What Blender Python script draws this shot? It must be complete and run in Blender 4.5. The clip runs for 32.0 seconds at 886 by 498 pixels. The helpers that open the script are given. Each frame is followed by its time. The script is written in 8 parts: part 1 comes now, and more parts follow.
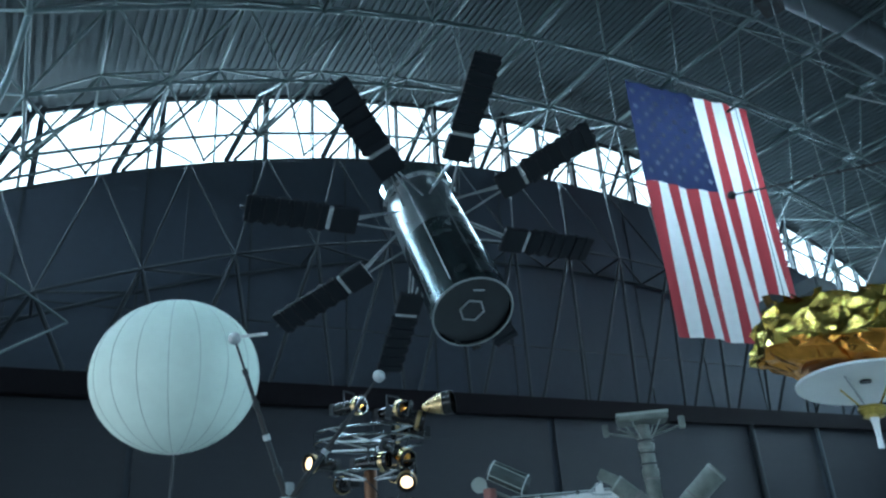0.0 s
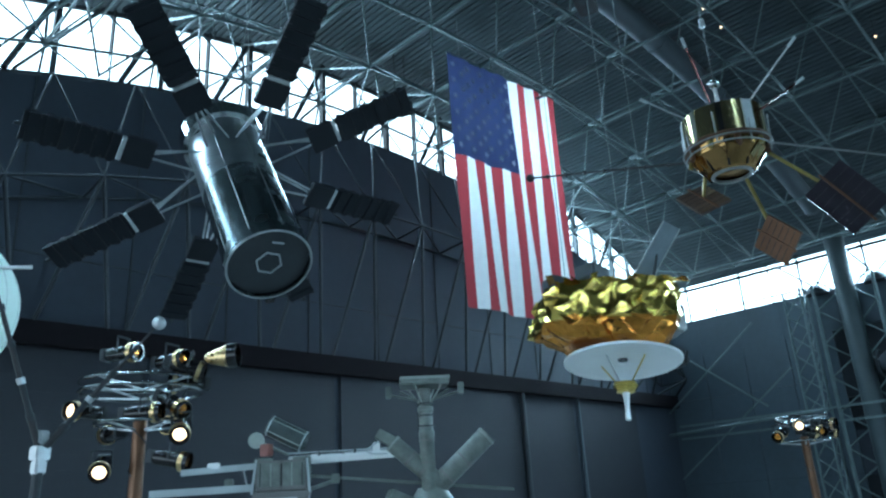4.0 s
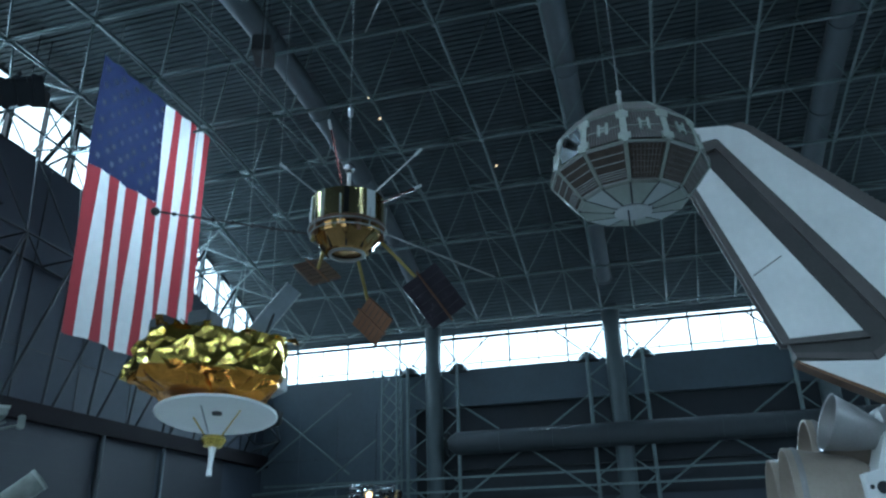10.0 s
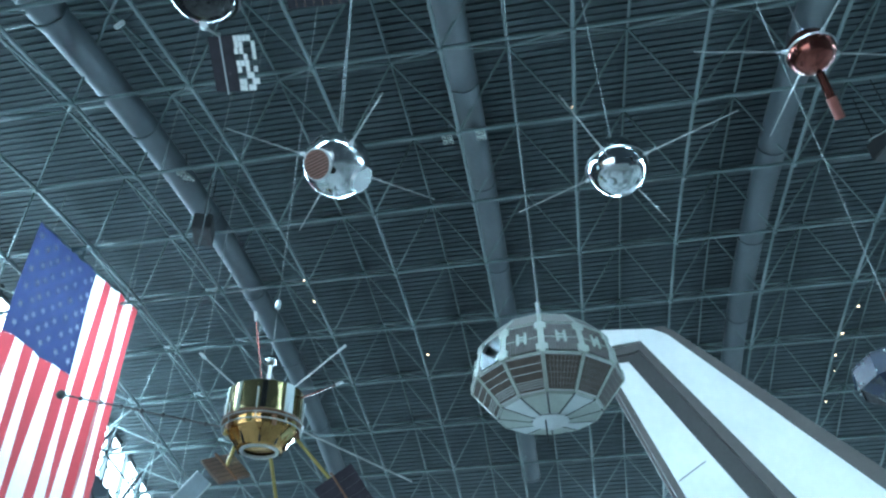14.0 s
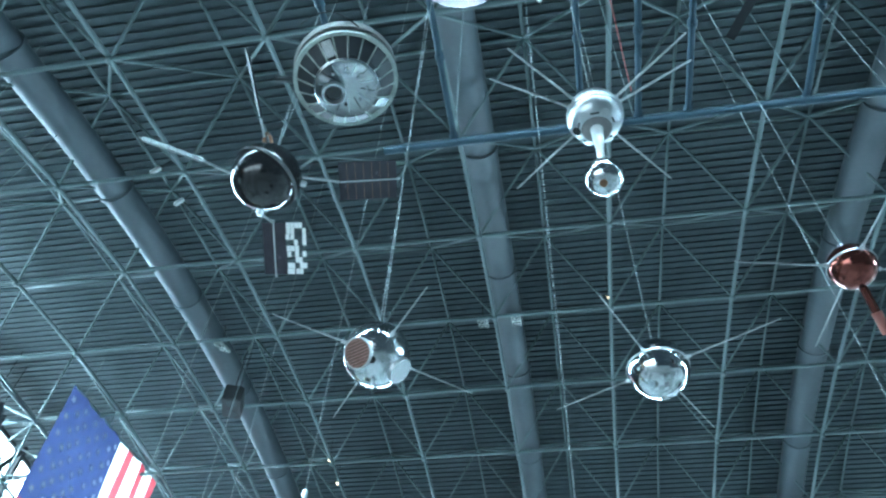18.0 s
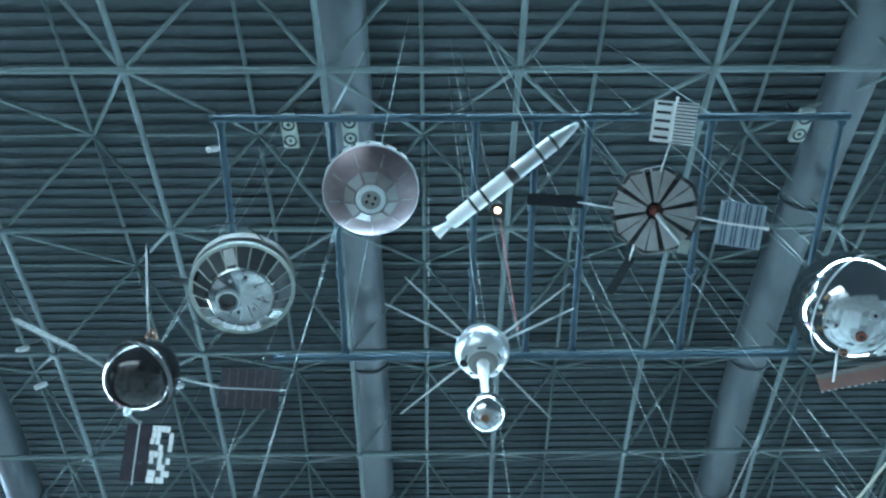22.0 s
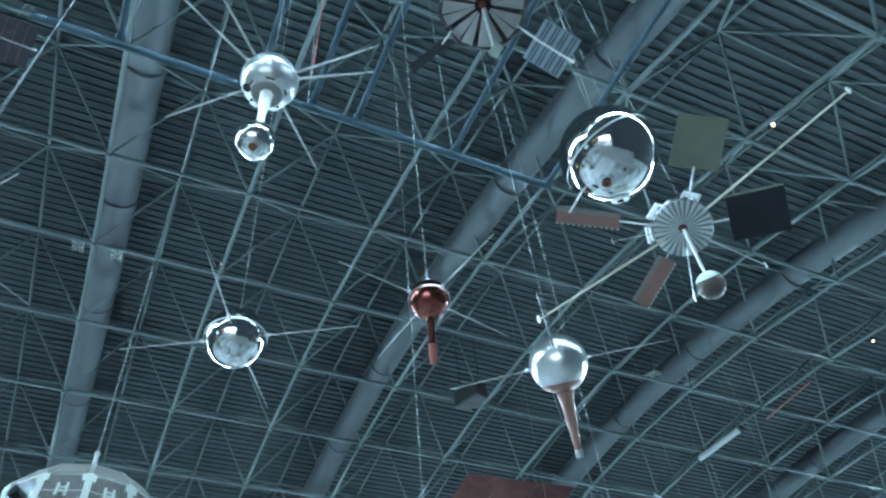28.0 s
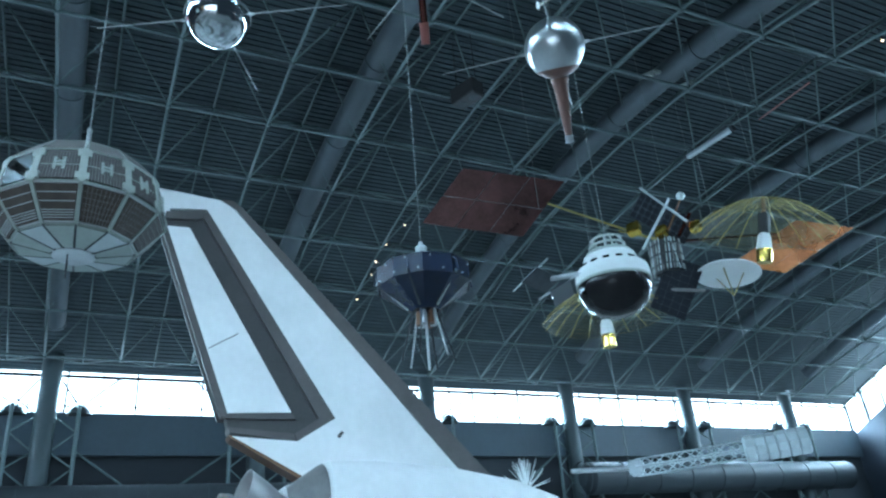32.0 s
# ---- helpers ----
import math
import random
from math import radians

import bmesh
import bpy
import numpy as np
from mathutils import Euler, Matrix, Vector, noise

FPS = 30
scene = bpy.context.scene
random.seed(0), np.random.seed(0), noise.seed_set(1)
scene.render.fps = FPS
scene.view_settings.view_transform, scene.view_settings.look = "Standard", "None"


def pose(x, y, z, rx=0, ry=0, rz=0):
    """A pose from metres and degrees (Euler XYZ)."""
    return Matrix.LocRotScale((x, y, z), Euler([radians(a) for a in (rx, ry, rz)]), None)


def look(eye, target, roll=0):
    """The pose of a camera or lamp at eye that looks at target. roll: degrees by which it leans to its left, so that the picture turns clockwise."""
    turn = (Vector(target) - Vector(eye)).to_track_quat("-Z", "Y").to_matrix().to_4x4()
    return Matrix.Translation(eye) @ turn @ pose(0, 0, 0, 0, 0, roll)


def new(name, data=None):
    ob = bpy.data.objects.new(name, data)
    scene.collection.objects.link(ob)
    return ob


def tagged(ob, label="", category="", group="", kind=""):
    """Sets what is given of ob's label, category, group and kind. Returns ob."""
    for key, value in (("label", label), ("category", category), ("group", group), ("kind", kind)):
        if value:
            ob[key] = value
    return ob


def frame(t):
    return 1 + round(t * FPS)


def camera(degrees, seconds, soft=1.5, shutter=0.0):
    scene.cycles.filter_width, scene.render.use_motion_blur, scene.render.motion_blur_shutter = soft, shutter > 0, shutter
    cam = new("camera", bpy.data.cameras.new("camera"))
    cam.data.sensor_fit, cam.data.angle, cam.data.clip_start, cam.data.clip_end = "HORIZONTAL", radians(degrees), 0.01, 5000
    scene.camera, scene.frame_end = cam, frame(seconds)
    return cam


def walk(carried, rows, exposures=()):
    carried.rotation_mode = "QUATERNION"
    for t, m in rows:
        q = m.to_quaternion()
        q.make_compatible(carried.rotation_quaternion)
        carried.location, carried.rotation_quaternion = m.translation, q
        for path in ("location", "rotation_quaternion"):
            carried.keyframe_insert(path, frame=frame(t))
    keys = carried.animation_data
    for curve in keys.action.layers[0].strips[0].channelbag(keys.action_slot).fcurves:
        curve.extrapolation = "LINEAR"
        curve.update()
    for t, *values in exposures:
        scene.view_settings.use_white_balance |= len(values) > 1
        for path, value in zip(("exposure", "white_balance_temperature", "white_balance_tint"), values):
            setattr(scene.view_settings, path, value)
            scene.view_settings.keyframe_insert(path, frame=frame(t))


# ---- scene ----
# camera and its way
cam = camera(61.3, 32.0, soft=2.4)
PATH = [  # t, x, y, z, rx, ry, rz
    (0.0, 0.10, 0.15, 4.88, 113.49, 3.65, -28.12),
    (0.5, 0.09, 0.15, 4.90, 113.12, 3.01, -29.17),
    (1.0, 0.08, 0.16, 4.90, 112.71, 2.89, -29.18),
    (1.5, 0.09, 0.16, 4.91, 111.94, 2.79, -29.75),
    (2.0, 0.11, 0.18, 4.91, 111.52, 2.92, -32.49),
    (2.5, 0.12, 0.19, 4.91, 110.98, 3.28, -35.84),
    (3.0, 0.14, 0.19, 4.91, 110.10, 3.43, -38.41),
    (3.5, 0.15, 0.19, 4.91, 109.62, 3.58, -41.43),
    (4.0, 0.16, 0.19, 4.91, 109.37, 3.28, -44.32),
    (4.5, 0.16, 0.16, 4.91, 109.44, 2.90, -47.79),
    (6.5, 0.17, 0.12, 4.90, 108.51, 1.54, -57.29),
    (7.0, 0.16, 0.12, 4.89, 109.21, 1.25, -59.90),
    (7.5, 0.16, 0.11, 4.89, 109.42, 1.24, -62.11),
    (8.0, 0.18, 0.10, 4.90, 109.82, 0.83, -64.23),
    (8.5, 0.18, 0.10, 4.90, 110.40, 0.80, -66.90),
    (9.0, 0.16, 0.08, 4.90, 111.37, 0.73, -69.13),
    (9.5, 0.13, 0.06, 4.89, 111.75, 0.98, -71.39),
    (10.0, 0.15, 0.05, 4.90, 112.24, 1.35, -74.51),
    (10.5, 0.16, 0.03, 4.91, 112.70, 1.96, -78.37),
    (11.0, 0.15, 0.00, 4.91, 113.46, 2.71, -81.49),
    (11.5, 0.13, -0.01, 4.91, 115.60, 3.09, -82.54),
    (12.0, 0.11, -0.02, 4.92, 119.04, 2.38, -82.64),
    (12.5, 0.09, -0.03, 4.93, 121.42, 1.94, -81.31),
    (13.0, 0.07, -0.04, 4.94, 123.35, 2.02, -81.16),
    (13.5, 0.07, -0.04, 4.95, 124.85, 1.72, -80.69),
    (15.5, 0.05, -0.02, 4.98, 130.37, -0.68, -80.05),
    (16.0, 0.04, -0.01, 4.99, 131.74, -1.00, -79.15),
    (16.5, 0.03, -0.01, 5.00, 133.97, -1.56, -79.10),
    (17.0, 0.02, -0.01, 5.00, 135.46, -1.65, -79.39),
    (17.5, 0.01, -0.01, 5.01, 137.51, -2.03, -79.62),
    (18.0, -0.01, -0.01, 5.01, 140.03, -2.64, -80.48),
    (18.5, -0.03, -0.01, 5.01, 142.73, -3.00, -81.15),
    (19.0, -0.05, -0.01, 5.01, 145.47, -3.05, -81.21),
    (19.5, -0.06, -0.01, 5.01, 147.73, -2.96, -82.02),
    (20.0, -0.07, -0.01, 5.01, 150.17, -2.55, -82.44),
    (20.5, -0.08, -0.02, 5.02, 152.67, -1.55, -83.77),
    (21.0, -0.08, -0.03, 5.02, 154.24, -0.80, -85.88),
    (21.5, -0.09, -0.03, 5.01, 155.72, -0.03, -87.55),
    (22.0, -0.10, -0.05, 5.00, 156.48, 0.98, -90.03),
    (22.5, -0.10, -0.06, 5.00, 155.57, 2.62, -92.96),
    (23.0, -0.10, -0.07, 4.99, 154.69, 3.97, -96.15),
    (23.5, -0.09, -0.07, 5.00, 153.56, 5.58, -97.82),
    (24.0, -0.09, -0.09, 4.99, 152.13, 6.85, -99.66),
    (24.5, -0.09, -0.09, 4.99, 150.82, 8.05, -101.78),
    (25.0, -0.08, -0.10, 4.98, 149.29, 8.61, -104.01),
    (25.5, -0.07, -0.11, 4.98, 146.99, 8.97, -106.82),
    (27.5, 0.00, -0.08, 4.96, 139.86, 5.73, -113.73),
    (28.0, 0.01, -0.08, 4.94, 137.76, 4.66, -114.46),
    (28.5, 0.03, -0.09, 4.93, 134.11, 4.84, -114.45),
    (29.0, 0.04, -0.10, 4.93, 131.26, 4.19, -114.63),
    (29.5, 0.06, -0.12, 4.92, 127.67, 4.31, -114.66),
    (30.0, 0.06, -0.13, 4.92, 125.13, 4.68, -115.08),
    (30.5, 0.07, -0.14, 4.92, 123.03, 4.58, -115.31),
    (31.0, 0.08, -0.15, 4.90, 120.53, 4.50, -115.28),
    (31.5, 0.09, -0.16, 4.89, 117.41, 4.39, -115.19),
    (32.0, 0.11, -0.16, 4.88, 115.10, 4.45, -114.91),
]

EXPOSURES = [(0.0, -0.33, 5400, -2), (4.0, -0.06, 5230, -4), (9.0, -0.37, 5350, -1), (11.0, -0.52, 5400, 0), (12.0, -0.15, 5450, -1), (13.0, 0.65, 5400, -3), (16.0, 1.32, 5350, -7), (19.0, 1.58, 5350, -7),
             (25.0, 1.42, 5450, -4), (28.0, 1.45, 5500, -3), (30.0, 1.38, 5450, -3), (31.0, 1.15, 5300, -2), (32.0, 0.55, 5250, -1)]
walk(cam, [(r[0], pose(*r[1:])) for r in PATH], EXPOSURES)

# ---- light ----
world = bpy.data.worlds.new("sky")
scene.world = world
world.use_nodes = True
sky = world.node_tree.nodes.new("ShaderNodeTexSky")
sky.sky_type, sky.sun_disc = "NISHITA", False
sky.sun_elevation, sky.sun_rotation = radians(40), radians(300)
world.node_tree.links.new(sky.outputs[0], world.node_tree.nodes["Background"].inputs[0])
world.node_tree.nodes["Background"].inputs[1].default_value = 0.1


def window_light(name, centre, normal, wide, high, watts, colour=(0.70, 0.88, 1.0)):
    """Skylight that enters by one window strip."""
    data = bpy.data.lights.new(name, "AREA")
    data.shape, data.size, data.size_y, data.energy, data.color = "RECTANGLE", wide, high, watts, colour
    data.spread = radians(125)
    ob = new(name, data)
    ob.matrix_world = look(centre, Vector(centre) + Vector(normal))
    return ob


# ---- materials ----
def mat(name, colour, rough=0.6, metal=0.0, vary=0.25, scale=3.0, bump=0.0, bump_scale=30.0, emit=0.0, coat=0.0, spec=0.5):
    """A surface with variation at two scales, fine relief and the given gloss."""
    m = bpy.data.materials.new(name)
    m.use_nodes = True
    nt = m.node_tree
    b = nt.nodes["Principled BSDF"]
    b.inputs["Roughness"].default_value, b.inputs["Metallic"].default_value = rough, metal
    b.inputs["Coat Weight"].default_value = coat
    b.inputs["Specular IOR Level"].default_value = spec
    tc = nt.nodes.new("ShaderNodeTexCoord")
    n1, n2 = nt.nodes.new("ShaderNodeTexNoise"), nt.nodes.new("ShaderNodeTexNoise")
    n1.inputs["Scale"].default_value, n2.inputs["Scale"].default_value = scale, scale * 9
    n1.inputs["Detail"].default_value = 5
    mix = nt.nodes.new("ShaderNodeMath")
    mix.operation = "MULTIPLY_ADD"
    mix.inputs[1].default_value = 0.35
    ramp = nt.nodes.new("ShaderNodeMapRange")
    ramp.inputs["From Min"].default_value, ramp.inputs["From Max"].default_value = 0.35, 1.0
    ramp.inputs["To Min"].default_value, ramp.inputs["To Max"].default_value = 1 - vary, 1 + vary * 0.6
    mul = nt.nodes.new("ShaderNodeMix")
    mul.data_type, mul.blend_type = "RGBA", "MULTIPLY"
    mul.inputs["Factor"].default_value = 1.0
    mul.inputs["A"].default_value = (*colour, 1)
    for n in (n1, n2):
        nt.links.new(tc.outputs["Object"], n.inputs["Vector"])
    nt.links.new(n2.outputs["Fac"], mix.inputs[0])
    nt.links.new(n1.outputs["Fac"], mix.inputs[2])
    nt.links.new(mix.outputs[0], ramp.inputs["Value"])
    comb = nt.nodes.new("ShaderNodeCombineColor")
    for k in range(3):
        nt.links.new(ramp.outputs[0], comb.inputs[k])
    nt.links.new(comb.outputs[0], mul.inputs["B"])
    nt.links.new(mul.outputs["Result"], b.inputs["Base Color"])
    rr = nt.nodes.new("ShaderNodeMapRange")
    rr.inputs["To Min"].default_value, rr.inputs["To Max"].default_value = max(0.02, rough * 0.75), min(1, rough * 1.25)
    nt.links.new(n1.outputs["Fac"], rr.inputs["Value"])
    nt.links.new(rr.outputs[0], b.inputs["Roughness"])
    if bump:
        n3, bp = nt.nodes.new("ShaderNodeTexNoise"), nt.nodes.new("ShaderNodeBump")
        n3.inputs["Scale"].default_value = bump_scale
        bp.inputs["Strength"].default_value = bump
        nt.links.new(tc.outputs["Object"], n3.inputs["Vector"])
        nt.links.new(n3.outputs["Fac"], bp.inputs["Height"])
        nt.links.new(bp.outputs[0], b.inputs["Normal"])
    if emit:
        b.inputs["Emission Color"].default_value = (*colour, 1)
        b.inputs["Emission Strength"].default_value = emit
    return m


STEEL = mat("painted_steel", (0.113, 0.147, 0.149), 0.6, 0.0, 0.3, 1.5)
DECK = mat("roof_deck", (0.074, 0.089, 0.095), 0.75, 0.0, 0.25, 0.8, spec=0.15)
PANEL = mat("wall_panel", (0.033, 0.041, 0.057), 0.7, 0, 0.25, 0.4, 0.1, 8)
SLATE = mat("slate_panel", (0.050, 0.068, 0.085), 0.6, 0, 0.3, 0.35, 0.1, 8)
# wall panel copy with the side walls' shade put into its colour
SHADE_PANEL = mat("shaded_wall_panel", (0.018, 0.022, 0.028), 0.75, 0, 0.3, 0.4, 0.1, 8)
DOOR_PANEL = mat("door_panel", (0.019, 0.021, 0.028), 0.7, 0, 0.25, 0.4, 0.1, 8)
DARK = mat("dark_steel", (0.03, 0.035, 0.04), 0.5, 0.3, 0.3, 2)
COLUMN = mat("column_paint", (0.052, 0.068, 0.074), 0.55, 0.1, 0.25, 0.9)
DUCT = mat("duct_paint", (0.095, 0.112, 0.125), 0.55, 0.1, 0.2, 0.7)
CONCRETE = mat("concrete", (0.34, 0.34, 0.33), 0.5, 0, 0.3, 0.6, 0.1, 20)
WHITE = mat("white_paint", (0.78, 0.79, 0.78), 0.5, 0, 0.08, 1.5, 0.05, 30)
TILE_WHITE = mat("white_tile", (0.74, 0.73, 0.725), 0.6, 0, 0.16, 0.5, 0.1, 12)
TILE_GREY = mat("grey_tile", (0.095, 0.085, 0.082), 0.7, 0, 0.3, 1.5, 0.1, 12)
CHROME = mat("polished_metal", (0.46, 0.48, 0.49), 0.09, 1.0, 0.18, 3.0, 0.012, 5)
ROD_METAL = mat("dull_rod_metal", (0.34, 0.36, 0.36), 0.5, 0.6, 0.25, 6.0)
SOFT_CHROME = mat("soft_polished_metal", (0.50, 0.52, 0.53), 0.20, 1.0, 0.25, 4.0, 0.02, 7)
BLACK_SATIN = mat("black_satin", (0.012, 0.011, 0.012), 0.24, 0, 0.3, 3.0, spec=0.2)
CREAM = mat("cream_boom_paint", (0.42, 0.40, 0.31), 0.5, 0, 0.2, 5.0)
BRUSHED = mat("brushed_metal", (0.48, 0.50, 0.51), 0.30, 1.0, 0.2, 4.0, 0.03, 12)
SATIN = mat("satin_metal", (0.44, 0.46, 0.47), 0.34, 1.0, 0.2, 4.0)
ALU = mat("aluminium", (0.48, 0.50, 0.51), 0.42, 0.8, 0.25, 6.0)
MIRROR_GREY = mat("grey_polished_metal", (0.36, 0.38, 0.39), 0.24, 1.0, 0.35, 6.0, 0.08, 8)
# duct paint darkened to carry the dimness low on the side wall
WALL_DUCT = mat("shaded_duct_paint", (0.026, 0.032, 0.037), 0.6, 0.1, 0.25, 0.7)
GOLD = mat("gold_foil", (0.68, 0.50, 0.12), 0.22, 1.0, 0.25, 5.0, 0.12, 10)
AMBER = mat("amber_foil", (0.56, 0.25, 0.045), 0.24, 1.0, 0.3, 6.0, 0.25, 10)
BLACK = mat("black_paint", (0.010, 0.010, 0.011), 0.14, 0, 0.3, 3.0, spec=0.45)
BLACK_MATT = mat("black_matt", (0.02, 0.02, 0.022), 0.6, 0, 0.3, 3.0)
COPPER = mat("copper_red", (0.15, 0.052, 0.042), 0.16, 0.9, 0.25, 5.0)
BRIGHT_RED = mat("bright_red_paint", (0.40, 0.12, 0.11), 0.4, 0, 0.15, 3.0)
RED = mat("red_paint", (0.22, 0.075, 0.06), 0.45, 0, 0.15, 3.0)
BLUE = mat("blue_pipe_paint", (0.040, 0.066, 0.088), 0.6, 0, 0.3, 3.0, spec=0.2)
SLAB_GREY = mat("blue_grey_slab", (0.16, 0.19, 0.21), 0.5, 0.2, 0.25, 5.0)
OFF_WHITE = mat("off_white_paint", (0.56, 0.59, 0.58), 0.5, 0, 0.15, 4.0)
HULL_NAVY = mat("dark_navy_hull", (0.010, 0.017, 0.040), 0.24, 0.1, 0.35, 5.0, spec=0.4)
RIB_GOLD = mat("gilt_rib", (0.40, 0.33, 0.13), 0.4, 0.4, 0.3, 8.0)
CELL = mat("solar_cell", (0.035, 0.03, 0.04), 0.25, 0.2, 0.35, 14.0)
CELL_BROWN = mat("brown_solar_cell", (0.095, 0.064, 0.047), 0.3, 0.2, 0.35, 14.0)
BALLOON = mat("balloon_skin", (0.78, 0.90, 0.82), 0.65, 0, 0.10, 0.8)
CABLE = mat("steel_cable", (0.22, 0.245, 0.245), 0.95, 0, 0.1, 20, spec=0.0)
BRONZE = mat("bronze", (0.15, 0.08, 0.045), 0.4, 0.6, 0.25, 6.0)
FLAG_RED = mat("flag_red", (0.33, 0.045, 0.055), 0.85, 0, 0.1, 3.0, 0.1, 60)
FLAG_WHITE = mat("flag_white", (0.72, 0.71, 0.71), 0.85, 0, 0.08, 3.0, 0.1, 60)
FLAG_BLUE = mat("flag_blue", (0.028, 0.034, 0.085), 0.85, 0, 0.1, 3.0, 0.1, 60)


def see_through(m, share):
    """Lets part of the light from behind through a cloth or skin."""
    nt = m.node_tree
    b, out = nt.nodes["Principled BSDF"], nt.nodes["Material Output"]
    tr, mx = nt.nodes.new("ShaderNodeBsdfTranslucent"), nt.nodes.new("ShaderNodeMixShader")
    mx.inputs[0].default_value = share
    nt.links.new(b.inputs["Base Color"].links[0].from_socket, tr.inputs["Color"])
    nt.links.new(b.outputs[0], mx.inputs[1])
    nt.links.new(tr.outputs[0], mx.inputs[2])
    nt.links.new(mx.outputs[0], out.inputs["Surface"])


for cloth in (FLAG_RED, FLAG_WHITE, FLAG_BLUE):
    see_through(cloth, 0.55)
SEAM = mat("balloon_seam", (0.50, 0.59, 0.54), 0.7, 0, 0.1, 3.0)
STAR = mat("star_white", (0.36, 0.37, 0.42), 0.85, 0, 0.1, 3.0)
LAMP_ON = mat("lit_lamp", (1.0, 0.66, 0.36), 0.4, emit=4.5)
YELLOW = mat("yellow_foil", (0.25, 0.205, 0.06), 0.4, 0.4, 0.3, 8.0)

DUSTY = mat("dusty_white_plastic", (0.165, 0.185, 0.168), 0.4, 0, 0.55, 7.0, 0.15, 40)
BOOM_BROWN = mat("brown_boom_paint", (0.21, 0.12, 0.10), 0.45, 0.3, 0.2, 5.0)
OLIVE = mat("olive_panel", (0.13, 0.14, 0.105), 0.45, 0.2, 0.2, 5.0)
GREY_CELL = mat("blue_grey_cell", (0.26, 0.33, 0.41), 0.35, 0.1, 0.3, 14.0)
EDGE = mat("pale_frame_paint", (0.30, 0.335, 0.305), 0.5, 0, 0.25, 4.0)
PADDLE = mat("paddle_black", (0.010, 0.012, 0.017), 0.55, 0, 0.3, 3.0, spec=0.25)
GILT = mat("gilt_mirror", (0.50, 0.42, 0.21), 0.14, 1.0, 0.3, 5.0, 0.02, 6)
BRONZE_FOIL = mat("bronze_foil", (0.42, 0.26, 0.10), 0.25, 1.0, 0.4, 9.0, 0.4, 22)
BRASS = mat("brushed_brass", (0.60, 0.44, 0.22), 0.28, 1.0, 0.25, 6.0)
DIM_CELL = mat("dim_grey_cell", (0.055, 0.065, 0.075), 0.35, 0.2, 0.35, 14.0)
GREY_SKIN = mat("grey_brown_skin", (0.17, 0.165, 0.16), 0.5, 0.1, 0.25, 5.0)


def floor_mat():
    """A hall floor in large concrete slabs, pale and dark tones made up to mottle reflections."""
    m = mat("hall_floor", (0.2, 0.2, 0.2), 0.45)
    nt = m.node_tree
    b = nt.nodes["Principled BSDF"]
    tc, br = nt.nodes.new("ShaderNodeTexCoord"), nt.nodes.new("ShaderNodeTexBrick")
    for key, value in (("Color1", (0.70, 0.71, 0.70, 1)), ("Color2", (0.12, 0.12, 0.125, 1)), ("Mortar", (0.10, 0.10, 0.10, 1)), ("Scale", 1.0), ("Mortar Size", 0.02),
                       ("Mortar Smooth", 0.2), ("Bias", -0.2), ("Brick Width", 3.2), ("Row Height", 2.4)):
        br.inputs[key].default_value = value
    wear = nt.nodes.new("ShaderNodeMix")
    wear.data_type, wear.blend_type = "RGBA", "MULTIPLY"
    wear.inputs["Factor"].default_value = 0.5
    no = nt.nodes.new("ShaderNodeTexNoise")
    no.inputs["Scale"].default_value, no.inputs["Detail"].default_value = 1.3, 6
    nt.links.new(tc.outputs["Object"], br.inputs["Vector"])
    nt.links.new(tc.outputs["Object"], no.inputs["Vector"])
    nt.links.new(br.outputs["Color"], wear.inputs["A"])
    nt.links.new(no.outputs["Fac"], wear.inputs["B"])
    nt.links.new(wear.outputs["Result"], b.inputs["Base Color"])
    return m


FLOOR = floor_mat()


# ---- mesh helpers ----
def part(name, bm, material, parent=None, label="", smooth=False):
    me = bpy.data.meshes.new(name)
    bm.to_mesh(me)
    bm.free()
    me.materials.append(material)
    if smooth:
        me.shade_smooth()
        me.set_sharp_from_angle(angle=radians(38))
    ob = new(name, me)
    if parent:
        ob.parent = parent
    return tagged(ob, label)


def thing(name, m, label, category, group="", kind=""):
    ob = new(name)
    ob.empty_display_size = 0.1
    ob.matrix_world = m
    return tagged(ob, label, category, group, kind)


def box(bm, c, s, m=None, bevel=0.0):
    r = bmesh.ops.create_cube(bm, size=1)
    vs = r["verts"]
    bmesh.ops.scale(bm, vec=s, verts=vs)
    if bevel:
        es = list({e for v in vs for e in v.link_edges})
        g = bmesh.ops.bevel(bm, geom=es, offset=bevel, segments=2, affect="EDGES")
        vs = list({v for f in g["faces"] for v in f.verts} | {v for v in vs if v.is_valid})
    if m:
        bmesh.ops.transform(bm, matrix=m, verts=vs)
    bmesh.ops.translate(bm, vec=c, verts=vs)
    return vs


def rod(bm, a, b, r0, r1=None, n=8, caps=True):
    """A round bar from a to b."""
    a, b = Vector(a), Vector(b)
    d = b - a
    r1 = r0 if r1 is None else r1
    m = Matrix.Translation((a + b) / 2) @ d.to_track_quat("Z", "Y").to_matrix().to_4x4()
    return bmesh.ops.create_cone(bm, cap_ends=caps, segments=n, radius1=max(r0, 1e-4), radius2=max(r1, 1e-4), depth=d.length, matrix=m)["verts"]


def ball(bm, c, r, u=28, v=18, m=None):
    mm = Matrix.Translation(c) @ (m or Matrix())
    return bmesh.ops.create_uvsphere(bm, u_segments=u, v_segments=v, radius=r, matrix=mm)["verts"]


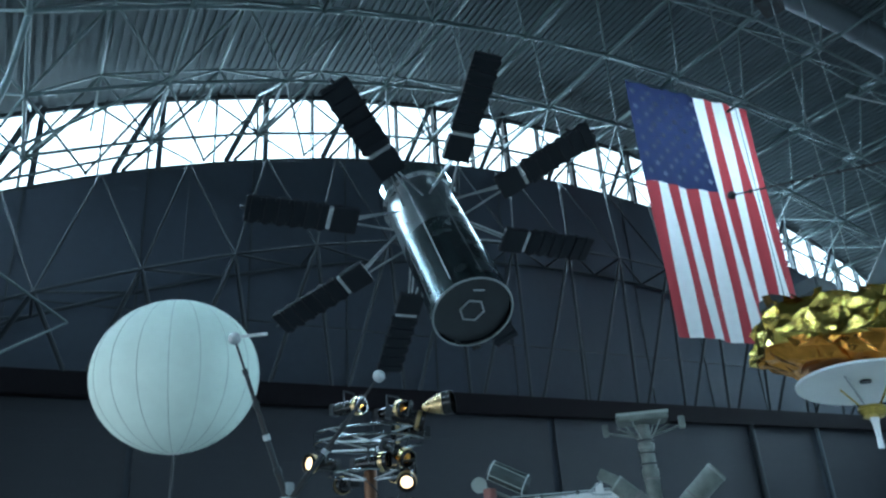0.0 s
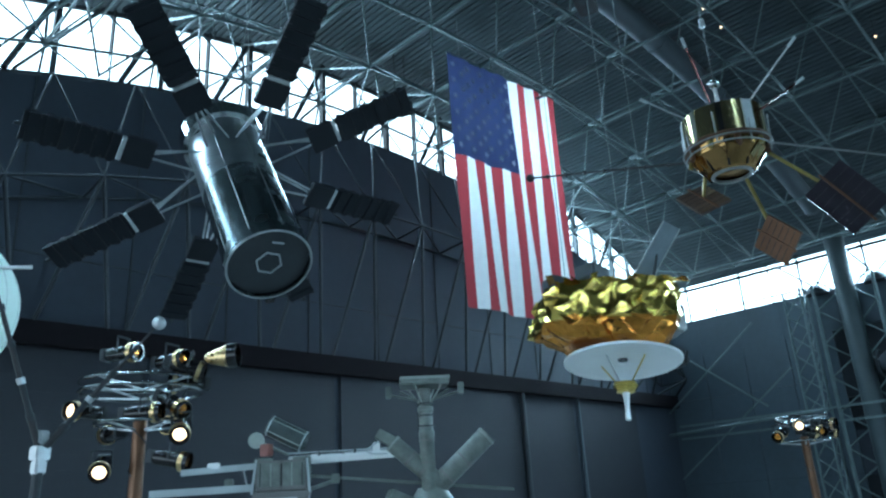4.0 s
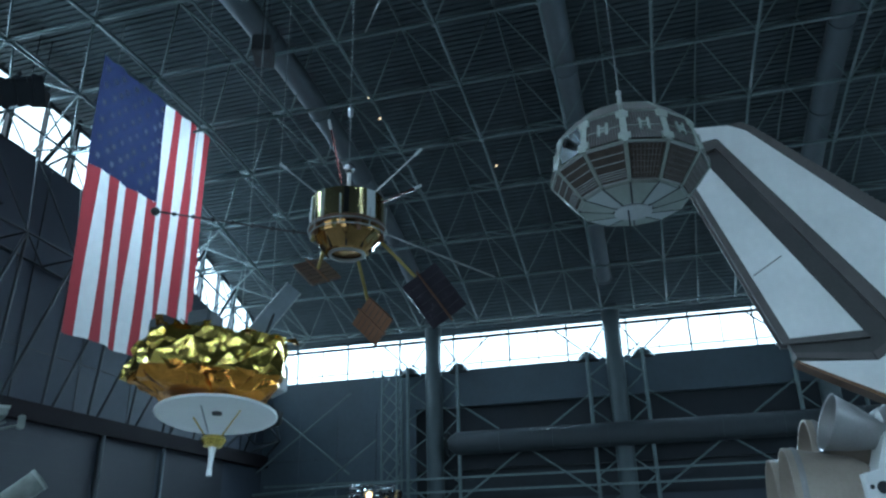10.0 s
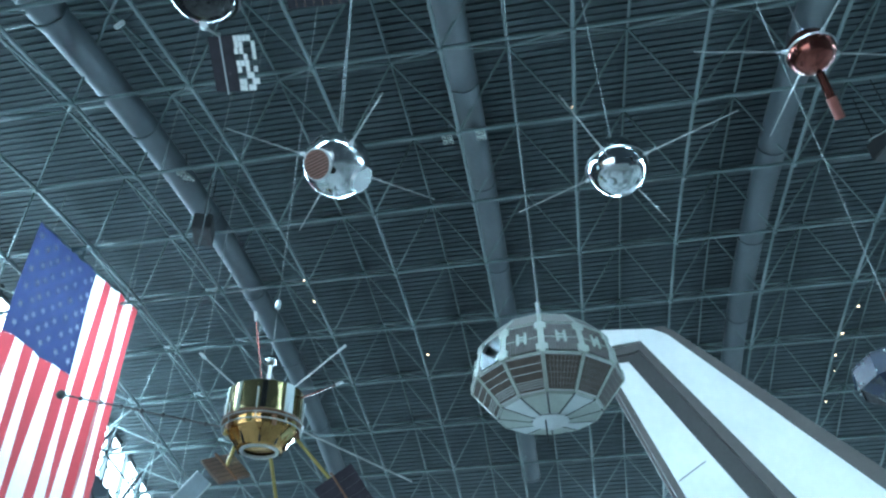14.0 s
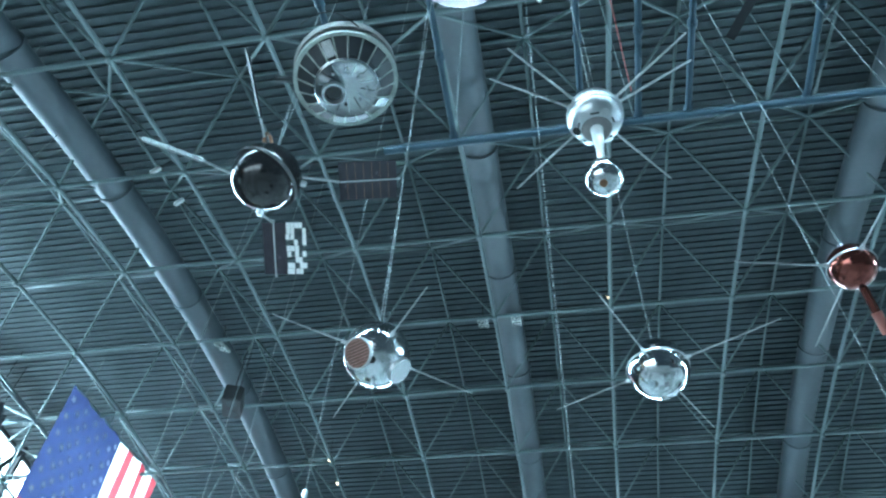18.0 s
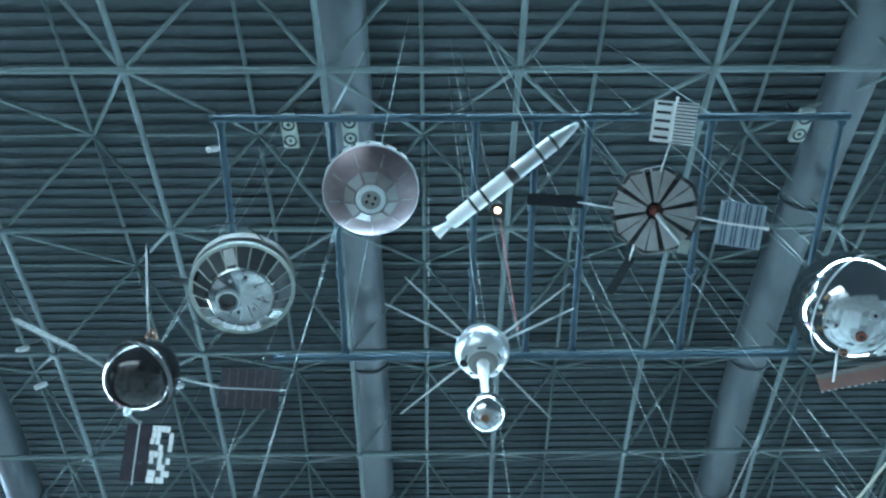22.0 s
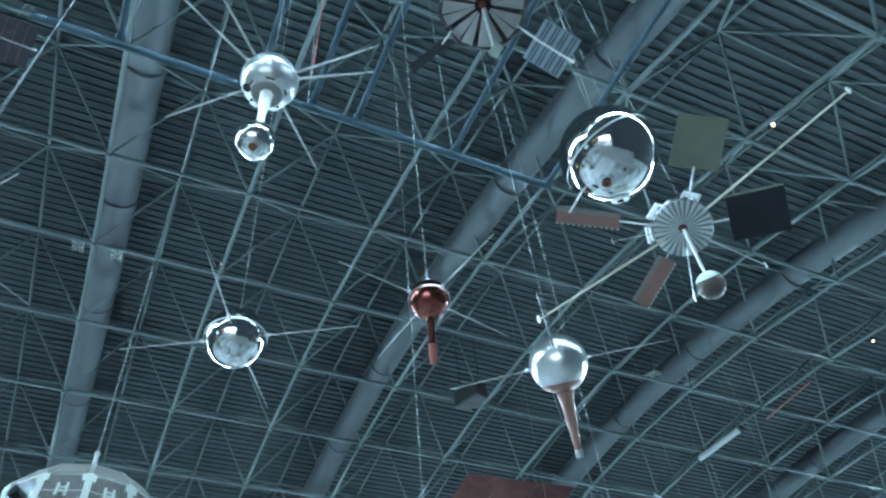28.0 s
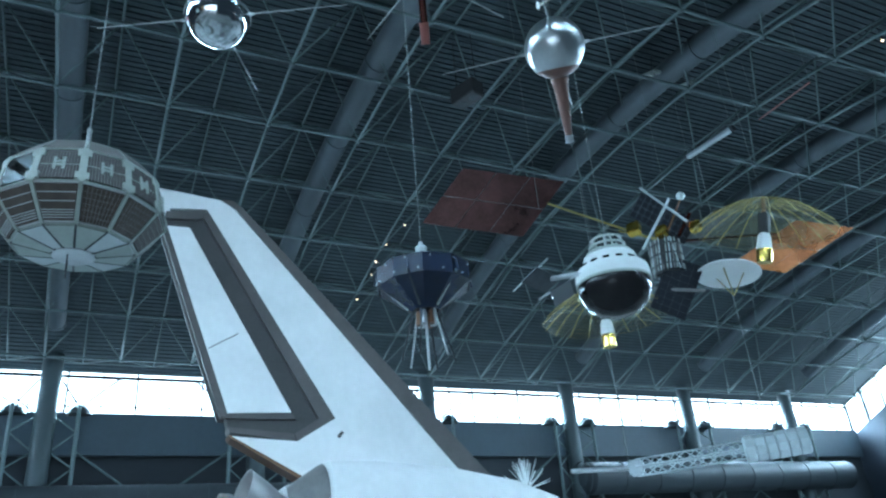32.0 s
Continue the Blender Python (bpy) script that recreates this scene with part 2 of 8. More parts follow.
def lathe(bm, prof, n=32, m=None, closed=False):
    """Turns a profile of (radius, height) about the z axis."""
    rings = []
    for r, h in prof:
        if r < 1e-5:
            rings.append([bm.verts.new((0, 0, h))])
        else:
            rings.append([bm.verts.new((r * math.cos(2 * math.pi * k / n), r * math.sin(2 * math.pi * k / n), h)) for k in range(n)])
    for a, b in zip(rings, rings[1:]):
        for k in range(n):
            k2 = (k + 1) % n
            if len(a) == 1 and len(b) > 1:
                bm.faces.new((a[0], b[k], b[k2]))
            elif len(b) == 1 and len(a) > 1:
                bm.faces.new((a[k], b[0], a[k2]))
            elif len(a) > 1:
                bm.faces.new((a[k], b[k], b[k2], a[k2]))
    vs = [v for r in rings for v in r]
    bmesh.ops.recalc_face_normals(bm, faces=list({f for v in vs for f in v.link_faces}))
    if m:
        bmesh.ops.transform(bm, matrix=m, verts=vs)
    return vs


def prism(bm, pts, depth, m=None):
    """A flat outline in x and y, extruded by depth about z = 0."""
    lo = [bm.verts.new((x, y, -depth / 2)) for x, y in pts]
    hi = [bm.verts.new((x, y, depth / 2)) for x, y in pts]
    n = len(pts)
    fs = [bm.faces.new(lo[::-1]), bm.faces.new(hi)]
    for k in range(n):
        fs.append(bm.faces.new((lo[k], lo[(k + 1) % n], hi[(k + 1) % n], hi[k])))
    bmesh.ops.recalc_face_normals(bm, faces=fs)
    if m:
        bmesh.ops.transform(bm, matrix=m, verts=lo + hi)
    return lo + hi


def tube(bm, pts, r, n=6):
    """A bent tube along the points, in one piece."""
    rings = []
    for k, p in enumerate(pts):
        d = (pts[min(k + 1, len(pts) - 1)] - pts[max(k - 1, 0)]).normalized()
        m = d.to_track_quat("Z", "Y").to_matrix()
        rings.append([bm.verts.new(p + m @ Vector((r * math.cos(2 * math.pi * v / n), r * math.sin(2 * math.pi * v / n), 0))) for v in range(n)])
    for a, b in zip(rings, rings[1:]):
        near = min(range(n), key=lambda o: sum((a[v].co - b[(v + o) % n].co).length for v in range(n)))
        for v in range(n):
            bm.faces.new((a[v], a[(v + 1) % n], b[(v + 1 + near) % n], b[(v + near) % n]))
    bm.faces.new(rings[0][::-1])
    bm.faces.new(rings[-1])


def B():
    return bmesh.new()


# ---- the hall ----
X0, X1, Y0, Y1 = -5.0, 49.0, -67.5, 26.2
XC, APEX, RAD, BAY = 22.0, 25.8, 58.0, 11.9
FRAMES = [1.7 + BAY * k for k in range(-5, 3)]
SILL = 16.4


def roof(x, drop=0.0):
    return APEX - drop - (RAD - math.sqrt(RAD * RAD - (x - XC) ** 2))


# unseen floor; its slab tones are chosen for bounce light and mottled reflections
floor = B()
box(floor, ((X0 + X1) / 2, (Y0 + Y1) / 2, -0.15), (X1 - X0 + 1, Y1 - Y0 + 1, 0.3))
tagged(part("floor", floor, FLOOR), "hall floor of concrete slabs in made-up pale and dark tones", "floor", kind="structure")

deck = B()
xs = [X0 - 0.3 + (X1 - X0 + 0.6) * k / 360 for k in range(361)]
# trapezoid corrugations run along the hall
for k in range(360):
    up = 0.075 if k % 2 else 0.0
    a, b = xs[k], xs[k + 1]
    q = [deck.verts.new(p) for p in ((a, Y0 - 0.3, roof(a) + up), (b, Y0 - 0.3, roof(b) + up), (b, Y1 + 0.3, roof(b) + up), (a, Y1 + 0.3, roof(a) + up))]
    deck.faces.new(q)
    if k:
        o = last
        deck.faces.new((o[1], q[0], q[3], o[2]))
    last = q
tagged(part("ceiling", deck, DECK), "corrugated grey metal roof deck of the vaulted hall", "ceiling", kind="structure")


def gable(y, s):
    """An end wall below the arched window."""
    bm = B()
    n = 48
    xx = [X0 + (X1 - X0) * k / n for k in range(n + 1)]
    pts = [(X0, 0.0), (X1, 0.0)] + [(x, roof(x, 3.3)) for x in reversed(xx)]
    prism(bm, pts, 0.4, Matrix.Translation((0, y + 0.2 * s, 0)) @ Matrix.Rotation(radians(90), 4, "X"))
    return bm


tagged(part("wall_north", gable(Y1, 1), PANEL), "dark blue-grey metal end wall with tall door panels", "wall", kind="structure")
tagged(part("wall_south", gable(Y0, -1), PANEL), "dark blue-grey metal far end wall", "wall", kind="structure")
# the near side wall stands open, behind the viewing deck, to a daylit neighbouring hall
GATE_Y0, GATE_Y1, GATE_Z, WEST_SILL = 1.0, 21.0, 8.5, 17.9
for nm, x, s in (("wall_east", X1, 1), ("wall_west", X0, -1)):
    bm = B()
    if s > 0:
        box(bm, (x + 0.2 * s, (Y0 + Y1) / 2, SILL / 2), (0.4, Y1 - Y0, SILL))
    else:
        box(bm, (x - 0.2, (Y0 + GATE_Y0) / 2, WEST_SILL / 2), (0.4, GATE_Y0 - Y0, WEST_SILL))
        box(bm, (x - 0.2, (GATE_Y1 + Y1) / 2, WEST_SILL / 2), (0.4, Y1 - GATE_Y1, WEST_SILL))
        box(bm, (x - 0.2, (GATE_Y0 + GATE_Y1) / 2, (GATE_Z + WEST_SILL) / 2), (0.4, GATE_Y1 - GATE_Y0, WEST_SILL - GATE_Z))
    tagged(part(nm, bm, SHADE_PANEL), "metal side wall with shade in its dark grey, under a clerestory strip", "wall", kind="structure")

YM = (Y0 + Y1) / 2
SKY_GLOW = mat("bright_sky", (0.90, 0.97, 1.0), 1.0, vary=0.02, emit=3.2)
for nm, c, s in (("sky_backdrop_east", (X1 + 1.6, YM, 18), (0.05, Y1 - Y0 + 4, 6)), ("sky_backdrop_west", (X0 - 1.6, YM, 18), (0.05, Y1 - Y0 + 4, 6)),
                 ("sky_backdrop_north", (XC, Y1 + 1.6, 21), (X1 - X0 + 4, 0.05, 12)), ("sky_backdrop_south", (XC, Y0 - 1.6, 21), (X1 - X0 + 4, 0.05, 12))):
    bm = B()
    box(bm, c, s)
    tagged(part(nm, bm, SKY_GLOW), "bright overcast sky seen through the windows", "sky", kind="structure")

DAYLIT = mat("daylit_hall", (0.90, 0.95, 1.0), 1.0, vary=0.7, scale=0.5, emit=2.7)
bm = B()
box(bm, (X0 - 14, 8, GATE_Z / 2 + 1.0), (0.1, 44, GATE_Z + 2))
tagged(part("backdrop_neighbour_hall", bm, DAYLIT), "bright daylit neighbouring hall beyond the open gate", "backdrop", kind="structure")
bm = B()
box(bm, (X0 - 7.2, 8, -0.15), (13.6, 44, 0.3))
tagged(part("floor_neighbour_hall", bm, FLOOR), "concrete floor of the neighbouring hall", "floor", kind="structure")
bm = B()
box(bm, (X0 - 7.2, 8, GATE_Z + 2.1), (13.6, 44, 0.2))
tagged(part("ceiling_neighbour_hall", bm, DECK), "grey deck over the neighbouring hall", "ceiling", kind="structure")
bm = B()
for y in (GATE_Y0 + 0.2, GATE_Y1 - 0.2):
    box(bm, (X0 + 0.12, y, GATE_Z / 2), (0.3, 0.5, GATE_Z), None, 0.02)
box(bm, (X0 + 0.12, (GATE_Y0 + GATE_Y1) / 2, GATE_Z + 0.2), (0.3, GATE_Y1 - GATE_Y0, 0.5), None, 0.02)
tagged(part("gate_frame", bm, DARK), "dark steel frame of the open gate", "gate", kind="structure")


# ---- windows ----
def gable_window(name, y, s):
    """An arched band of glazing under the roof, with mullions and two rails."""
    w = thing(name, Matrix(), "arched clerestory band with slim steel mullions", "window", kind="structure")
    n = 27
    for k in range(n + 1):
        x = X0 + (X1 - X0) * k / n
        bm = B()
        r = 0.13 if k % 2 == 0 else 0.045
        box(bm, (x, y + 0.1 * s, (roof(x) + roof(x, 3.3)) / 2), (r * 1.6, 0.3, 3.3))
        part("mullion", bm, DARK, w)
    for drop, r in ((3.2, 0.07), (0.12, 0.09)):
        bm = B()
        pts = [(X0 + (X1 - X0) * k / 54) for k in range(55)]
        vs = []
        for x in pts:
            z = roof(x, drop)
            vs.append([bm.verts.new((x, y + 0.1 * s + dy, z + dz)) for dy, dz in ((-0.06, -r), (0.06, -r), (0.06, r), (-0.06, r))])
        for a, b in zip(vs, vs[1:]):
            for q in range(4):
                bm.faces.new((a[q], a[(q + 1) % 4], b[(q + 1) % 4], b[q]))
        part("window_rail", bm, DARK, w)
    return w


gable_window("window_1", Y1, 1)
gable_window("window_2", Y0, -1)


def strip_window(name, x, s):
    """A straight clerestory strip over a side wall."""
    w = thing(name, Matrix(), "long clerestory strip with slim dark mullions", "window", kind="structure")
    n = 48
    for k in range(n + 1):
        y = Y0 + (Y1 - Y0) * k / n
        bm = B()
        box(bm, (x + 0.1 * s, y, 17.6), (0.12, 0.12 if k % 2 else 0.07, 2.9))
        part("mullion", bm, DARK, w)
    for z, r in ((16.45, 0.06), (16.95, 0.035), (18.75, 0.1)):
        bm = B()
        box(bm, (x + 0.1 * s, YM, z), (0.1, Y1 - Y0, r * 2))
        part("window_rail", bm, DARK, w)
    return w


strip_window("window_3", X1, 1)
strip_window("window_4", X0, -1)

# ---- end wall: beam, panel joints and door leaves ----
bm = B()
box(bm, (XC, Y1 - 0.25, 11.05), (X1 - X0, 0.5, 0.8), bevel=0.03)
tagged(part("beam", bm, mat("dark_brown_steel", (0.011, 0.009, 0.011), 0.8, 0, 0.3, 1.0, spec=0.1)), "dark horizontal steel beam above the hangar doors", "beam", kind="structure")
for k, (xa, xb) in enumerate(((-5.0, 2.9), (3.1, 11.2), (11.4, 19.4), (19.7, 31.4), (31.8, 36.4), (37.0, 43.0))):
    bm = B()
    d = 0.12 + 0.06 * (k % 2)
    n = int((10.7) / 0.24)
    for j in range(n):
        # ribbed leaf: each rib stands proud
        z = 0.1 + j * 0.24
        box(bm, ((xa + xb) / 2, Y1 - d / 2, z + 0.12), (xb - xa, d - (0.02 if j % 2 else 0), 0.24))
    tagged(part("door_leaf", bm, DOOR_PANEL), "tall dark blue-grey ribbed hangar door leaf", "door", kind="structure")
for x, r, m in ((36.6, 0.09, DUCT), (31.6, 0.14, DARK)):
    bm = B()
    rod(bm, (x, Y1 - 0.35, 0), (x, Y1 - 0.35, 10.8), r, n=10)
    tagged(part("door_post", bm, m, smooth=True), "round steel post beside a door leaf", "post", kind="structure")
for j in range(1, 14):
    x = X0 + (X1 - X0) * j / 14
    bm = B()
    box(bm, (x, Y1 - 0.02, 11.4 + (roof(x, 3.3) - 11.4) / 2), (0.05, 0.06, roof(x, 3.3) - 11.4))
    tagged(part("trim", bm, DARK), "dark vertical joint of the end wall", "trim", kind="structure")
for z in (13.8,):
    bm = B()
    box(bm, (XC, Y1 - 0.02, z), (X1 - X0, 0.06, 0.04))
    tagged(part("trim", bm, DARK), "dark horizontal joint of the end wall", "trim", kind="structure")


# ---- space frame under the roof ----
def unit_rod(n=6):
    bm = B()
    bmesh.ops.create_cone(bm, cap_ends=False, segments=n, radius1=1, radius2=1, depth=1)
    me = bpy.data.meshes.new("rod")
    bm.to_mesh(me)
    bm.free()
    me.shade_smooth()
    return me


ROD = unit_rod(8)
ROD.materials.append(STEEL)


def rod_part(name, a, b, r, parent):
    a, b = Vector(a), Vector(b)
    d = b - a
    ob = new(name, ROD)
    ob.parent = parent
    ob.matrix_basis = Matrix.Translation((a + b) / 2) @ d.to_track_quat("Z", "Y").to_matrix().to_4x4() @ Matrix.Diagonal((r, r, d.length, 1))
    return ob


def rods_mesh(name, members, parent, n=6, material=STEEL):
    """All far members of one sort, as one mesh."""
    vs, fs = [], []
    for a, b, r in members:
        a, b = Vector(a), Vector(b)
        q = (b - a).to_track_quat("Z", "Y")
        o = len(vs)
        for k in range(n):
            w = q @ Vector((r * math.cos(2 * math.pi * k / n), r * math.sin(2 * math.pi * k / n), 0))
            vs += [a + w, b + w]
        fs += [(o + 2 * k, o + 2 * ((k + 1) % n), o + 2 * ((k + 1) % n) + 1, o + 2 * k + 1) for k in range(n)]
        fs += [tuple(o + 2 * k for k in reversed(range(n))), tuple(o + 2 * k + 1 for k in range(n))]
    me = bpy.data.meshes.new(name)
    me.from_pydata(vs, [], fs)
    me.materials.append(material)
    me.shade_smooth()
    ob = new(name, me)
    ob.parent = parent
    return tagged(ob, kind="stuff")


frame_thing = thing("space_frame", Matrix(), "grey steel tube space frame under the vaulted roof", "truss", kind="structure")
CELL_X, CELL_Y = 3.95, 3.97
NX, NY = range(-1, 12), range(-17, 7)


def low(i, j):
    x = 2.6 + CELL_X * i
    return Vector((x, min(2.12 + CELL_Y * j, Y1 - 0.45), roof(x, 2.2 - 0.3 * max(0, i - 9))))


def high(i, j):
    x = 2.6 + CELL_X * (i + 0.5)
    return Vector((x, 2.12 + CELL_Y * (j + 0.5), roof(x, 0.35)))


near_low, near_web, far_low, far_web, tops, nodes = [], [], [], [], [], []
for i in NX:
    for j in NY:
        p = low(i, j)
        is_near = p.x < 24 and -22 < p.y < 24
        for q in ((i + 1, j), (i, j + 1)):
            if q[0] in NX and q[1] in NY:
                (near_low if is_near else far_low).append((p, low(*q), 0.065))
        for di in (-1, 0):
            for dj in (-1, 0):
                h = high(i + di, j + dj)
                if X0 < h.x < X1 and Y0 < h.y < Y1:
                    (near_web if is_near else far_web).append((p, h, 0.044))
        h = high(i, j)
        if h.x < X1 and h.y < Y1:
            for q in ((i + 1, j), (i, j + 1)):
                if q[0] in NX and q[1] in NY and high(*q).x < X1:
                    tops.append((h, high(*q), 0.048))
        nodes.append((p - Vector((0, 0, 0.12)), p + Vector((0, 0, 0.12)), 0.10))
for a, b, r in near_low[:280]:
    rod_part("bottom_chord", a, b, r, frame_thing)
for a, b, r in near_web[:290]:
    rod_part("web_member", a, b, r, frame_thing)
rods_mesh("bottom_chords", near_low[280:] + far_low, frame_thing)
rods_mesh("web_members", near_web[290:] + far_web, frame_thing)
rods_mesh("top_chords", tops, frame_thing)
rods_mesh("node_joints", nodes, frame_thing, 8)

# braces from the last row of nodes down to the end wall
DARK_ROD = unit_rod(8)
DARK_ROD.materials.append(DARK)


def dark_rod(name, a, b, r, parent):
    rod_part(name, a, b, r, parent).data = DARK_ROD


braces = thing("wind_bracing", Matrix(), "long thin steel struts bracing the end wall", "truss", kind="structure")
for i in NX:
    p = low(i, 6)
    rod_part("strut", p, (p.x, Y1 - 0.15, roof(p.x, 3.25)), 0.05, braces)
    rod_part("strut", p, (p.x, Y1 - 0.15, roof(p.x, 0.2)), 0.06, braces)
    dark_rod("strut", (p.x - 1.1, Y1 - 0.12, roof(p.x - 1.1, 3.2)), (p.x + 0.2, Y1 - 0.5, roof(p.x + 0.2, 0.2)), 0.12, braces)
    dark_rod("strut", (p.x - 0.8, Y1 - 0.12, roof(p.x - 0.8, 3.2)), (p.x + 1.9, Y1 - 0.3, roof(p.x + 1.9, 0.2)), 0.07, braces)
    rod_part("strut", p, (p.x + 2.0, Y1 - 0.15, roof(p.x + 2.0, 0.2)), 0.05, braces)
    rod_part("strut", p, (p.x - 2.0, Y1 - 0.15, roof(p.x - 2.0, 0.2)), 0.05, braces)
    rod_part("strut", p, (p.x + 1.6, Y1 - 0.15, roof(p.x + 1.6, 3.2)), 0.04, braces)
# long stays from the next row of nodes to the window's foot and the wall
for i in NX:
    p = low(i, 5)
    for dx, drop, r in ((-2.0, 3.2, 0.05), (2.0, 3.2, 0.05), (0.0, 0.3, 0.045)):
        x = min(max(p.x + dx, X0 + 0.4), X1 - 0.4)
        rod_part("stay", p, (x, Y1 - 0.25, roof(x, drop)), r, braces)
# arched wind truss that stands off the end wall below the glazing
wind = thing("wind_truss", Matrix(), "arched steel tube truss standing off the dark end wall", "truss", kind="structure")
WX = [-3.3 + 2.95 * k for k in range(18)]
for k, x in enumerate(WX):
    p, z = Vector((x, 24.2, roof(x, 7.95))), roof(x, 8.1)
    if k + 1 < len(WX):
        q = Vector((WX[k + 1], 24.2, roof(WX[k + 1], 7.95)))
        dark_rod("chord", p, q, 0.055, wind)
        dark_rod("wall_chord", (x, Y1 - 0.15, z), (WX[k + 1], Y1 - 0.15, roof(WX[k + 1], 8.1)), 0.07, wind)
        dark_rod("diagonal", p, (WX[k + 1], Y1 - 0.15, roof(WX[k + 1], 8.1)), 0.045, wind)
    dark_rod("outrigger", p, (x, Y1 - 0.15, z), 0.05, wind)
    for dx in (-1.45, 1.45):
        xx = min(max(x + dx, X0 + 0.4), X1 - 0.4)
        dark_rod("riser", p, (xx, Y1 - 0.2, roof(xx, 3.3)), 0.04, wind)
        dark_rod("leg", p, (x + dx * 0.8, Y1 - 0.4, 11.4), 0.075, wind)
# thick raking struts by the near side wall
raker = thing("raking_strut", Matrix(), "thick grey raking steel tubes beside the near wall", "truss")
for a, b, r in (((-3.2, 19.0, 9.0), (-1.6, 19.0, 17.2), 0.16), ((-1.6, 19.0, 17.2), (-1.2, 17.5, 19.6), 0.12), ((-3.2, 19.0, 13.4), (2.4, 22.6, 18.0), 0.07),
                ((-3.2, 19.0, 13.4), (0.6, 21.0, 11.5), 0.06), ((-3.2, 19.0, 0.0), (-3.2, 19.0, 13.4), 0.16), ((-3.2, 19.0, 13.4), (-1.6, 14.4, 18.4), 0.08),
                ((-3.2, 19.0, 13.4), (2.4, 18.6, 18.2), 0.07), ((0.6, 21.0, 11.5), (-3.2, 19.0, 8.4), 0.05)):
    rod_part("tube", a, b, r * 0.65, raker)

# big round ducts in the depth of the frame, one over each line of columns
for y in (13.3, 1.85, -9.2, -21.1, -33.2, -45.1, -57.0):
    t = thing("roof_duct", Matrix(), "big round grey-painted air duct following the roof", "duct", group="roof ducts")
    q = [X0 + 0.4 + (43.6 - X0) * k / 9 for k in range(10)]
    for a, b in zip(q, q[1:]):
        bm = B()
        rings = []
        for k in range(6):
            x = a + (b - a - 0.03) * k / 5
            z = roof(x, 1.2)
            rings.append([bm.verts.new((x, y - 0.1 + 0.52 * math.cos(2 * math.pi * m / 20), z + 0.52 * math.sin(2 * math.pi * m / 20))) for m in range(20)])
        for r0, r1 in zip(rings, rings[1:]):
            for m in range(20):
                bm.faces.new((r0[m], r1[m], r1[(m + 1) % 20], r0[(m + 1) % 20]))
        part("duct_length", bm, DUCT, t, smooth=True)
        bm = B()
        z = roof(b, 1.2)
        lathe(bm, [(0.53, -0.06), (0.57, -0.06), (0.57, 0.06), (0.53, 0.06)], 20, Matrix.Translation((b, y - 0.1, z)) @ Matrix.Rotation(radians(90 + math.degrees(math.asin((b - XC) / RAD))), 4, "Y"))
        part("duct_collar", bm, DUCT, t, smooth=True)

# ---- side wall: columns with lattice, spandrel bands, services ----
# the middle band shares the side wall's painted-in shade
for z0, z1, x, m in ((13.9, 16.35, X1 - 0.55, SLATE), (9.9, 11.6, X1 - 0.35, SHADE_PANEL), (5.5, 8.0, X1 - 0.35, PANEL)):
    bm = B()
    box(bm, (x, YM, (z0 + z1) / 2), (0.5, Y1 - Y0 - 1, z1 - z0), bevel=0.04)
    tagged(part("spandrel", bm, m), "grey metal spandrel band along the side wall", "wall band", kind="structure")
corner = thing("corner_panelling", Matrix(), "slate-blue metal panels closing the corner bay", "wall", kind="structure")
for k in range(4):
    for z0, z1 in ((0.0, 5.6), (5.63, 11.0), (11.03, 16.2)):
        bm = B()
        box(bm, (X1 - 0.75, 15.0 + 2.8 * k + 1.4, (z0 + z1) / 2), (0.12, 2.76, z1 - z0), None, 0.015)
        part("wall_panel", bm, SLATE, corner)
for y in FRAMES[:-1]:
    c = thing("column", Matrix.Translation((47.7, y, 0)), "round grey steel column with lattice ladders", "column", group="side wall columns")
    bm = B()
    rod(bm, (0, 0, 0), (0, 0, roof(47.7, 0.2)), 0.56, n=20)
    part("shaft", bm, COLUMN, c, smooth=True)
    for dy in (-1.7, 1.7):
        bm = B()
        rod(bm, (-0.4, dy, 0), (-0.4, dy, 16.6), 0.11, n=8)
        part("ladder_post", bm, STEEL, c, smooth=True)
        for k in range(8):
            bm = B()
            z = 1.0 + 2.0 * k
            rod(bm, (-0.4, dy, z), (0, dy * 0.25, z + 1.0), 0.05, n=6)
            part("lacing_bar", bm, STEEL, c)
            bm = B()
            rod(bm, (0, dy * 0.25, z + 1.0), (-0.4, dy, z + 2.0), 0.05, n=6)
            part("lacing_bar", bm, STEEL, c)
        bm = B()
        lathe(bm, [(0.0, 0.52), (0.35, 0.46), (0.6, 0.22), (0.7, 0.0), (0.72, -0.12), (0, -0.12)], 16, Matrix.Translation((0.25, dy, 16.25)))
        part("bearing_cap", bm, DARK, c, smooth=True)
        for tz, ty in ((18.6, dy * 2.3), (18.6, dy * 0.2)):
            bm = B()
            rod(bm, (0.25, dy, 16.6), (0.5, ty, tz), 0.06, n=6)
            part("strut", bm, DARK, c)
for y in FRAMES[:-2]:
    t = thing("cross_brace", Matrix(), "thin steel cross bracing between two columns", "brace", group="cross braces")
    for a, b in ((y + 1.7, y + BAY - 1.7), (y + BAY - 1.7, y + 1.7)):
        rod_part("brace_rod", (47.5, a, 8.0), (47.5, b, 14.0), 0.06, t)
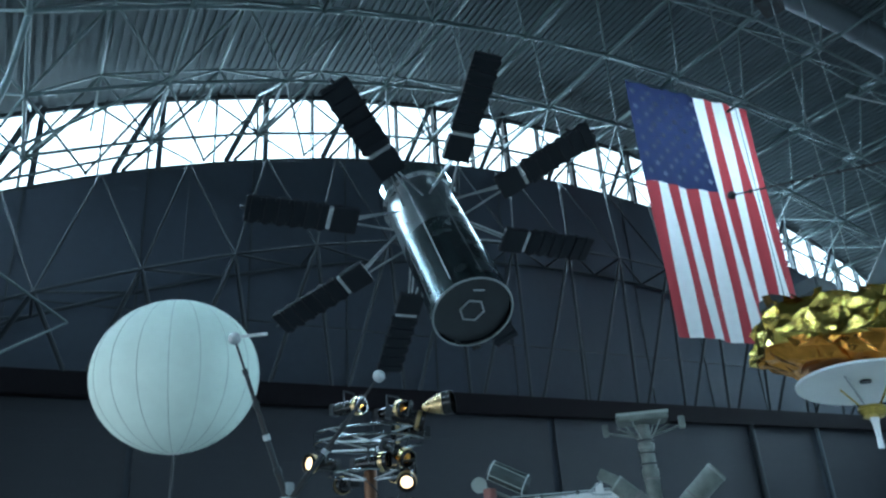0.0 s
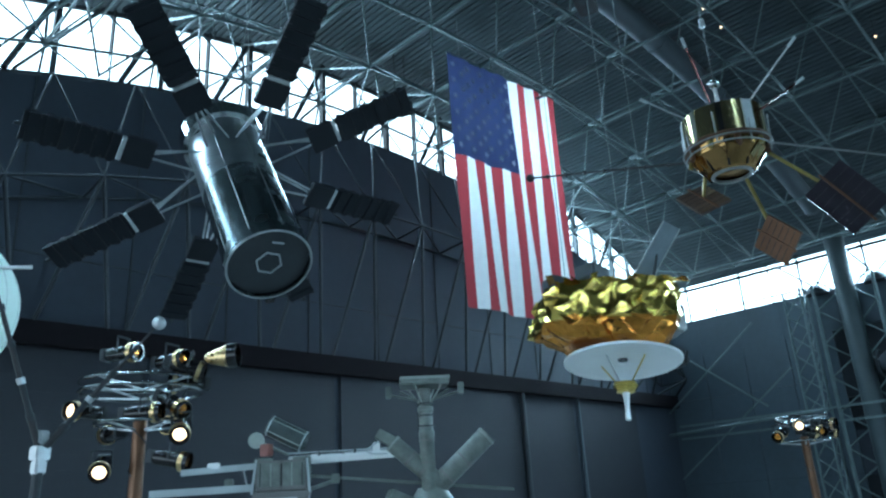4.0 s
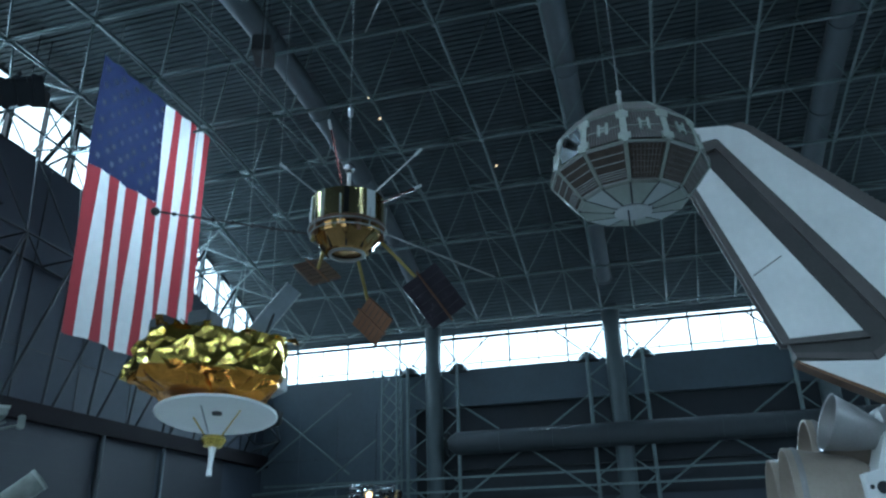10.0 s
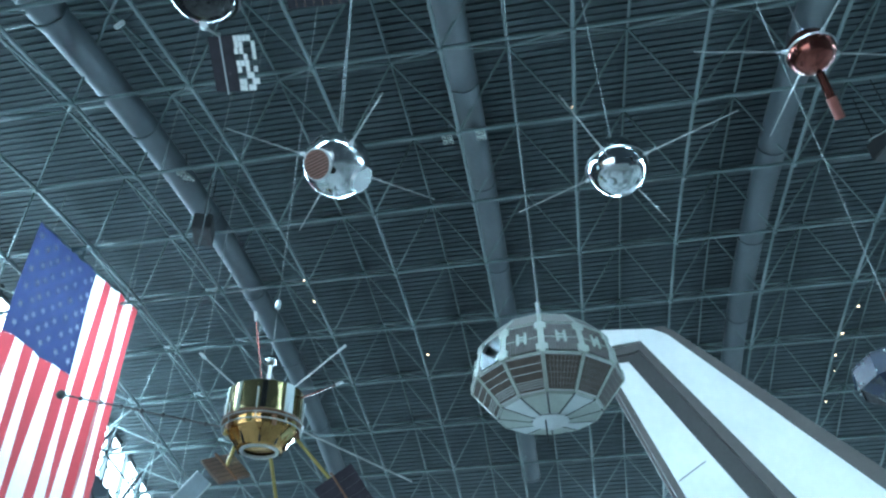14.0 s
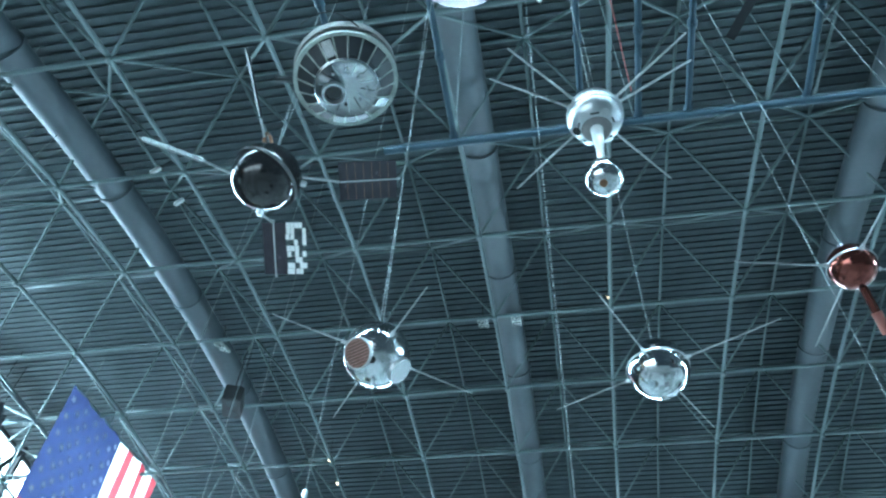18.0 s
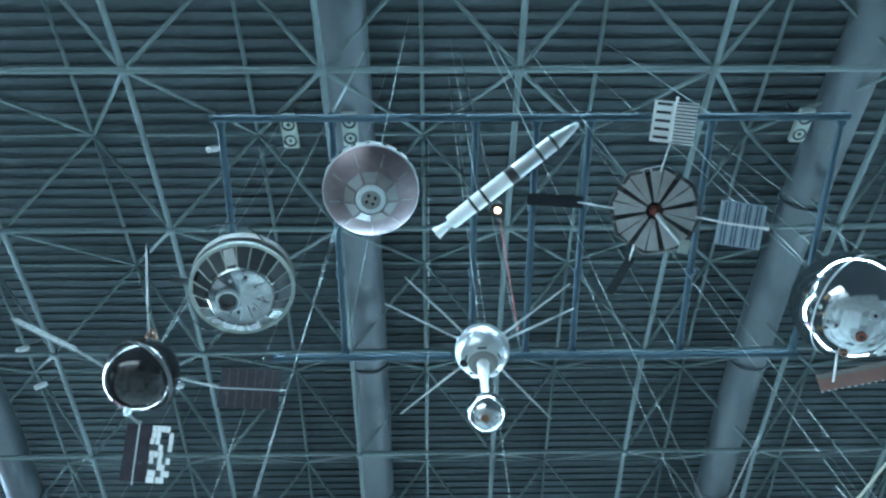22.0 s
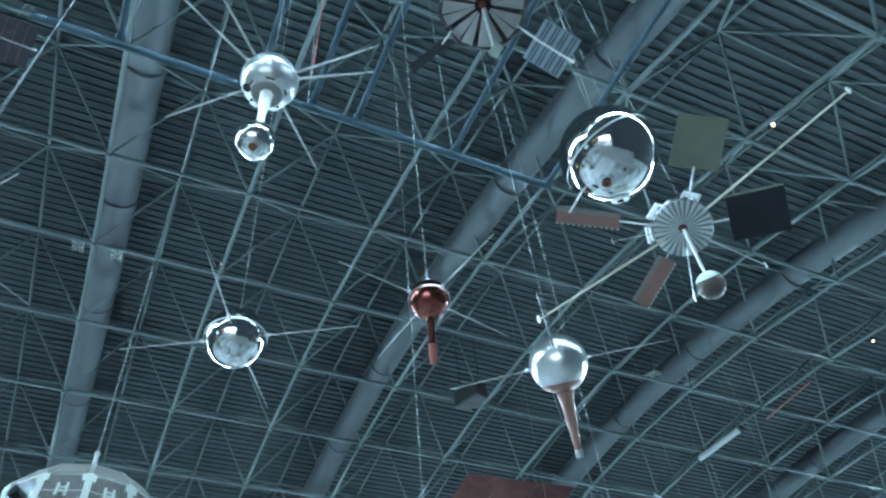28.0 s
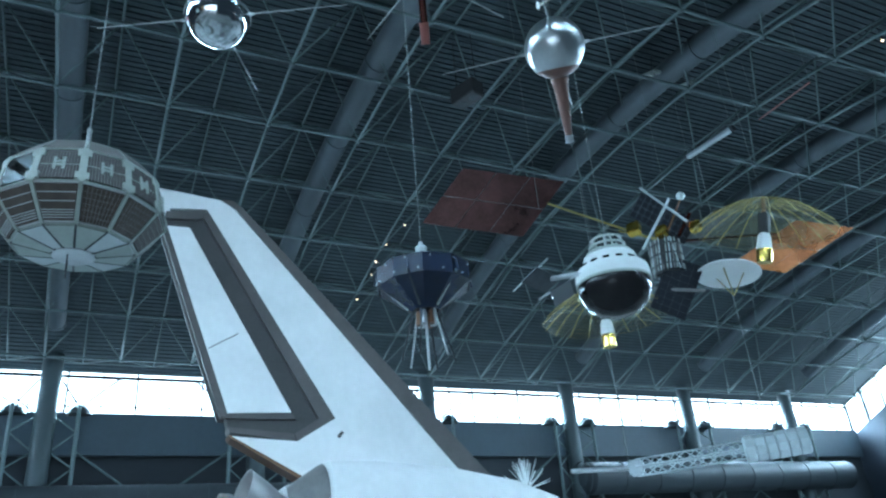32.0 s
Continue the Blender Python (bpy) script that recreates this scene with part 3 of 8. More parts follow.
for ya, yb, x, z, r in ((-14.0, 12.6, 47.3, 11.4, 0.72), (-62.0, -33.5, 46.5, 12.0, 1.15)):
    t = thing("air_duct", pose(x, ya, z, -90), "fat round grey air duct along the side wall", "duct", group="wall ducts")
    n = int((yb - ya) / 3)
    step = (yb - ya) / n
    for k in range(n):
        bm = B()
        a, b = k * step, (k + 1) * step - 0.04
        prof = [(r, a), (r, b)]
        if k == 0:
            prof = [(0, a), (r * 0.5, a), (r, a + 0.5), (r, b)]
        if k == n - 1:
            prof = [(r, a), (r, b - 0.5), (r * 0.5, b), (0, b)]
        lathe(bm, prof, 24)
        # wall ducts have their shade in the paint colour
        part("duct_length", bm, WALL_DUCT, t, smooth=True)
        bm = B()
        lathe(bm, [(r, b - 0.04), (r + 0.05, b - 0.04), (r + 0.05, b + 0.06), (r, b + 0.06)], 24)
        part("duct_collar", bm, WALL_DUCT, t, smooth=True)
for z in (8.5, 9.3):
    bm = B()
    box(bm, (46.9, YM, z), (0.12, Y1 - Y0 - 2, 0.12))
    tagged(part("wall_pipe", bm, STEEL), "thin grey steel pipe along the side wall", "pipe", kind="structure")

# lattice mast near the corner, and the loose bracing about it
t = thing("lattice_mast", Matrix.Translation((47.0, 16.4, 0)), "grey steel lattice mast near the hall corner", "mast")
for dx, dy in ((-0.5, -0.6), (0.5, -0.6), (0, 0.6)):
    rod_part("leg", (dx, dy, 0), (dx, dy, 16.5), 0.07, t)
for k in range(13):
    z = 0.6 + k * 1.2
    for a, b in (((-0.5, -0.6), (0.5, -0.6)), ((0.5, -0.6), (0, 0.6)), ((0, 0.6), (-0.5, -0.6))):
        rod_part("lacing_bar", (*a, z), (*b, z + 1.2), 0.04, t)
t = thing("wall_bracing", Matrix(), "crossed steel tubes bracing the corner wall", "brace")
for a, b, r in (((46.5, 25.6, 10.2), (46.5, 19.0, 15.0), 0.06), ((46.5, 19.0, 9.8), (46.5, 24.6, 14.2), 0.06), ((46.5, 25.8, 8.8), (46.5, 15.6, 9.2), 0.09),
                ((47.0, 25.6, 6.0), (46.0, 17.0, 11.8), 0.05)):
    rod_part("tube", a, b, r, t)

window_light("window_light_east", (X1 + 0.6, YM, 17.7), (-1, 0, -0.9), Y1 - Y0, 2.6, 25000)
window_light("window_light_west", (X0 - 0.6, YM, 18.6), (1, 0, -0.9), Y1 - Y0, 1.0, 9000)
window_light("window_light_north", (XC, Y1 + 0.6, 21.2), (0, -1, -0.55), X1 - X0, 9, 22000)
window_light("window_light_south", (XC, Y0 - 0.6, 21.2), (0, 1, -0.55), X1 - X0, 9, 37000)

# viewing deck under the camera
bm = B()
box(bm, (-2.2, -1.0, 3.15), (5.4, 14, 0.3), bevel=0.02)
tagged(part("viewing_deck", bm, CONCRETE), "raised concrete viewing deck at the hall entrance", "floor", kind="structure")

# small lit spots hung in the frame
for p in ((27.4, 10.67, 24.35), (28.98, 10.68, 24.18), (33.83, 6.07, 23.38), (6.22, -14.93, 22.41), (17.33, -1.97, 24.41), (18.97, -1.92, 24.52), (13.64, -27.84, 23.99), (33.39, -14.92, 23.47), (35.22, -14.51, 23.07), (36.78, -14.46, 22.69), (37.93, -14.59, 22.37), (40.17, -14.44, 21.68), (2.46, -0.70, 11.80)):
    t = thing("spot_lamp", Matrix.Translation(p), "small lit spotlight fixed to the roof frame", "lamp", group="roof spotlights")
    bm = B()
    lathe(bm, [(0, 0.2), (0.03, 0.2), (0.06, 0.14), (0.075, 0.02), (0.06, 0.02)], 12)
    part("housing", bm, DARK, t, smooth=True)
    bm = B()
    ball(bm, (0, 0, 0.02), 0.05 if p[2] > 15 else 0.03, 10, 8)
    part("bulb", bm, LAMP_ON, t, smooth=True)
    bm = B()
    rod(bm, (0, 0, 0.18), (0, 0, roof(p[0], -0.02) - p[2]), 0.012, n=6)
    part("drop_rod", bm, DARK, t)

for p in ((10.79, 11.36, 23.2), (12.17, 11.27, 23.45), (4.6, 4.9, 21.6)):
    t = thing("spot_can", pose(*p, 25, 10), "small white unlit spotlight can on the roof frame", "lamp", group="roof cans")
    bm = B()
    lathe(bm, [(0, 0.18), (0.06, 0.18), (0.075, 0.15), (0.075, -0.16), (0.06, -0.16), (0.055, 0.0)], 14)
    part("can", bm, WHITE, t, smooth=True)
    bm = B()
    rod(bm, (0, 0, 0.1), (0, 0.05, 0.75), 0.015, n=6)
    part("stem", bm, DARK, t)

# loudspeaker boxes and white twin fittings under the roof
for p in ((21.2, 12.58, 22.9), (21.1, -12.5, 22.9), (20.9, 22.8, 22.9)):
    t = thing("speaker_box", pose(*p, 0, 0, 20), "black loudspeaker box hung under the roof frame", "loudspeaker", group="roof loudspeakers")
    bm = B()
    box(bm, (0, 0, 0), (1.2, 0.7, 0.7), None, 0.04)
    part("cabinet", bm, BLACK_MATT, t)
    for k in (-0.3, 0.3):
        bm = B()
        disc_c = Vector((k, -0.02, -0.36))
        rod(bm, disc_c, disc_c + Vector((0, 0, 0.04)), 0.2, n=20)
        part("grille", bm, DARK, t)
    for x in (-0.5, 0.5):
        bm = B()
        rod(bm, (x, 0, 0.3), (x, 0, roof(p[0], -0.3) - p[2]), 0.02, n=6)
        part("drop_rod", bm, DARK, t)
for p in ((4.0, -8.3, 21.2), (4.1, 3.05, 21.2), (4.05, 1.72, 21.2), (18.6, -19.95, 23.95), (18.6, -22.0, 23.95), (19.1, 2.62, 23.95), (19.1, 1.42, 23.95), (19.25, 12.6, 23.95)):
    t = thing("twin_speaker", pose(*p, 0, -20, 0), "pale strip with two round speaker cones beside a roof duct", "loudspeaker", group="twin speakers")
    bm = B()
    box(bm, (0, 0, 0), (0.86, 0.34, 0.12), None, 0.02)
    part("plate", bm, EDGE, t)
    for k in (-0.21, 0.21):
        bm = B()
        lathe(bm, [(0.0, -0.02), (0.05, -0.03), (0.13, -0.075), (0.15, -0.085), (0.15, -0.055)], 18, Matrix.Translation((k, 0, 0)))
        part("speaker_cone", bm, DARK, t, smooth=True)
        bm = B()
        ball(bm, (k, 0, -0.05), 0.045, 10, 8)
        part("dust_cap", bm, BLACK_MATT, t, smooth=True)
    bm = B()
    rod(bm, (0, 0, 0.05), (0, 0, 0.9), 0.02, n=6)
    part("bracket_rod", bm, DARK, t)

# ---- flag ----
def flag():
    t = thing("flag", pose(24.0, 19.0, 23.72), "large striped flag with starred blue canton, hung upright", "flag")
    w, h = 7.6, 11.5

    def sheet(x0, x1, z0, z1, name, m):
        bm = B()
        nx, nz = max(2, int((x1 - x0) / 0.2)), int((z0 - z1) / 0.35)
        g = []
        for j in range(nz + 1):
            row = []
            for i in range(nx + 1):
                x, z = x0 + (x1 - x0) * i / nx, z0 + (z1 - z0) * j / nz
                y = 0.10 * math.sin(x * 2.3 + z * 0.25) * (0.3 - z / h) + 0.05 * math.sin(x * 5.1 - z * 0.6) + 0.012 * z
                sq = 1 - 0.06 * (-z / h)
                sag = 0.5 * (x / w)
                row.append(bm.verts.new((x * sq, y, z + sag * (1 + z / h))))
            g.append(row)
        for a, b in zip(g, g[1:]):
            for i in range(nx):
                bm.faces.new((a[i], b[i], b[i + 1], a[i + 1]))
        return part(name, bm, m, t, smooth=True)
    s = w / 13
    for k in range(13):
        x0 = -w / 2 + s * k
        sheet(x0, x0 + s, 0 if k > 6 else -4.9, -h, "stripe", FLAG_RED if k % 2 == 0 else FLAG_WHITE)
    sheet(-w / 2, -w / 2 + 7 * s, 0, -4.9, "canton", FLAG_BLUE)
    # fifty stars in nine staggered columns
    for c in range(9):
        for r in range(6 if c % 2 == 0 else 5):
            x = -w / 2 + 7 * s * (c + 0.75) / 9.5
            z = -4.9 * (r + (0.6 if c % 2 == 0 else 1.1)) / 6.2
            bm = B()
            pts = [((0.17 if q % 2 == 0 else 0.07) * math.cos(math.pi * q / 5), (0.17 if q % 2 == 0 else 0.07) * math.sin(math.pi * q / 5)) for q in range(10)]
            y = 0.10 * math.sin(x * 2.3 + z * 0.25) * (0.3 - z / h) + 0.05 * math.sin(x * 5.1 - z * 0.6) + 0.012 * z
            prism(bm, pts, 0.01, Matrix.Translation((x * (1 - 0.06 * (-z / h)), y - 0.025, z + 0.5 * (x / w) * (1 + z / h))) @ Matrix.Rotation(radians(90), 4, "X"))
            part("star", bm, STAR, t)
    bm = B()
    rod(bm, (-w / 2, 0, -0.22), (w / 2, 0, 0.28), 0.05)
    part("hanging_bar", bm, STEEL, t)
    for x in (-3, 0, 3):
        bm = B()
        rod(bm, (x, 0, 0.03 * x), (x, 0.0, roof(24 + x, 0.3) - 23.72), 0.015, n=6)
        part("hanger", bm, CABLE, t)


flag()


# ---- hung spacecraft: shared pieces ----
def cable(t, top, at=(0, 0, 0), r=0.0042, to=None):
    """A plumb cable from a thing up to height top, in the thing's own axes."""
    inv = t.matrix_world.inverted()
    a = t.matrix_world @ Vector(at)
    b = Vector(to) if to else Vector((a.x, a.y, top))
    bm = B()
    rod(bm, inv @ a, inv @ b, r, n=6)
    return part("cable", bm, CABLE, t)


def disc(bm, c, r, h, axis, n=24):
    c, axis = Vector(c), Vector(axis).normalized()
    return rod(bm, c - axis * h / 2, c + axis * h / 2, r, n=n)


def antennas(t, ends, root, r=0.006, m=None):
    for e in ends:
        e = Vector(e)
        bm = B()
        rod(bm, e.normalized() * root, e, r * 1.1, r * 0.7, n=8)
        part("antenna", bm, m or ROD_METAL, t)
        bm = B()
        rod(bm, e.normalized() * root * 0.98, e.normalized() * (root + 0.035), r * 2.6, r * 1.8, n=10)
        part("antenna_socket", bm, ALU, t)


def sphere_shell(t, r, m, name="shell", seam=True):
    bm = B()
    ball(bm, (0, 0, 0), r, 40, 26)
    ob = part(name, bm, m, t, smooth=True)
    if seam:
        bm = B()
        lathe(bm, [(r * 0.999, -0.006), (r + 0.004, -0.006), (r + 0.004, 0.006), (r * 0.999, 0.006)], 48)
        part("seam_band", bm, SATIN, t, smooth=True)
    return ob


MESH_BROWN = mat("brown_mesh", (0.10, 0.052, 0.04), 0.7, 0, 0.3, 20.0)


# polished ball with two round openings and four whips
def window_ball():
    t = thing("ball_satellite", pose(3.62, 1.21, 8.39), "polished metal ball satellite with round mesh window and whip antennas", "satellite")
    R = 0.225
    sphere_shell(t, R, SOFT_CHROME, seam=False)
    for ax, m, rr in (((-0.715, 0.305, -0.556), MESH_BROWN, 0.097), ((0.053, -0.78, -0.675), MIRROR_GREY, 0.085)):
        a = Vector(ax).normalized()
        bm = B()
        disc(bm, a * (R - 0.005), rr, 0.03, a, 28)
        part("window_plate", bm, m, t, smooth=True)
        bm = B()
        lathe(bm, [(rr, -0.012), (rr + 0.006, -0.012), (rr + 0.006, 0.016), (rr, 0.016)], 28, Matrix.Translation(a * (R - 0.005)) @ a.to_track_quat("Z", "Y").to_matrix().to_4x4())
        part("window_ring", bm, SATIN, t, smooth=True)
        if m is MESH_BROWN:
            q = a.to_track_quat("Z", "Y").to_matrix().to_4x4()
            for k in range(-4, 5):
                bm = B()
                y = k * 0.02
                hw = math.sqrt(max(0, rr * rr - y * y)) * 0.95
                box(bm, (0, 0, 0), (hw * 2, 0.006, 0.006), Matrix.Translation(a * (R + 0.012)) @ q @ Matrix.Translation((0, y, 0)))
                part("mesh_wire", bm, BOOM_BROWN, t)
    antennas(t, [(-0.46, 0.59, 0), (-0.57, -0.45, 0), (0.47, -0.58, 0), (0.63, 0.47, 0)], R)
    for s in (1, -1):
        bm = B()
        rod(bm, (0, 0, s * R * 0.97), (0, 0, s * (R + 0.07)), 0.012, 0.008, n=10)
        part("pole_pin", bm, SATIN, t)
    bm = B()
    disc(bm, Vector((-0.62, -0.1, -0.76)).normalized() * R, 0.022, 0.02, (-0.62, -0.1, -0.76))
    part("port", bm, BLACK, t)
    for dx in (-0.03, 0.03):
        cable(t, 0, (dx, 0, R), to=(3.62 + dx * 18, 1.21 + dx * 8, roof(3.6, -0.02)))


def mirror_ball():
    t = thing("ball_satellite", pose(4.40, -0.71, 8.75), "mirror-bright metal ball satellite with four rod antennas", "satellite")
    sphere_shell(t, 0.228, CHROME)
    antennas(t, [(0.4, 0.77, 0), (-0.43, -0.82, 0), (-0.8, 0.4, 0), (0.76, -0.45, 0)], 0.228)
    bm = B()
    disc(bm, (0, 0, 0.225), 0.03, 0.03, (0, 0, 1))
    part("top_cap", bm, COPPER, t, smooth=True)
    cable(t, roof(4.4, -0.02), (0, 0, 0.23))


def red_ball():
    t = thing("ball_satellite", pose(3.34, -1.81, 8.54), "small dark copper-red ball satellite with a stubby red boom", "satellite")
    R = 0.143
    sphere_shell(t, R, COPPER)
    antennas(t, [(-0.13, 0.7, 0), (-0.7, -0.15, 0), (0.16, -0.71, 0), (0.7, 0.11, 0)], R, 0.006)
    d = Vector((0.26, -0.13, -0.33)).normalized()
    bm = B()
    rod(bm, d * R * 0.9, d * 0.30, 0.026, 0.026, n=14)
    part("boom", bm, COPPER, t, smooth=True)
    bm = B()
    rod(bm, d * 0.30, d * 0.44, 0.032, 0.03, n=14)
    part("boom_tip", bm, RED, t, "red painted boom tip", smooth=True)
    bm = B()
    rod(bm, (0, 0, R * 0.95), (0, 0, R + 0.05), 0.022, n=10)
    part("lug", bm, SATIN, t)
    cable(t, roof(3.3, -0.02), (0, 0, R))


def cone_ball():
    t = thing("ball_satellite", pose(3.70, -3.08, 8.59), "polished ball satellite with a long tapered copper-brown boom", "satellite")
    R = 0.228
    d = Vector((0.31, -0.24, -0.56)).normalized()
    q = d.to_track_quat("Z", "Y").to_matrix().to_4x4()
    sphere_shell(t, R, BRUSHED, seam=False)
    bm = B()
    lathe(bm, [(R * math.sin(a) + 0.003, R * math.cos(a) + 0.003) for a in [radians(v) for v in (0, 8, 16, 24, 32, 40, 47)]], 32, q)
    part("boom_skirt", bm, BOOM_BROWN, t, "brown cone where the boom leaves the ball", smooth=True)
    bm = B()
    lathe(bm, [(0.07, R), (0.055, R + 0.08), (0.038, R + 0.28), (0.024, R + 0.47), (0, R + 0.47)], 18, q)
    part("boom", bm, BOOM_BROWN, t, smooth=True)
    bm = B()
    rod(bm, d * (R + 0.44), d * (R + 0.50), 0.03, n=12)
    part("boom_tip", bm, SATIN, t)
    antennas(t, [(0.57, 0.67, 0), (-0.53, -0.69, 0), (-0.63, 0.55, 0), (0.6, -0.57, 0)], R)
    cable(t, roof(3.7, -0.02), (0, 0, R))


def star_satellite():
    t = thing("rayed_satellite", pose(3.16, -0.47, 10.37), "silver drum satellite with six rods and a necked ball", "satellite")
    ax = Vector((0.10, 0.02, -1)).normalized()
    q = ax.to_track_quat("Z", "Y").to_matrix().to_4x4()
    bm = B()
    lathe(bm, [(0, -0.2), (0.11, -0.19), (0.185, -0.13), (0.222, -0.03), (0.222, 0.05), (0.19, 0.13), (0.13, 0.17), (0.10, 0.18), (0, 0.18)], 36, q)
    part("shell", bm, SATIN, t, smooth=True)
    bm = B()
    lathe(bm, [(0.222, -0.012), (0.229, -0.012), (0.229, 0.03), (0.222, 0.03)], 36, q)
    part("belt", bm, ALU, t, smooth=True)
    for k in range(6):
        a = k * math.pi / 3 + 0.3
        bm = B()
        c = q @ Vector((0.155 * math.cos(a), 0.155 * math.sin(a), 0.155))
        disc(bm, c, 0.035, 0.02, q.to_3x3() @ Vector((0.4 * math.cos(a), 0.4 * math.sin(a), 0.8)), 16)
        part("sensor_port", bm, BLACK if k == 0 else ALU, t)
    bm = B()
    lathe(bm, [(0.05, 0.17), (0.045, 0.3), (0.03, 0.42), (0.028, 0.63)], 18, q)
    part("neck", bm, WHITE, t, smooth=True)
    bm = B()
    ball(bm, ax * 0.76, 0.15, 30, 20)
    part("sensor_ball", bm, SOFT_CHROME, t, "mirror-bright sensor ball", smooth=True)
    bm = B()
    disc(bm, ax * 0.76 + Vector((-0.05, 0.02, -0.143)), 0.03, 0.02, (-0.05, 0.02, -0.143))
    part("sensor_window", bm, BRONZE, t)
    antennas(t, [(-0.68, 0.63, 0), (-0.42, 0.80, 0.05), (-0.61, -0.69, 0), (-0.36, -0.75, 0.05), (0.63, 0.69, 0), (0.7, -0.62, 0)], 0.2, 0.011)
    cable(t, roof(3, -0.02), (0, 0, 0.15))
    bm = B()
    lathe(bm, [(0.055, 0.183), (0.10, 0.19), (0.118, 0.184), (0.122, 0.176)], 36, q)
    part("base_ring", bm, GREY_SKIN, t, "grey-brown ring round the neck", smooth=True)
    for k in range(5):
        a = k * 2 * math.pi / 5 + 0.9
        bm = B()
        box(bm, (0, 0, 0), (0.07, 0.012, 0.008), q @ Matrix.Rotation(a, 4, "Z") @ Matrix.Translation((0, 0.145, 0.164)))
        part("slot", bm, BLACK_MATT, t)
    bm = B()
    lathe(bm, [(0.0, -0.206), (0.10, -0.196), (0.105, -0.19)], 30, q)
    part("top_cap", bm, DARK, t, smooth=True)
    bm = B()
    rod(bm, (-0.67, -0.24, 1.30), (-0.10, -0.31, 0.15), 0.006, n=6)
    part("red_rod", bm, BRIGHT_RED, t, "thin red rod")


window_ball()
mirror_ball()
red_ball()
cone_ball()
star_satellite()


# faceted solar-cell satellite
PALE = mat("pale_grey_paint", (0.42, 0.46, 0.47), 0.5, 0, 0.15, 4.0)
FACET_CELL = mat("dark_facet_cell", (0.040, 0.036, 0.034), 0.5, 0, 0.35, 14.0, spec=0.3)
FACET_BROWN = mat("brown_facet_cell", (0.062, 0.049, 0.041), 0.5, 0, 0.4, 14.0, spec=0.3)


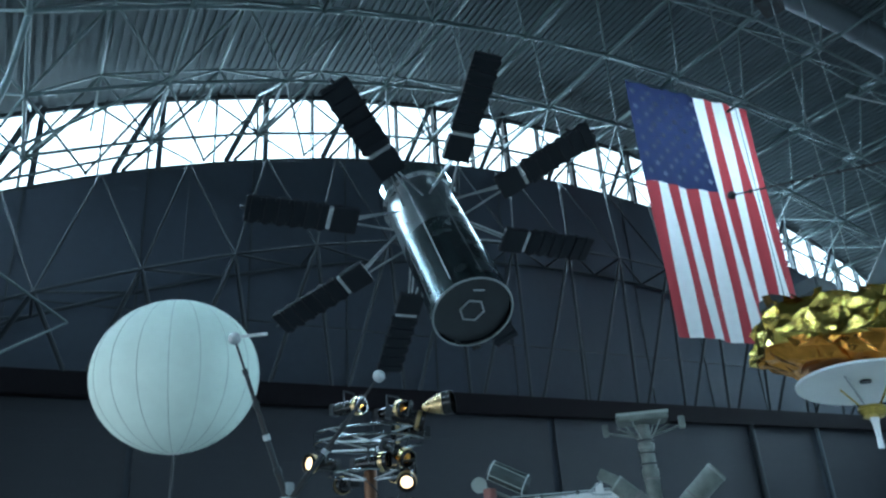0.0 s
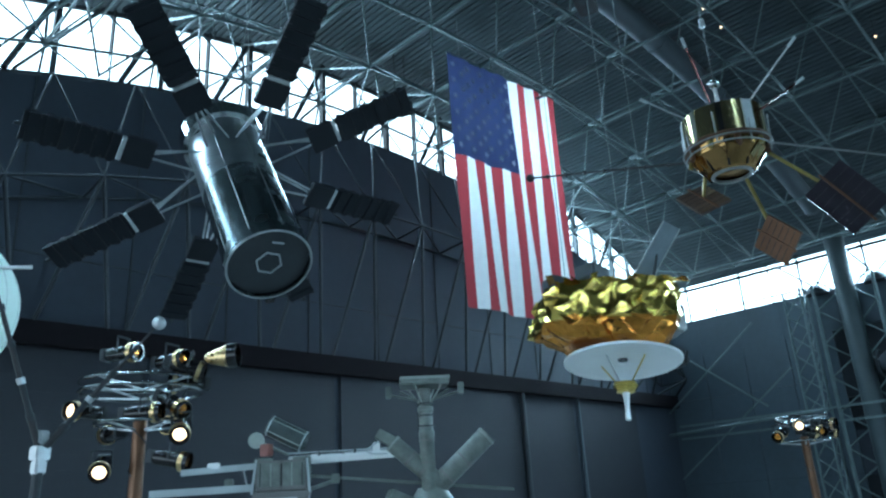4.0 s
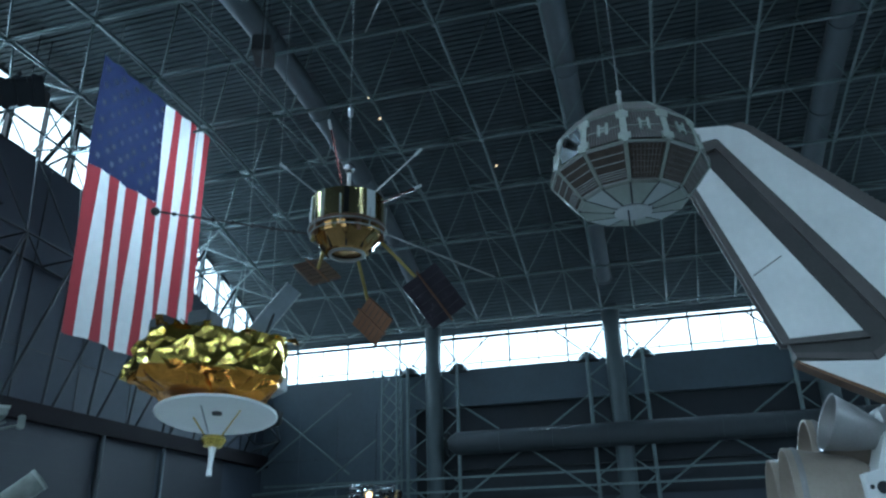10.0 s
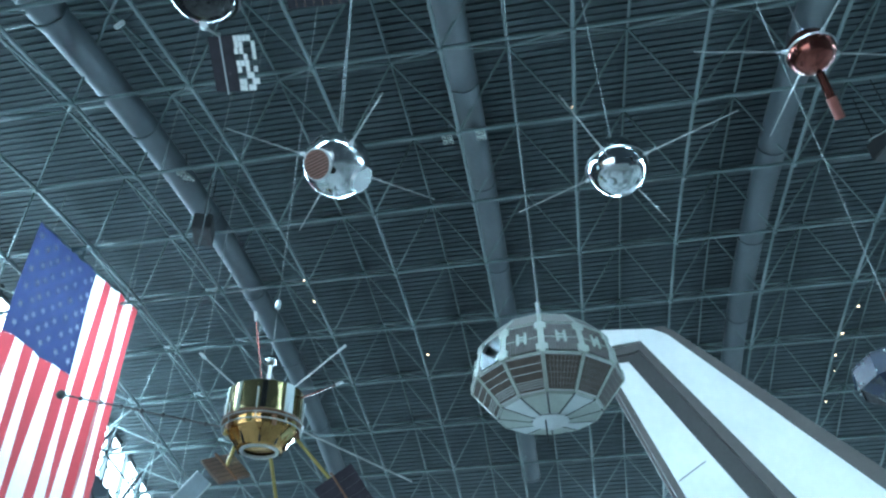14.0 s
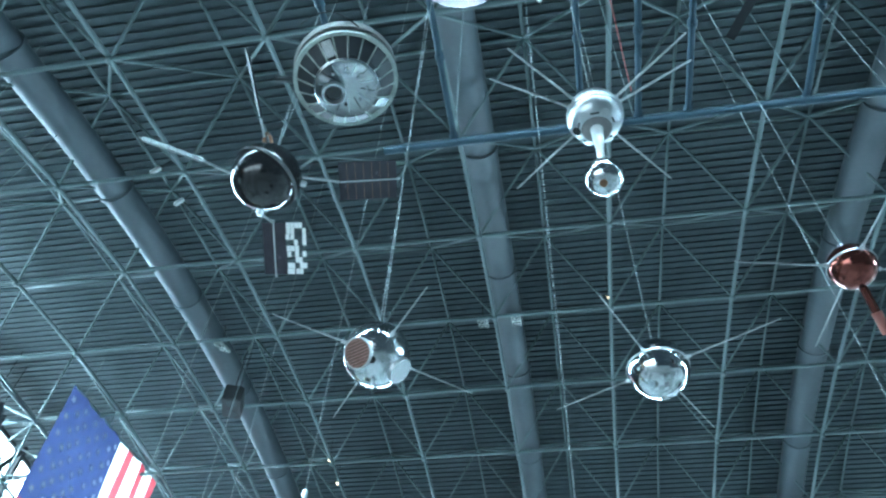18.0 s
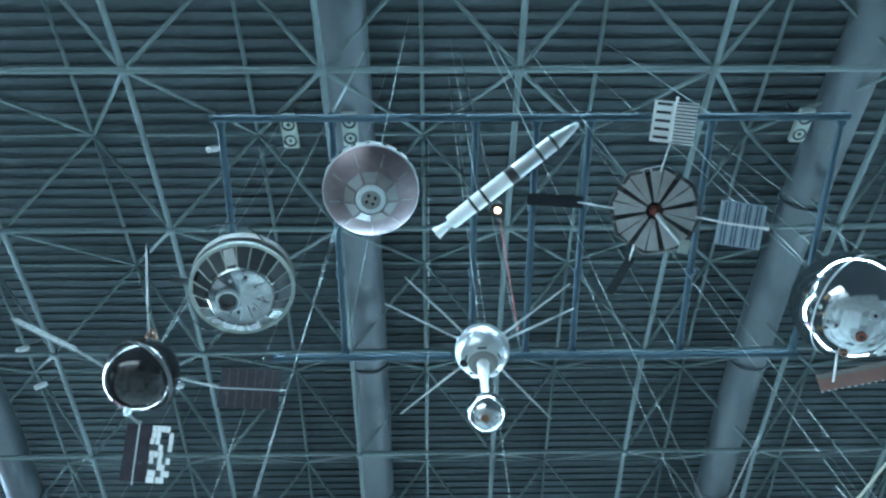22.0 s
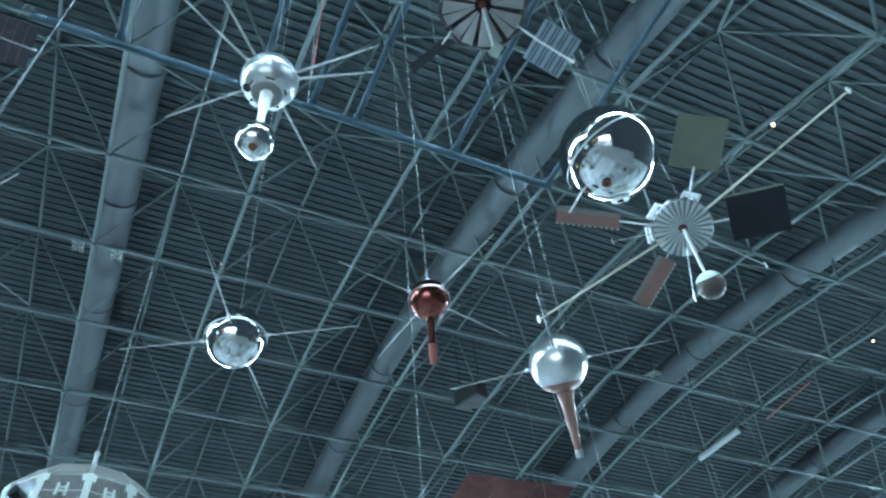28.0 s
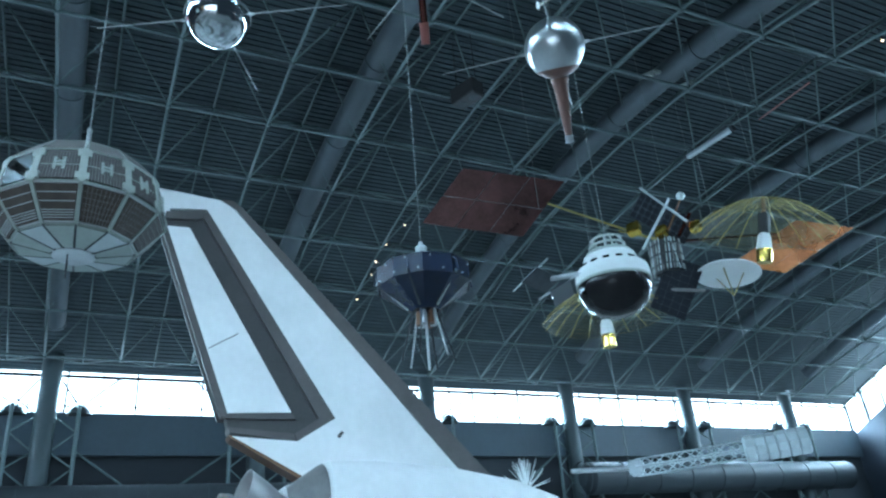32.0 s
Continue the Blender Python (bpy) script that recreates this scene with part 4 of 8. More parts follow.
def facet_satellite():
    t = thing("faceted_satellite", pose(4.55, -0.01, 7.165, 0, 0, 0), "many-sided satellite faced with brown solar panels in pale frames", "satellite")
    n = 12
    prof = [(0.0, 0.292), (0.33, 0.274), (0.445, 0.149), (0.49, -0.079), (0.335, -0.265), (0.11, -0.308), (0.0, -0.318)]
    core = B()
    lathe(core, [(r * 0.975, z * 0.975) for r, z in prof], n)
    part("core", core, ALU, t)

    def corner(k, lvl):
        r, z = prof[lvl]
        a = 2 * math.pi * k / n
        return Vector((r * math.cos(a), r * math.sin(a), z))
    for k in range(n):
        for lvl, kind in ((1, "roof"), (2, "mid"), (3, "low"), (4, "belly")):
            c = [corner(k, lvl), corner(k + 1, lvl), corner(k + 1, lvl + 1), corner(k, lvl + 1)]
            mid = sum(c, Vector()) / 4
            nrm = (c[1] - c[0]).cross(c[2] - c[1]).normalized()
            if nrm.dot(mid) < 0:
                nrm = -nrm
            inset = 0.86 if kind != "belly" else 0.88
            p = [mid + (v - mid) * inset for v in c]
            bm = B()
            lo = [bm.verts.new(v - nrm * 0.012) for v in p]
            hi = [bm.verts.new(v + nrm * 0.006) for v in p]
            bm.faces.new(hi)
            for m in range(4):
                bm.faces.new((lo[m], lo[(m + 1) % 4], hi[(m + 1) % 4], hi[m]))
            bmesh.ops.recalc_face_normals(bm, faces=bm.faces)
            m = {"roof": GREY_SKIN, "mid": FACET_CELL, "low": FACET_BROWN, "belly": PALE if k % 3 == 1 else EDGE}[kind]
            if kind == "mid" and k == 4:
                m = MIRROR_GREY
            ob = part("facet_panel", bm, m, t)
            if kind in ("mid", "low") and m is not MIRROR_GREY:
                # cell rows: fine upright joints on the upper tier, a grid below, pale slats on the sunlit side
                lines = []
                if kind == "mid":
                    lines = [(0, f / 13, GREY_SKIN) for f in range(1, 13)] + [(1, 0.52, EDGE)]
                elif 2 <= k <= 5:
                    lines = [(1, f, PALE) for f in (0.22, 0.46, 0.70, 0.77, 0.84, 0.91)]
                else:
                    lines = [(0, f / 9, GREY_SKIN) for f in range(1, 9)] + [(1, f / 6, GREY_SKIN) for f in range(1, 6)]
                for way, f, paint in lines:
                    a, b = (p[0].lerp(p[3], f), p[1].lerp(p[2], f)) if way else (p[0].lerp(p[1], f), p[3].lerp(p[2], f))
                    bm = B()
                    rod(bm, a + nrm * 0.006, b + nrm * 0.006, 0.0016 if paint is GREY_SKIN else 0.003, n=4)
                    part("cell_seam", bm, paint, ob)
            if kind == "mid" and m is FACET_CELL:
                q = nrm.to_track_quat("Z", "Y").to_matrix().to_4x4()
                bm = B()
                for cx, cy, sx, sy in ((0, 0.012, 0.045, 0.012), (0, -0.012, 0.045, 0.012), (0.024, 0, 0.014, 0.085), (-0.024, 0, 0.014, 0.085)):
                    box(bm, (0, 0, 0), (sx, sy, 0.012), Matrix.Translation(mid + nrm * 0.01) @ q @ Matrix.Translation((cx, cy, 0)))
                part("bracket", bm, EDGE, ob)
            if m is MIRROR_GREY:
                bm = B()
                rod(bm, mid, mid + nrm * 0.05, 0.03, n=14)
                part("sensor_eye", bm, BLACK, ob)
        # pale ribs along the edges
        for lvl in (1, 2, 3, 4):
            a, b = corner(k, lvl), corner(k, lvl + 1)
            bm = B()
            out = Vector((a.x + b.x, a.y + b.y, (a.z + b.z) * 0.8)).normalized()
            run = (b - a).normalized()
            side = out.cross(run).normalized()
            out = run.cross(side)
            box(bm, (0, 0, 0), ((0.014, 0.040, 0.022, 0.012)[lvl - 1], (b - a).length, 0.012), Matrix.Translation((a + b) / 2) @ Matrix((side, run, out)).transposed().to_4x4(), 0.002)
            part("rib", bm, EDGE if lvl < 4 else DARK, t)
            bm = B()
            rod(bm, a, corner(k + 1, lvl), 0.006, n=6)
            part("ring_bar", bm, EDGE, t)
        a = corner(k, 2)
        q = Vector((a.x, a.y, a.z * 0.4)).normalized().to_track_quat("Z", "Y").to_matrix().to_4x4()
        for f in (0.15, 0.85):
            bm = B()
            box(bm, (0, 0, 0), (0.074, 0.045, 0.018), Matrix.Translation(corner(k, 2).lerp(corner(k, 3), f)) @ q, 0.002)
            part("corner_plate", bm, EDGE, t)
    bm = B()
    lathe(bm, [(0.10, -0.306), (0.118, -0.318), (0.10, -0.330), (0, -0.332)], 24)
    part("bottom_plate", bm, ALU, t, smooth=True)
    bm = B()
    rod(bm, (-0.30, 0, 0.27), (-0.30, 0, 0.36), 0.016, 0.012, n=10)
    ball(bm, (-0.30, 0, 0.365), 0.018, 10, 8)
    part("top_pin", bm, ROD_METAL, t)
    for dx in (-0.06, 0.04):
        bm = B()
        rod(bm, (dx, 0.03, -0.32), (dx, 0.03, -0.44), 0.004, n=6)
        part("whisker", bm, DARK, t)
    cable(t, roof(4.25, -0.02), (-0.30, 0, 0.37))


facet_satellite()


# gilt drum with paddles
def drum_satellite():
    t = thing("drum_satellite", pose(4.78, 2.0, 7.20, 0, 0, 0), "gilt and silver drum satellite with solar paddles and booms", "satellite")
    bm = B()
    lathe(bm, [(0, 0.19), (0.10, 0.185), (0.22, 0.155), (0.265, 0.13), (0.265, -0.10), (0, -0.10)], 36)
    part("drum", bm, GILT, t, smooth=True)
    # coloured strips imitate upright reflections in the gilt drum
    for k in range(9):
        a = 2 * math.pi * k / 9
        bm = B()
        box(bm, (0, 0, 0.015), (0.006, 0.035 if k % 3 else 0.07, 0.225), Matrix.Rotation(a, 4, "Z") @ Matrix.Translation((0.266, 0, 0)))
        part("side_strip", bm, (PALE, OLIVE, BLACK)[k % 3], t)
    bm = B()
    lathe(bm, [(0.275, -0.085), (0.285, -0.10), (0.275, -0.115), (0.25, -0.115)], 36)
    part("rim", bm, BRONZE, t, smooth=True)
    bm = B()
    lathe(bm, [(0.25, -0.11), (0.235, -0.17), (0.16, -0.28), (0.14, -0.29)], 18)
    part("lower_cone", bm, BRONZE_FOIL, t)
    for z, r in ((-0.115, 0.285), (-0.155, 0.272)):
        bm = B()
        lathe(bm, [(r + 0.005 * math.cos(w), z + 0.005 * math.sin(w)) for w in [2 * math.pi * v / 6 for v in range(7)]], 36)
        part("guard_ring", bm, ROD_METAL, t, smooth=True)
    for k in range(8):
        a = 2 * math.pi * k / 8 + 0.2
        bm = B()
        rod(bm, (0.285 * math.cos(a), 0.285 * math.sin(a), -0.02 if k % 2 else 0.06), (0.273 * math.cos(a), 0.273 * math.sin(a), -0.16), 0.005, n=6)
        part("guard_post", bm, ROD_METAL, t)
    for k in range(9):
        a = 2 * math.pi * k / 9
        bm = B()
        rod(bm, (0.25 * math.cos(a), 0.25 * math.sin(a), -0.12), (0.16 * math.cos(a), 0.16 * math.sin(a), -0.285), 0.008, n=6)
        part("cone_rib", bm, BLACK, t)
        bm = B()
        e = 2 * math.pi / 9 * 0.5
        box(bm, (0, 0, 0), (0.012, 0.10 + 0.02 * (k % 3), 0.10), Matrix.Rotation(a + e, 4, "Z") @ Matrix.Translation((0.203, 0, -0.205)) @ Matrix.Rotation(radians(36), 4, "Y") @ Matrix.Rotation(0.35 * ((k * 5) % 3 - 1), 4, "X"), 0.003)
        part("foil_patch", bm, (BRONZE_FOIL, GILT, BRONZE_FOIL, AMBER, BRONZE_FOIL)[k % 5], t)
        bm = B()
        rod(bm, (0.24 * math.cos(a + e), 0.24 * math.sin(a + e), -0.12), (0.26 * math.cos(a + e), 0.26 * math.sin(a + e), -0.17 - 0.02 * (k % 2)), 0.022, 0.015, n=8)
        part("lug", bm, BRONZE if k % 2 else YELLOW, t)
    bm = B()
    lathe(bm, [(0.112, -0.28), (0.128, -0.28), (0.135, -0.292), (0.128, -0.302), (0.112, -0.30), (0.112, -0.28)], 28)
    part("bottom_ring", bm, ROD_METAL, t, "dull open bottom ring", smooth=True)
    bm = B()
    lathe(bm, [(0.05, 0.18), (0.022, 0.22), (0.014, 0.30), (0.014, 0.37)], 14)
    part("mast", bm, WHITE, t, smooth=True)
    bm = B()
    ball(bm, (0, 0, 0.405), 0.045, 18, 12)
    part("mast_ball", bm, CHROME, t, smooth=True)
    for e, m in (((-0.42, -0.02, 0.55), COPPER), ((-0.40, 0.34, 0.28), ALU), ((-0.10, -0.58, 0.40), ALU), ((0.02, -0.54, 0.18), COPPER)):
        e = Vector(e)
        bm = B()
        rod(bm, e * 0.36, e, 0.006, 0.005, n=8)
        ob = part("whip_antenna", bm, m, t)
        bm = B()
        rod(bm, e * 0.94, e * 1.04, 0.011, n=8)
        part("whip_tip", bm, PALE, ob)
    bm = B()
    lathe(bm, [(0.0, -0.262), (0.115, -0.27)], 28)
    part("bottom_pan", bm, BRONZE_FOIL, t)
    # solar paddles on hinged arms: centre, arm root, facing, turn, size
    for c, a, nrm, turn, w, h, m in (((-0.02, 0.22, -0.40), (0.0, 0.18, -0.22), (-0.72, -0.3, 0.62), 30, 0.23, 0.30, CELL_BROWN), ((0.22, -0.12, -0.74), (0.12, -0.04, -0.30), (-0.9, 0.25, -0.35), 40, 0.25, 0.25, BRONZE),
                                     ((0.30, -0.56, -0.57), (0.12, -0.22, -0.18), (-0.85, -0.35, -0.35), 38, 0.30, 0.38, CELL)):
        c, a, nrm = Vector(c), Vector(a), Vector(nrm).normalized()
        q = Matrix.Translation(c) @ nrm.to_track_quat("Z", "Y").to_matrix().to_4x4() @ Matrix.Rotation(radians(turn), 4, "Z")
        bm = B()
        box(bm, (0, 0, 0), (w, h, 0.022), q, 0.003)
        pad = part("solar_paddle", bm, m, t)
        for k in range(1, 6):
            bm = B()
            box(bm, (0, 0, 0), (w * 0.96, 0.003, 0.004), q @ Matrix.Translation((0, h * (k / 6 - 0.5), 0.012)))
            part("cell_seam", bm, BLACK_MATT, pad)
        bm = B()
        rod(bm, a, c, 0.013, n=8)
        part("paddle_arm", bm, YELLOW, t, "yellow paddle arm")
        bm = B()
        box(bm, (0, 0, 0), (0.014, h * 1.15, 0.014), q @ Matrix.Translation((0, 0, 0.014)))
        part("paddle_spine", bm, BRONZE, pad)
    tip = Vector((-0.05, 1.62, 0.27))
    root = Vector((0.0, 0.26, -0.10))
    bm = B()
    rod(bm, root, tip, 0.010, 0.006, n=8)
    boom = part("long_boom", bm, BLACK_MATT, t, "long dark jointed boom")
    for k in range(1, 9):
        bm = B()
        ball(bm, root.lerp(tip, k / 8), 0.018 if k < 8 else 0.035, 10, 8)
        part("boom_joint", bm, BLACK_MATT, boom, smooth=True)
    bm = B()
    rod(bm, (0.1, -0.25, -0.12), (0.46, -0.98, -0.42), 0.007, n=8)
    part("side_boom", bm, ROD_METAL, t)
    cable(t, roof(4.8, -0.02), (0, 0, 0.44))
    bm = B()
    lathe(bm, [(0.0, 0.95), (0.02, 0.93), (0.02, 0.87), (0.0, 0.85)], 10)
    part("turnbuckle", bm, SATIN, t)


drum_satellite()


# ---- hung pipe frame that carries the small spacecraft ----
t = thing("pipe_frame", Matrix(), "rectangular hung frame of blue-painted pipes", "pipe frame")
FX0, FX1, FY0, FY1, FZ = 2.05, 5.4, -5.1, 2.5, 13.9
BLUE_ROD = unit_rod(10)
BLUE_ROD.materials.append(BLUE)


def blue(name, a, b, r):
    ob = rod_part(name, a, b, r, t)
    ob.data = BLUE_ROD


blue("long_pipe", (FX0, FY0 - 0.05, FZ), (FX0, FY1 + 0.1, FZ), 0.045)
blue("long_pipe", (FX1, FY0 - 0.05, FZ), (FX1, FY1 - 0.35, FZ), 0.055)
for y in (FY1, 1.15, -0.6, -1.35, -2.0, -3.5, FY0):
    blue("cross_pipe", (FX0 - 0.05, y, FZ + 0.06), (FX1 if y < FY1 else FX1 - 0.5, y, FZ + 0.06), 0.042)
    for f in (0.02, 0.35, 0.62) if y == FY1 else (0.02, 0.35, 0.62, 0.98):
        x = FX0 + (FX1 - FX0) * f
        blue("clamp", (x - 0.05, y, FZ + 0.06), (x + 0.05, y, FZ + 0.06), 0.062)
        blue("clamp_bolt", (x, y, FZ - 0.03), (x, y, FZ + 0.16), 0.014)
for y in (1.15, -1.3, -3.5):
    for x in (FX0, FX1):
        rod_part("hanger", (x, y, FZ), (x, y, roof(x, 2.2)), 0.008, t)


# black ball with four solar paddles
def black_ball():
    t = thing("paddle_satellite", pose(3.68, 2.60, 10.85), "glossy black ball satellite with four solar paddles", "satellite")
    R = 0.335
    sphere_shell(t, R, BLACK, seam=False)
    bm = B()
    lathe(bm, [(R * 0.99, -0.02), (R + 0.008, -0.02), (R + 0.008, 0.02), (R * 0.99, 0.02)], 40, Matrix.Rotation(radians(25), 4, "X"))
    part("equator_band", bm, BLACK_MATT, t, smooth=True)
    for d, m in (((0.35, -0.75, 0.1), SATIN), ((0.5, 0.15, -0.8), ALU), ((-0.45, 0.25, 0.8), COPPER), ((0.62, 0.2, -0.65), SATIN)):
        d = Vector(d).normalized()
        bm = B()
        rod(bm, d * R * 0.97, d * (R + 0.05), 0.035, 0.025, n=14)
        part("fitting", bm, m, t)
    # paddle arms and paddles: centre, outward axis, width axis
    for root, c, u, v, m, w, h in (((0.02, 0.30, 0.08), (-0.45, 0.75, -0.05), (-0.6, 0.78, -0.1), (0.3, 0.2, 0.9), ROD_METAL, 0.56, 0.12),
                                   ((0.08, -0.33, 0.05), (0.27, -0.92, 0.16), (0.2, -0.96, 0.2), (0.95, 0.2, -0.2), CELL, 0.56, 0.40),
                                   ((0.22, 0.05, -0.30), (0.535, -0.015, -0.43), (0.85, 0.1, -0.5), (0.1, -1, 0), CELL, 0.50, 0.22),
                                   ((-0.3, -0.02, 0.25), (-0.85, -0.1, 0.25), (-0.95, -0.1, 0.1), (0.15, 0.5, 0.8), PADDLE, 0.60, 0.10)):
        root, c = Vector(root), Vector(c)
        u = Vector(u).normalized()
        v = (Vector(v) - u * Vector(v).dot(u)).normalized()
        n = u.cross(v)
        m3 = Matrix((u, v, n)).transposed().to_4x4()
        bm = B()
        rod(bm, root, c - u * w * 0.5, 0.013, n=8)
        part("paddle_arm", bm, ROD_METAL, t)
        bm = B()
        box(bm, (0, 0, 0), (w, h, 0.016), Matrix.Translation(c) @ m3, 0.002)
        pad = part("solar_paddle", bm, m, t)
        for k in range(1, 7):
            bm = B()
            box(bm, (0, 0, 0), (0.004, h * 0.96, 0.004), Matrix.Translation(c) @ m3 @ Matrix.Translation((w * (k / 7 - 0.5), 0, -0.010)))
            part("cell_seam", bm, DARK if m is ROD_METAL else BRONZE, pad)
        bm = B()
        rod(bm, c - u * w * 0.56, c + u * w * 0.56, 0.011, n=8)
        part("paddle_spar", bm, PALE if m is CELL else DARK if m is PADDLE else ROD_METAL, pad)
        if m is CELL and h < 0.35:
            rng = random.Random(3)
            for i in range(9):
                for j in range(5):
                    if rng.random() > 0.82 - 0.06 * j:
                        continue
                    bm = B()
                    box(bm, (0, 0, 0), (w / 9 * 0.96, 0.036, 0.006), Matrix.Translation(c) @ m3 @ Matrix.Translation((w * ((i + 0.5) / 9 - 0.5), 0.135 + 0.038 * j + rng.uniform(-0.006, 0.006), rng.uniform(-0.004, 0.004))))
                    part("bare_cell", bm, WHITE, pad)
    bm = B()
    curl = [Vector((-0.10 - 0.09 * math.sin(w), 0.06, R + 0.02 + 0.11 * (1 - math.cos(w)))) for w in [radians(20 * v) for v in range(13)]]
    tube(bm, curl, 0.02)
    part("curled_bracket", bm, BRONZE, t, "curled copper-brown bracket", smooth=True)
    cable(t, roof(3.7, -0.02), (0, 0, R))
    cable(t, roof(3.7, -0.02), (0, 0, R), to=(3.2, 2.9, roof(3.2, -0.02)))


# drum with a ring of louvres and a camera eye
def camera_satellite():
    t = thing("camera_satellite", pose(2.31, 1.32, 9.91), "silver round satellite with a louvred rim and camera lens", "satellite")
    ax = Vector((0.05, -0.17, -0.98)).normalized()
    q = ax.to_track_quat("Z", "Y").to_matrix().to_4x4()
    q2 = q.to_3x3()
    bm = B()
    lathe(bm, [(0, -0.16), (0.26, -0.15), (0.33, -0.10), (0.36, -0.02), (0.355, 0.02), (0.33, 0.07), (0.225, 0.17), (0.215, 0.165), (0, 0.12)], 44, q)
    part("body", bm, DARK, t, smooth=True)
    bm = B()
    lathe(bm, [(0.345, 0.045), (0.372, 0.045), (0.372, 0.075), (0.345, 0.075)], 44, q)
    part("outer_ring", bm, EDGE, t, smooth=True)
    bm = B()
    lathe(bm, [(0.362, -0.10), (0.372, -0.10), (0.372, -0.02), (0.362, -0.02)], 44, q)
    part("rear_ring", bm, GREY_SKIN, t, smooth=True)
    bm = B()
    lathe(bm, [(0.0, 0.145), (0.12, 0.155), (0.205, 0.175), (0.222, 0.19), (0.232, 0.175), (0.225, 0.15)], 44, q)
    part("dish_plate", bm, MIRROR_GREY, t, smooth=True)
    for k in range(14):
        a = 2 * math.pi * (k + 0.3) / 14
        d = Vector((math.cos(a), math.sin(a), 0))
        bm = B()
        rod(bm, q2 @ (d * 0.10 + Vector((0, 0, 0.155))), q2 @ (d * 0.195 + Vector((0, 0, 0.176))), 0.003, n=5)
        part("dish_seam", bm, DARK if k % 2 else PALE, t)
    for k in range(20):
        a = 2 * math.pi * k / 20
        d = Vector((math.cos(a), math.sin(a), 0))
        bm = B()
        rod(bm, q2 @ (d * 0.228 + Vector((0, 0, 0.175))), q2 @ (d * 0.355 + Vector((0, 0, 0.065))), 0.006, n=6)
        part("louvre_rib", bm, EDGE, t)
        if k % 2 or k % 3 == 0:
            bm = B()
            d2 = Vector((math.cos(a + 0.157), math.sin(a + 0.157), 0))
            box(bm, (0, 0, 0), (0.075, 0.12, 0.006), Matrix.Translation(q2 @ (d2 * 0.292 + Vector((0, 0, 0.122)))) @ q @ Matrix.Rotation(a + 0.157 - math.pi / 2, 4, "Z") @ Matrix.Rotation(radians(-40), 4, "X"))
            part("mirror_strip", bm, MIRROR_GREY if k in (3, 11) else DARK, t)
    for k in range(8):
        a = 2 * math.pi * k / 8
        bm = B()
        c = q2 @ Vector((0.14 * math.cos(a), 0.14 * math.sin(a), 0.165))
        disc(bm, c, 0.012, 0.010, ax, 12)
        part("boss", bm, MIRROR_GREY if k % 4 else BLACK, t)
    c = q2 @ Vector((0.03, -0.09, 0.17))
    bm = B()
    lathe(bm, [(0.05, -0.02), (0.07, 0.06), (0.082, 0.06), (0.085, 0.02), (0.06, -0.02)], 24, Matrix.Translation(c) @ q)
    lens = part("lens_hood", bm, SATIN, t, smooth=True)
    bm = B()
    disc(bm, c + ax * 0.02, 0.064, 0.01, ax)
    part("lens_glass", bm, BLACK, lens)
    for s in (1, -1):
        bm = B()
        pts = [q2 @ Vector((s * (0.36 + 0.10 * math.sin(math.pi * k / 10)), -0.20 + 0.4 * k / 10 - 0.12, -0.03)) for k in range(11)]
        for a, b in zip(pts, pts[1:]):
            rod(bm, a, b, 0.005, n=6)
        part("wire_loop", bm, DARK, t)
    bm = B()
    rod(bm, q2 @ Vector((0.05, -0.35, 0.0)), q2 @ Vector((0.06, -0.50, -0.02)), 0.025, n=8)
    part("foot", bm, DARK, t)
    cable(t, roof(3, -0.02), (0, 0, 0.05))


